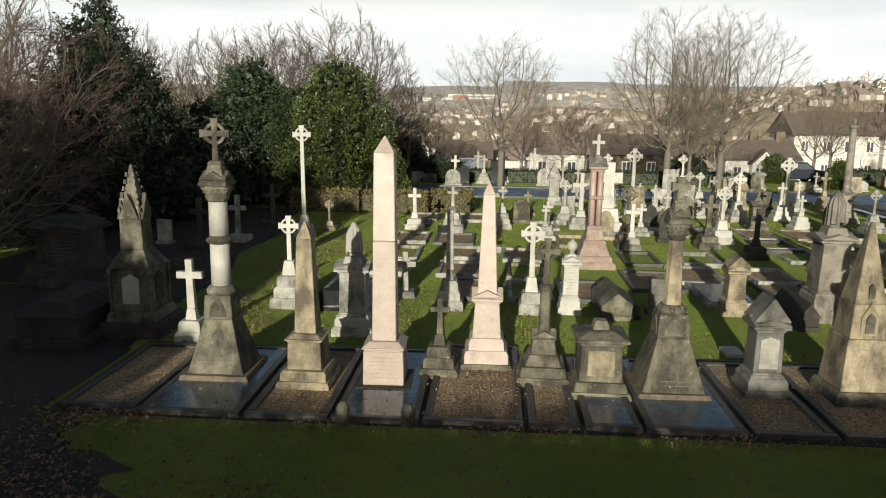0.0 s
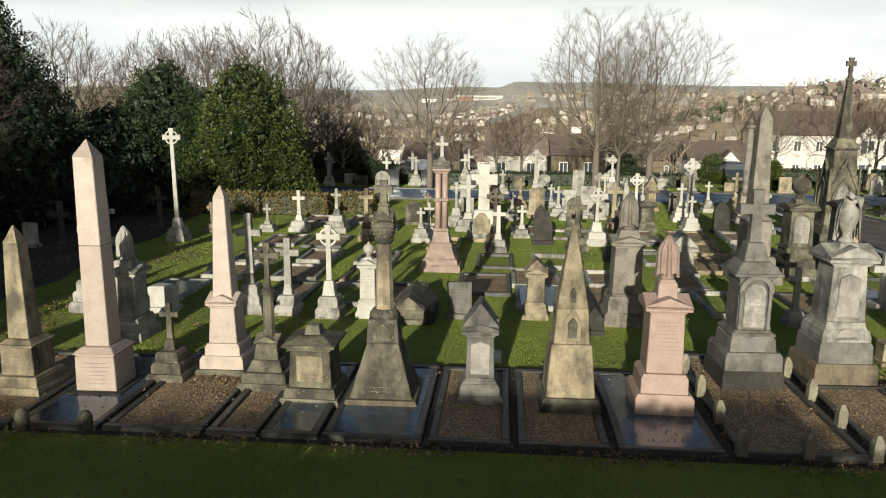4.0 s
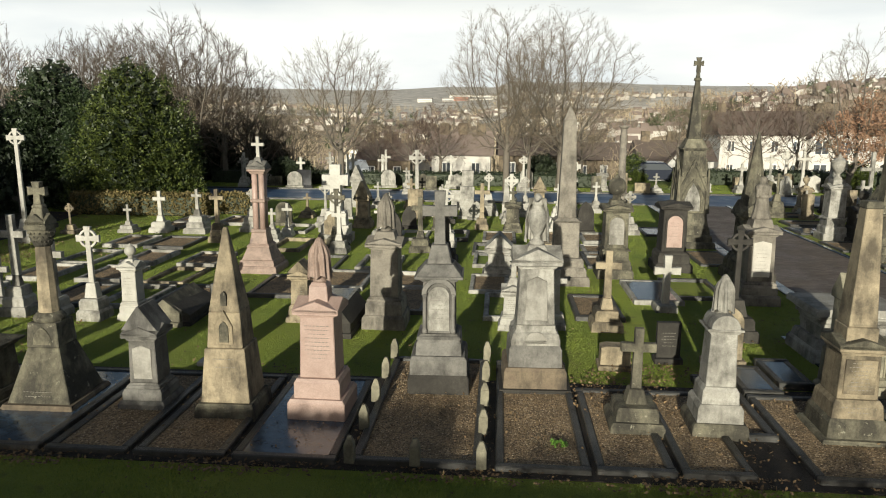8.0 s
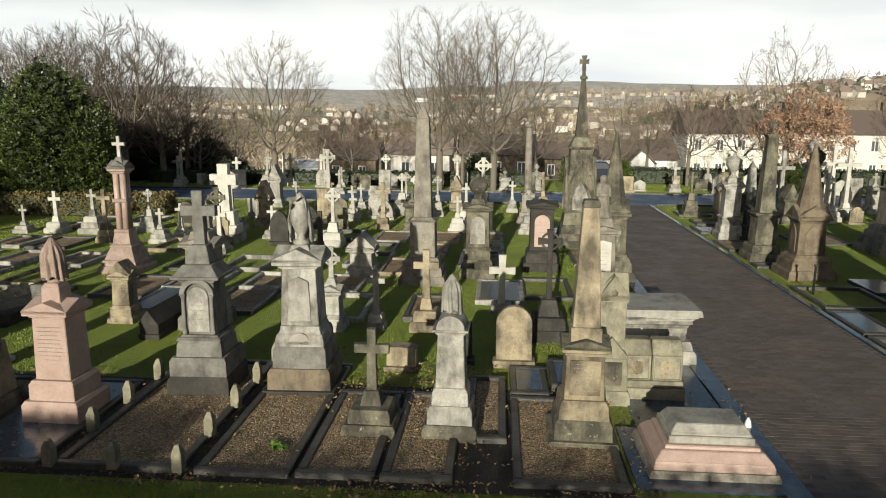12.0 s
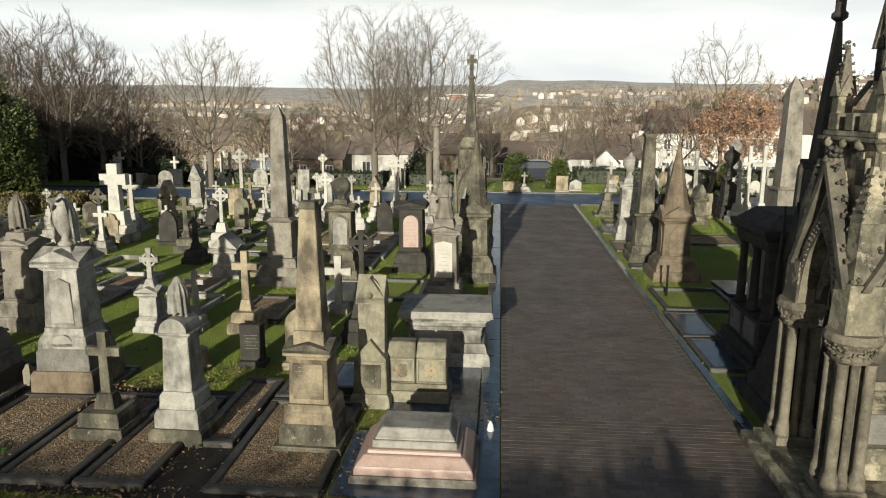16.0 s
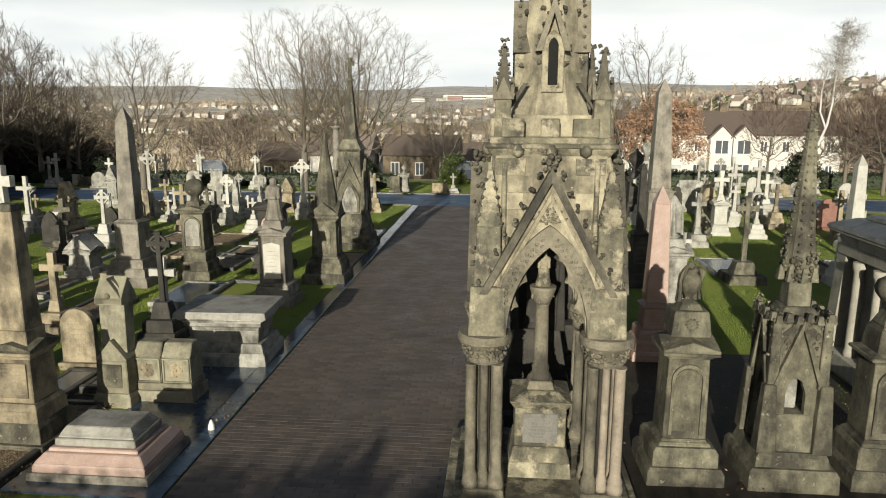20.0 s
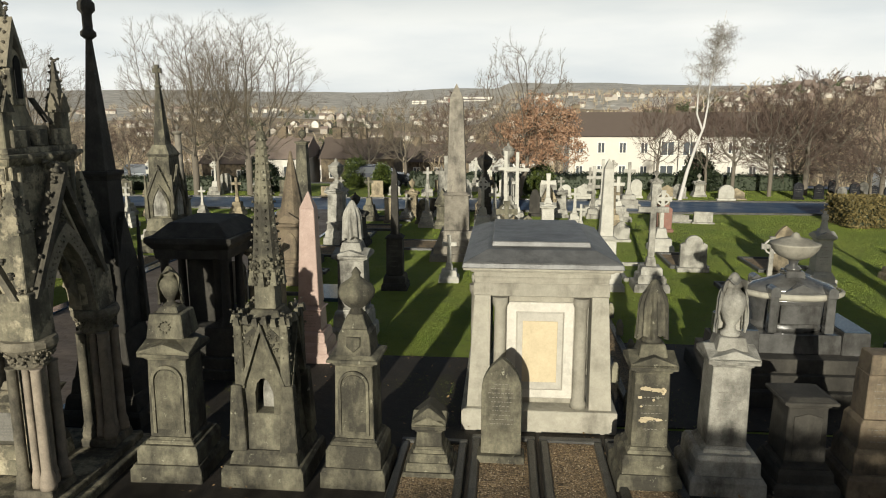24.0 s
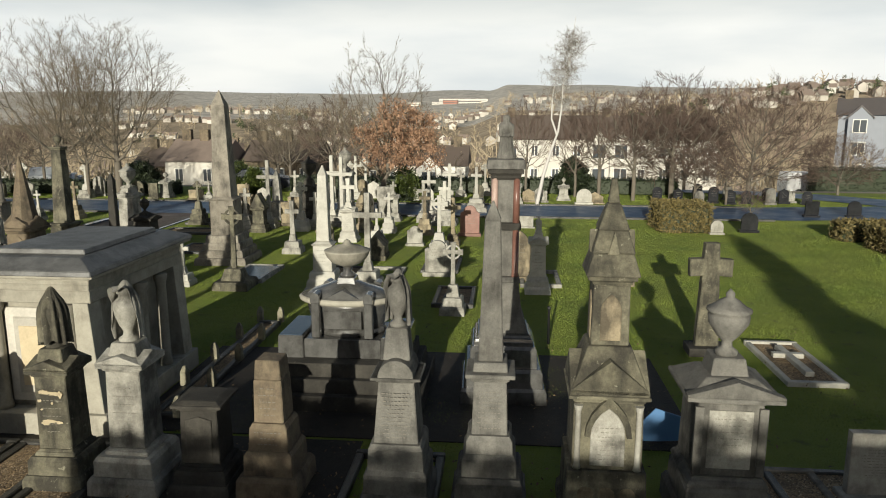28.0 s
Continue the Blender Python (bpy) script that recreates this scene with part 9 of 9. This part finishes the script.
# earth under the old rows, with leaf litter
for x0, x1, y0, y1, nm in ((-6.2, 15.64, 9.30, 12.55, "grave_border"), (23.0, 34.2, 8.9, 12.6, "grave_border")):
    v, f = slab_box(x0, x1, y0, y1, -0.03, 0.016)
    setting(nm, v, f, wet_earth, "dark wet earth between the old graves", "ground")
# dark soil behind the memorials, which also paints the shadow lying there
for x0, x1, y0, y1 in ((23.0, 27.9, 12.6, 15.6), (30.3, 39.3, 12.7, 16.8)):
    v, f = slab_box(x0, x1, y0, y1, -0.03, 0.018)
    setting("bare_earth", v, f, wet_earth, "wet dark earth behind the memorials, also painting their shade", "ground")
v, f = slab_box(PATH_R + 0.44, 23.0, 8.6, 14.0, -0.03, 0.02)
setting("flagged_border", v, f, slab_wet, "wet flagstones round the Gothic canopy", "pavement")
v, f = slab_box(16.0, PATH_L - 0.36, 11.3, 15.6, -0.03, 0.02)
setting("flagged_border", v, f, slab_wet, "wet flagstones beside the path", "pavement")

# ---- small things ----
for x, y, h in ((21.95, 19.6, 0.8), (37.3, 17.6, 0.85)):
    e = thing("iron_post", x, y, "thin black iron post with a knob", "post", lean=1)
    part("post", lathe([(0.03, 0), (0.025, h - 0.08), (0.04, h - 0.06), (0.04, h - 0.02), (0.01, h)], 10), iron, e)
e = thing("weed_clump", 11.0, 10.15, "small bright green weed clump in gravel", "plant", lean=0)
v, f = leaf_cloud([(0, 0, 0.05, 0.09), (0.07, 0.03, 0.04, 0.06), (-0.06, 0.05, 0.07, 0.05)], 130, 0.035, 5)
part("leaves", mesh_np("leaves", v, f, weed_leaf), weed_leaf, e)
e = thing("blue_sheet", 38.75, 13.0, "folded blue plastic sheet leaning beside a grave", "sheet", lean=0)
part("sheet", prism([(-0.3, 0), (0.25, 0.04), (0.3, 0.42), (-0.12, 0.55), (-0.34, 0.3)], 0.03), blue_sheet, e)
e = thing("lantern", 17.62, 11.45, "tiny white grave lantern on the slab edge", "lantern", lean=0)
part("body", lathe([(0.05, 0), (0.055, 0.04), (0.04, 0.12), (0.01, 0.18)], 10), white_plastic, e)
e = thing("ledger_stone", 23.9, 20.3, "wet pale ledger slab lying on the grass", "grave", lean=0)
part("ledger", block(0.9, 1.5, 0, 0.1), slab_wet, e)
e = thing("flat_stone", 4.9, 13.0, "pale ledger stone lying in the grass", "grave", lean=0)
part("ledger", block(0.34, 0.5, 0, 0.08), panel_pale, e)

# ---- graves beyond the road ----
g = random.Random(77)
for i in range(64):
    x = -6 + i * 0.93 + g.uniform(-0.4, 0.4)
    y = g.choice((42.6, 43.3, 44.2, 45.5)) + g.uniform(-0.2, 0.2)
    if (16 < x < 23 and y > 44) or 42 < x < 52 or (6.5 < x < 11.5 and y > 44):
        continue
    k = g.random()
    mt = g.choice((grey, marble, grey, black, moss, sand))
    if k < 0.25:
        latin_cross(x, y, g.uniform(0.5, 0.8), g.uniform(1.1, 2.0), g.choice((marble, grey)), 2)
    elif k < 0.33:
        celtic_cross(x, y, 0.8, g.uniform(1.5, 2.2), marble, 2)
    elif k < 0.40:
        pedestal(x, y, 0.8, g.uniform(1.2, 1.9), grey, "urn", 0.66, text=0)
    else:
        headstone(x, y, g.uniform(0.6, 1.1), g.uniform(0.55, 1.1), mt, g.choice(("round", "square", "shoulder", "gable")), text=0)

# ---- headstones and low hedge at the far end of the lawn ----
headstone(46.7, 33.4, 0.8, 0.85, black, "round", text=0)
headstone(45.2, 32.8, 0.6, 0.6, weathered, "round", text=0)
headstone(51.3, 38.4, 0.75, 0.8, black, "square", text=0)
headstone(53.4, 38.6, 0.75, 0.8, black, "round", text=0)
hedge(49.6, 51.6, 31.4, 32.4, 0.75, 67)


# ---- white terrace and flats beyond the trees ----
def window_unit(parent, x, z, w, h, y):
    f = part("window_frame", block(w + 0.2, 0.12, z - 0.1, z + h + 0.1, cx=x, cy=y, edge=0.02), render_white, parent)
    part("pane", block(w, 0.06, z, z + h, cx=x, cy=y - 0.06, edge=0), glass_dark, f)
    part("glazing_bar", block(0.08, 0.04, z, z + h, cx=x, cy=y - 0.1, edge=0), render_white, f)


def terrace(x, y, w, storeys, label, gables=2, wall_mat=None, d=8.0, turn=0.0, base=None, rise=1.3, roof=None, bays=None):
    z0 = ground_z(x, y) if base is None else base
    e = thing("house_terrace", x, y, label, "house", lean=0, z=z0, turn=turn)
    hw = storeys * 2.75
    wm = wall_mat or render_white
    wall = part("wall", block(w, d, -2.0, hw, edge=0.0), wm, e)
    part("roof", prism([(-d / 2 - 0.5, 0), (d / 2 + 0.5, 0), (0, rise)], w + 0.6, z=hw - 0.05, edge=0), roof or roof_slate, e).matrix_basis = pose(0, 0, 0, 0, 0, 90)
    centres = bays if bays is not None else [-w / 2 + w * (k + 0.5) / gables for k in range(gables)]
    for gx in centres:
        bay = part("gabled_bay", prism(gable(2.6, hw + 1.9, 1.3), 1.2, cx=gx, cy=-d / 2 - 0.4, z=-1.0, edge=0), wm, e)
        part("bay_roof", prism([(-1.55, 0), (0, 1.5), (1.55, 0), (1.5, -0.12), (0, 1.32), (-1.5, -0.12)], 1.6, cx=gx, cy=-d / 2 - 0.3, z=hw - 0.4 + 0.05, edge=0), roof or roof_slate, bay)
        for s in range(storeys):
            window_unit(bay, gx, 0.6 + s * 2.75, 1.4, 1.5, -d / 2 - 1.02)
    n = int(w / 2.4)
    for i in range(n):
        wx = -w / 2 + (i + 0.5) * w / n
        if any(abs(wx - c) < 2.2 for c in centres):
            continue
        for s in range(storeys):
            window_unit(wall, wx, 0.8 + s * 2.75, 0.7, 1.15, -d / 2 - 0.02)
    for cx in (-w / 2 + 1.0, w / 2 - 1.0, 0.0):
        part("chimney", block(0.9, 0.6, hw + rise - 0.4, hw + rise + 0.9, cx=cx, cy=0), brown, e)
    return e


BAYS = (-1.3, 1.2)
terrace_roof = paint("weathered_brown_roof", (0.14, 0.108, 0.088), 0.9)
terrace(48.6, 92, 25.0, 2, "long cream rendered terrace with gabled bays", 3, base=-3.4, wall_mat=cream_render, rise=2.8, roof=terrace_roof, bays=BAYS)
terrace(86.2, 98, 14, 4, "tall grey stone flats with white gabled bays", 2, paint("pale_stone_wall", (0.27, 0.29, 0.33)), base=-6.0, rise=2.2, bays=(-4.6, 1.5), turn=-24)
for i, (x, y, w, base) in enumerate(NEAR_HOUSES):
    terrace(x, y, w, 2, ("plain tan brick house with brown hipped roof below the road", "low pale house with a light roof below the road", "small white gabled house in the valley")[i % 3], 1, (brown, cream_render, render_white)[i % 3], base=base, rise=2.0, roof=(terrace_roof, town_roof, terrace_roof)[i % 3], bays=() if i % 3 < 2 else (0,), d=6.5)
terrace(20, 108, 9, 2, "low pale house with slate roof in the valley", 1, brown, base=-12)
terrace(4, 118, 10, 2, "low pale house with slate roof in the valley", 1, base=-13)
terrace(27, 128, 12, 2, "low brick house with slate roof in the valley", 1, brown, base=-14)


# ---- parked cars by the road ----
car_white, car_silver = paint("white_car_paint", (0.8, 0.8, 0.8), 0.25), paint("silver_car_paint", (0.42, 0.44, 0.46), 0.25)
rubber = paint("tyre_rubber", (0.02, 0.02, 0.02), 0.8)


def car(x, y, body_mat, label, turn=0.0, van=False, z=0.0):
    e = thing("car", x, y, label, "car", "parked cars", turn, 0, z)
    if van:
        o = [(-2.3, 0.3), (2.3, 0.3), (2.35, 0.9), (1.7, 1.15), (1.2, 1.95), (-2.25, 2.0), (-2.35, 1.0)]
    else:
        o = [(-2.0, 0.3), (2.0, 0.3), (2.1, 0.65), (1.9, 0.82), (1.1, 0.92), (0.5, 1.4), (-1.0, 1.42), (-1.8, 0.95), (-2.1, 0.85)]
    part("body", prism(o, 1.7, edge=0.06), body_mat, e)
    gl = [(0.3, 1.2), (1.25, 1.2), (0.95, 1.75), (0.3, 1.75)] if van else [(-1.3, 0.95), (0.95, 0.95), (0.45, 1.32), (-0.95, 1.33)]
    for sy in (-0.86, 0.86):
        part("side_window", prism(gl, 0.02, cy=sy, edge=0), glass_dark, e)
    for wx in (-1.3, 1.3):
        for sy in (-0.8, 0.8):
            b = bmesh.new()
            bmesh.ops.create_cone(b, cap_ends=True, segments=16, radius1=0.32, radius2=0.32, depth=0.2, matrix=Matrix.Translation((wx, sy, 0.32)) @ Matrix.Rotation(radians(90), 4, "X"))
            wheel = part("wheel", b, rubber, e)
            b = bmesh.new()
            bmesh.ops.create_cone(b, cap_ends=True, segments=12, radius1=0.18, radius2=0.18, depth=0.215, matrix=Matrix.Translation((wx, sy, 0.32)) @ Matrix.Rotation(radians(90), 4, "X"))
            part("rim", b, car_silver, wheel)
    return e


car_dark = paint("dark_blue_car_paint", (0.03, 0.035, 0.05), 0.25)
car(20.2, 48.6, car_dark, "dark blue car parked beyond the cemetery road", 6, z=ground_z(20.2, 48.6))
verts = [(x + dx, y, ground_z(x + dx, y) + 0.06) for x, y in ((1.2, 53.0), (0.2, 57.0), (-1.0, 61.0), (-2.8, 65.0), (-4.9, 69.0), (-7.0, 73.0)) for dx in (-1.6, 1.9)]
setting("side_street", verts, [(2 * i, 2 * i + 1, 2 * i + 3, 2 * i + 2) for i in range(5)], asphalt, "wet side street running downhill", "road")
for i in range(6):
    x, y = -1.9 - i * 0.72, 58.6 + i * 2.1
    car(x, y, (car_silver, car_white, car_silver, car_white, car_silver, car_silver)[i], "pale car parked on the sloping street", 115, z=ground_z(x, y))
car(61.7, 64.0, car_white, "white van parked beyond the road", 5, True, z=ground_z(61.7, 64))
# the road that branches off round an island of newer graves
bend = [(62.5, 39.6), (59.6, 42.2), (57.4, 44.8), (55.2, 47.2), (52.4, 49.4), (48.6, 50.9), (44.0, 51.6)]
verts = []
for i, p in enumerate(bend):
    a, c = Vector(bend[max(0, i - 1)]), Vector(bend[min(len(bend) - 1, i + 1)])
    n = (c - a).normalized().orthogonal()
    for k in (-1.7, 1.7):
        q = Vector(p) + n * k
        verts.append((q.x, q.y, ground_z(q.x, q.y) + 0.05))
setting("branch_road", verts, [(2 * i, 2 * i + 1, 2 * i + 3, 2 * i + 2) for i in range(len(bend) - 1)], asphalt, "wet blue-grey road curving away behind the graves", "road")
for i, (x, y) in enumerate(((44.9, 43.3), (46.1, 43.5), (47.2, 43.2), (48.1, 43.7), (48.9, 43.2), (49.9, 43.6), (51.1, 43.3), (52.0, 43.8), (53.1, 43.4), (47.6, 45.2), (49.4, 45.4), (51.6, 45.3))):
    headstone(x, y, 0.62, 0.95 - 0.1 * (i % 3), black if i % 4 != 2 else slate_grey, ("round", "gable", "flat")[i % 3] if i % 3 < 2 else "round", text=3)



# ---- grass, leaves ----
def free(x, y):
    """Whether a spot of ground is open turf."""
    ok = ~((x > PATH_L - 0.4) & (x < PATH_R + 0.46))
    ok &= ~((y > 9.28) & (y < 12.58) & (((x > -6.25) & (x < 15.7)) | ((x > 21) & (x < 34.3))))
    ok &= ~((y > 8.5) & (y < 14.05) & (x > 21) & (x < 23.05)) & ~((x > 15.95) & (x < 18) & (y > 9) & (y < 15.7))
    ok &= ~((x < -6.5 + (9.35 - y) * 1.15) & (y < 12.5)) & ~((x < -6.6 - 0.05 * (y - 12) + 0.3 * np.sin(y * 1.3)) & (y > 12) & (y < 31))
    ok &= ~((y > ROAD_0 - 0.1) & (y < ROAD_1 + 0.1))
    patchy = np.sin(x * 2.3 + np.sin(y * 1.9) * 1.5) * np.sin(y * 1.7 + x) > -0.25
    ok &= ~((y > 12.5) & (y < 15.6) & (x > 23) & (x < 27.8)) | patchy
    ok &= ~((y > 12.6) & (y < 16.8) & (x > 30.3) & (x < 39.3)) | patchy
    for x0, x1, y0, y1 in PLOTS:
        ok &= ~((x > x0) & (x < x1) & (y > y0) & (y < y1))
    return ok


def grass(name, x0, x1, y0, y1, density, height, width, seed):
    g = np.random.default_rng(seed)
    n = int((x1 - x0) * (y1 - y0) * density)
    x, y = g.uniform(x0, x1, n), g.uniform(y0, y1, n)
    ok = free(x, y)
    x, y = x[ok], y[ok]
    n = len(x)
    a = g.uniform(0, math.tau, n)
    h = height * g.uniform(0.5, 1.2, n) * (0.75 + 0.35 * np.sin(x * 1.7 + np.sin(y * 1.3) * 2))
    dx, dy = np.cos(a) * width / 2, np.sin(a) * width / 2
    lx, ly = g.normal(0, 0.45, n) * h, g.normal(0, 0.45, n) * h
    z = np.zeros(n)
    v = np.stack([np.stack([x - dx, y - dy, z], 1), np.stack([x + dx, y + dy, z], 1), np.stack([x + lx, y + ly, h], 1)], 1).reshape(-1, 3)
    ob = new(name, mesh_np(name, v, np.arange(n * 3).reshape(-1, 3), blade))
    tagged(ob, "short winter grass blades of the cemetery lawn", "grass", kind="stuff")


grass("lawn_grass", -9, 46, 6.2, 9.35, 1250, 0.046, 0.011, 1)
grass("lawn_grass", -11, 50, 12.5, 19.5, 640, 0.030, 0.012, 2)
grass("lawn_grass", -13, 56, 19.5, 28.0, 330, 0.030, 0.017, 3)
grass("lawn_grass", -14, 60, 28.0, 48.0, 130, 0.032, 0.028, 4)


def scatter_leaves(name, x0, x1, y0, y1, count, size, seed, z=0.07):
    g = np.random.default_rng(seed)
    c = np.stack([g.uniform(x0, x1, count), g.uniform(y0, y1, count), np.full(count, z) + g.uniform(0, 0.03, count)], 1)
    keep = (np.sin(c[:, 0] * 2.1 + 1.3 * np.sin(c[:, 1] * 1.7)) + g.uniform(-1, 1, count)) > -0.2
    c = c[keep & ~((c[:, 0] > PATH_L) & (c[:, 0] < PATH_R) & (g.random(count) > 0.25))]
    n = len(c)
    nrm = g.normal(0, 0.45, (n, 3)) + [0, 0, 1]
    nrm /= np.linalg.norm(nrm, axis=1, keepdims=True)
    t = np.cross(nrm, g.normal(size=(n, 3)))
    t /= np.linalg.norm(t, axis=1, keepdims=True)
    s = np.cross(nrm, t)
    sz = size * g.uniform(0.5, 1.3, n)[:, None]
    v = np.stack([c - t * sz, c - s * sz * 0.55, c + t * sz, c + s * sz * 0.55], 1).reshape(-1, 3)
    ob = new(name, mesh_np(name, v, np.arange(n * 4).reshape(-1, 4), dry_leaf))
    tagged(ob, "fallen brown leaves scattered over ground and graves", "leaves", kind="stuff")


scatter_leaves("fallen_leaves", -6, 16, 9.05, 9.55, 5200, 0.03, 11, 0.02)
scatter_leaves("fallen_leaves", -9.5, -3.4, 7.0, 9.8, 3200, 0.034, 31, 0.03)
scatter_leaves("fallen_leaves", -8.5, -2.2, 5.6, 7.6, 2600, 0.034, 32, 0.03)
scatter_leaves("fallen_leaves", -5.5, 1.5, 6.4, 9.1, 700, 0.03, 34, 0.04)
scatter_leaves("fallen_leaves", 23, 41, 8.6, 9.4, 3000, 0.03, 33, 0.02)
scatter_leaves("fallen_leaves", -6, 16, 9.5, 12.6, 2600, 0.024, 12)
scatter_leaves("fallen_leaves", -0.55, 0.85, 9.5, 12.2, 700, 0.03, 13)
scatter_leaves("fallen_leaves", 11.3, 14.2, 11.2, 13.5, 1300, 0.03, 14)
scatter_leaves("fallen_leaves", -9, 46, 6.4, 9.2, 3600, 0.022, 15, 0.04)
scatter_leaves("fallen_leaves", -8, 17, 12.6, 20, 2600, 0.028, 16, 0.05)
scatter_leaves("fallen_leaves", 22, 44, 9.3, 19, 3000, 0.026, 17, 0.06)
scatter_leaves("fallen_leaves", -10, -2, 13, 30, 4200, 0.035, 18, 0.04)
scatter_leaves("fallen_leaves", -9.0, -4.2, 12.2, 24, 5200, 0.034, 36, 0.03)
scatter_leaves("fallen_leaves", -5.6, 1.5, 12.8, 16, 1800, 0.032, 35, 0.04)

scatter_leaves("fallen_leaves", 5.5, 18, 9.9, 12.9, 2600, 0.028, 19, 0.05)
scatter_leaves("fallen_leaves", 29, 43, 9.6, 12.5, 1200, 0.028, 20, 0.05)
scatter_leaves("fallen_leaves", PATH_R + 0.1, 23.4, 13.5, 30, 3200, 0.020, 21, 0.02)

# ---- setts of the path ----
g = random.Random(3)
proto = []
for k in range(5):
    b = block(0.211, 0.102, -0.02, 0.0116 + 0.0004 * k, 0.208, 0.099, edge=0)
    me = bpy.data.meshes.new("sett")
    b.to_mesh(me)
    b.free()
    me.materials.append(sett_mat)
    proto.append(me)
vs, fs, o = [], [], 0
count = 0
y, row = 8.6, 0
while y < ROAD_0 - 0.08:
    x = PATH_L + (0.105 if row % 2 else 0.0)
    while x < PATH_R - 0.12:
        cx, cy = x + 0.11 + g.uniform(-0.012, 0.012), y + 0.054 + g.uniform(-0.003, 0.003)
        k = g.randrange(5)
        if 9.9 < y < 12.4 and count < 300:
            ob = new("sett", proto[k])
            ob.parent = path_bed
            ob.location = (cx, cy, 0.0)
            ob.rotation_euler = (g.uniform(-0.004, 0.004), g.uniform(-0.004, 0.004), g.uniform(-0.02, 0.02))
            count += 1
        else:
            t = 0.0116 + 0.0004 * k
            foot = t - 0.0004
            tw, td = 0.1055, 0.0505
            ring = [(cx - tw - 0.003, cy - td - 0.003, foot), (cx + tw + 0.003, cy - td - 0.003, foot), (cx + tw + 0.003, cy + td + 0.003, foot), (cx - tw - 0.003, cy + td + 0.003, foot),
                    (cx - tw, cy - td, t + g.uniform(-0.0003, 0.0003)), (cx + tw, cy - td, t + g.uniform(-0.0003, 0.0003)), (cx + tw, cy + td, t), (cx - tw, cy + td, t)]
            vs += ring
            fs += [(o + 4, o + 5, o + 6, o + 7), (o, o + 1, o + 5, o + 4), (o + 1, o + 2, o + 6, o + 5), (o + 2, o + 3, o + 7, o + 6), (o + 3, o, o + 4, o + 7)]
            o += 8
        x += 0.22
    y += 0.108
    row += 1
part("sett_paving", mesh_np("sett_paving", vs, fs, sett_mat), sett_mat, path_bed, "worn dark setts in running courses")["kind"] = "stuff"
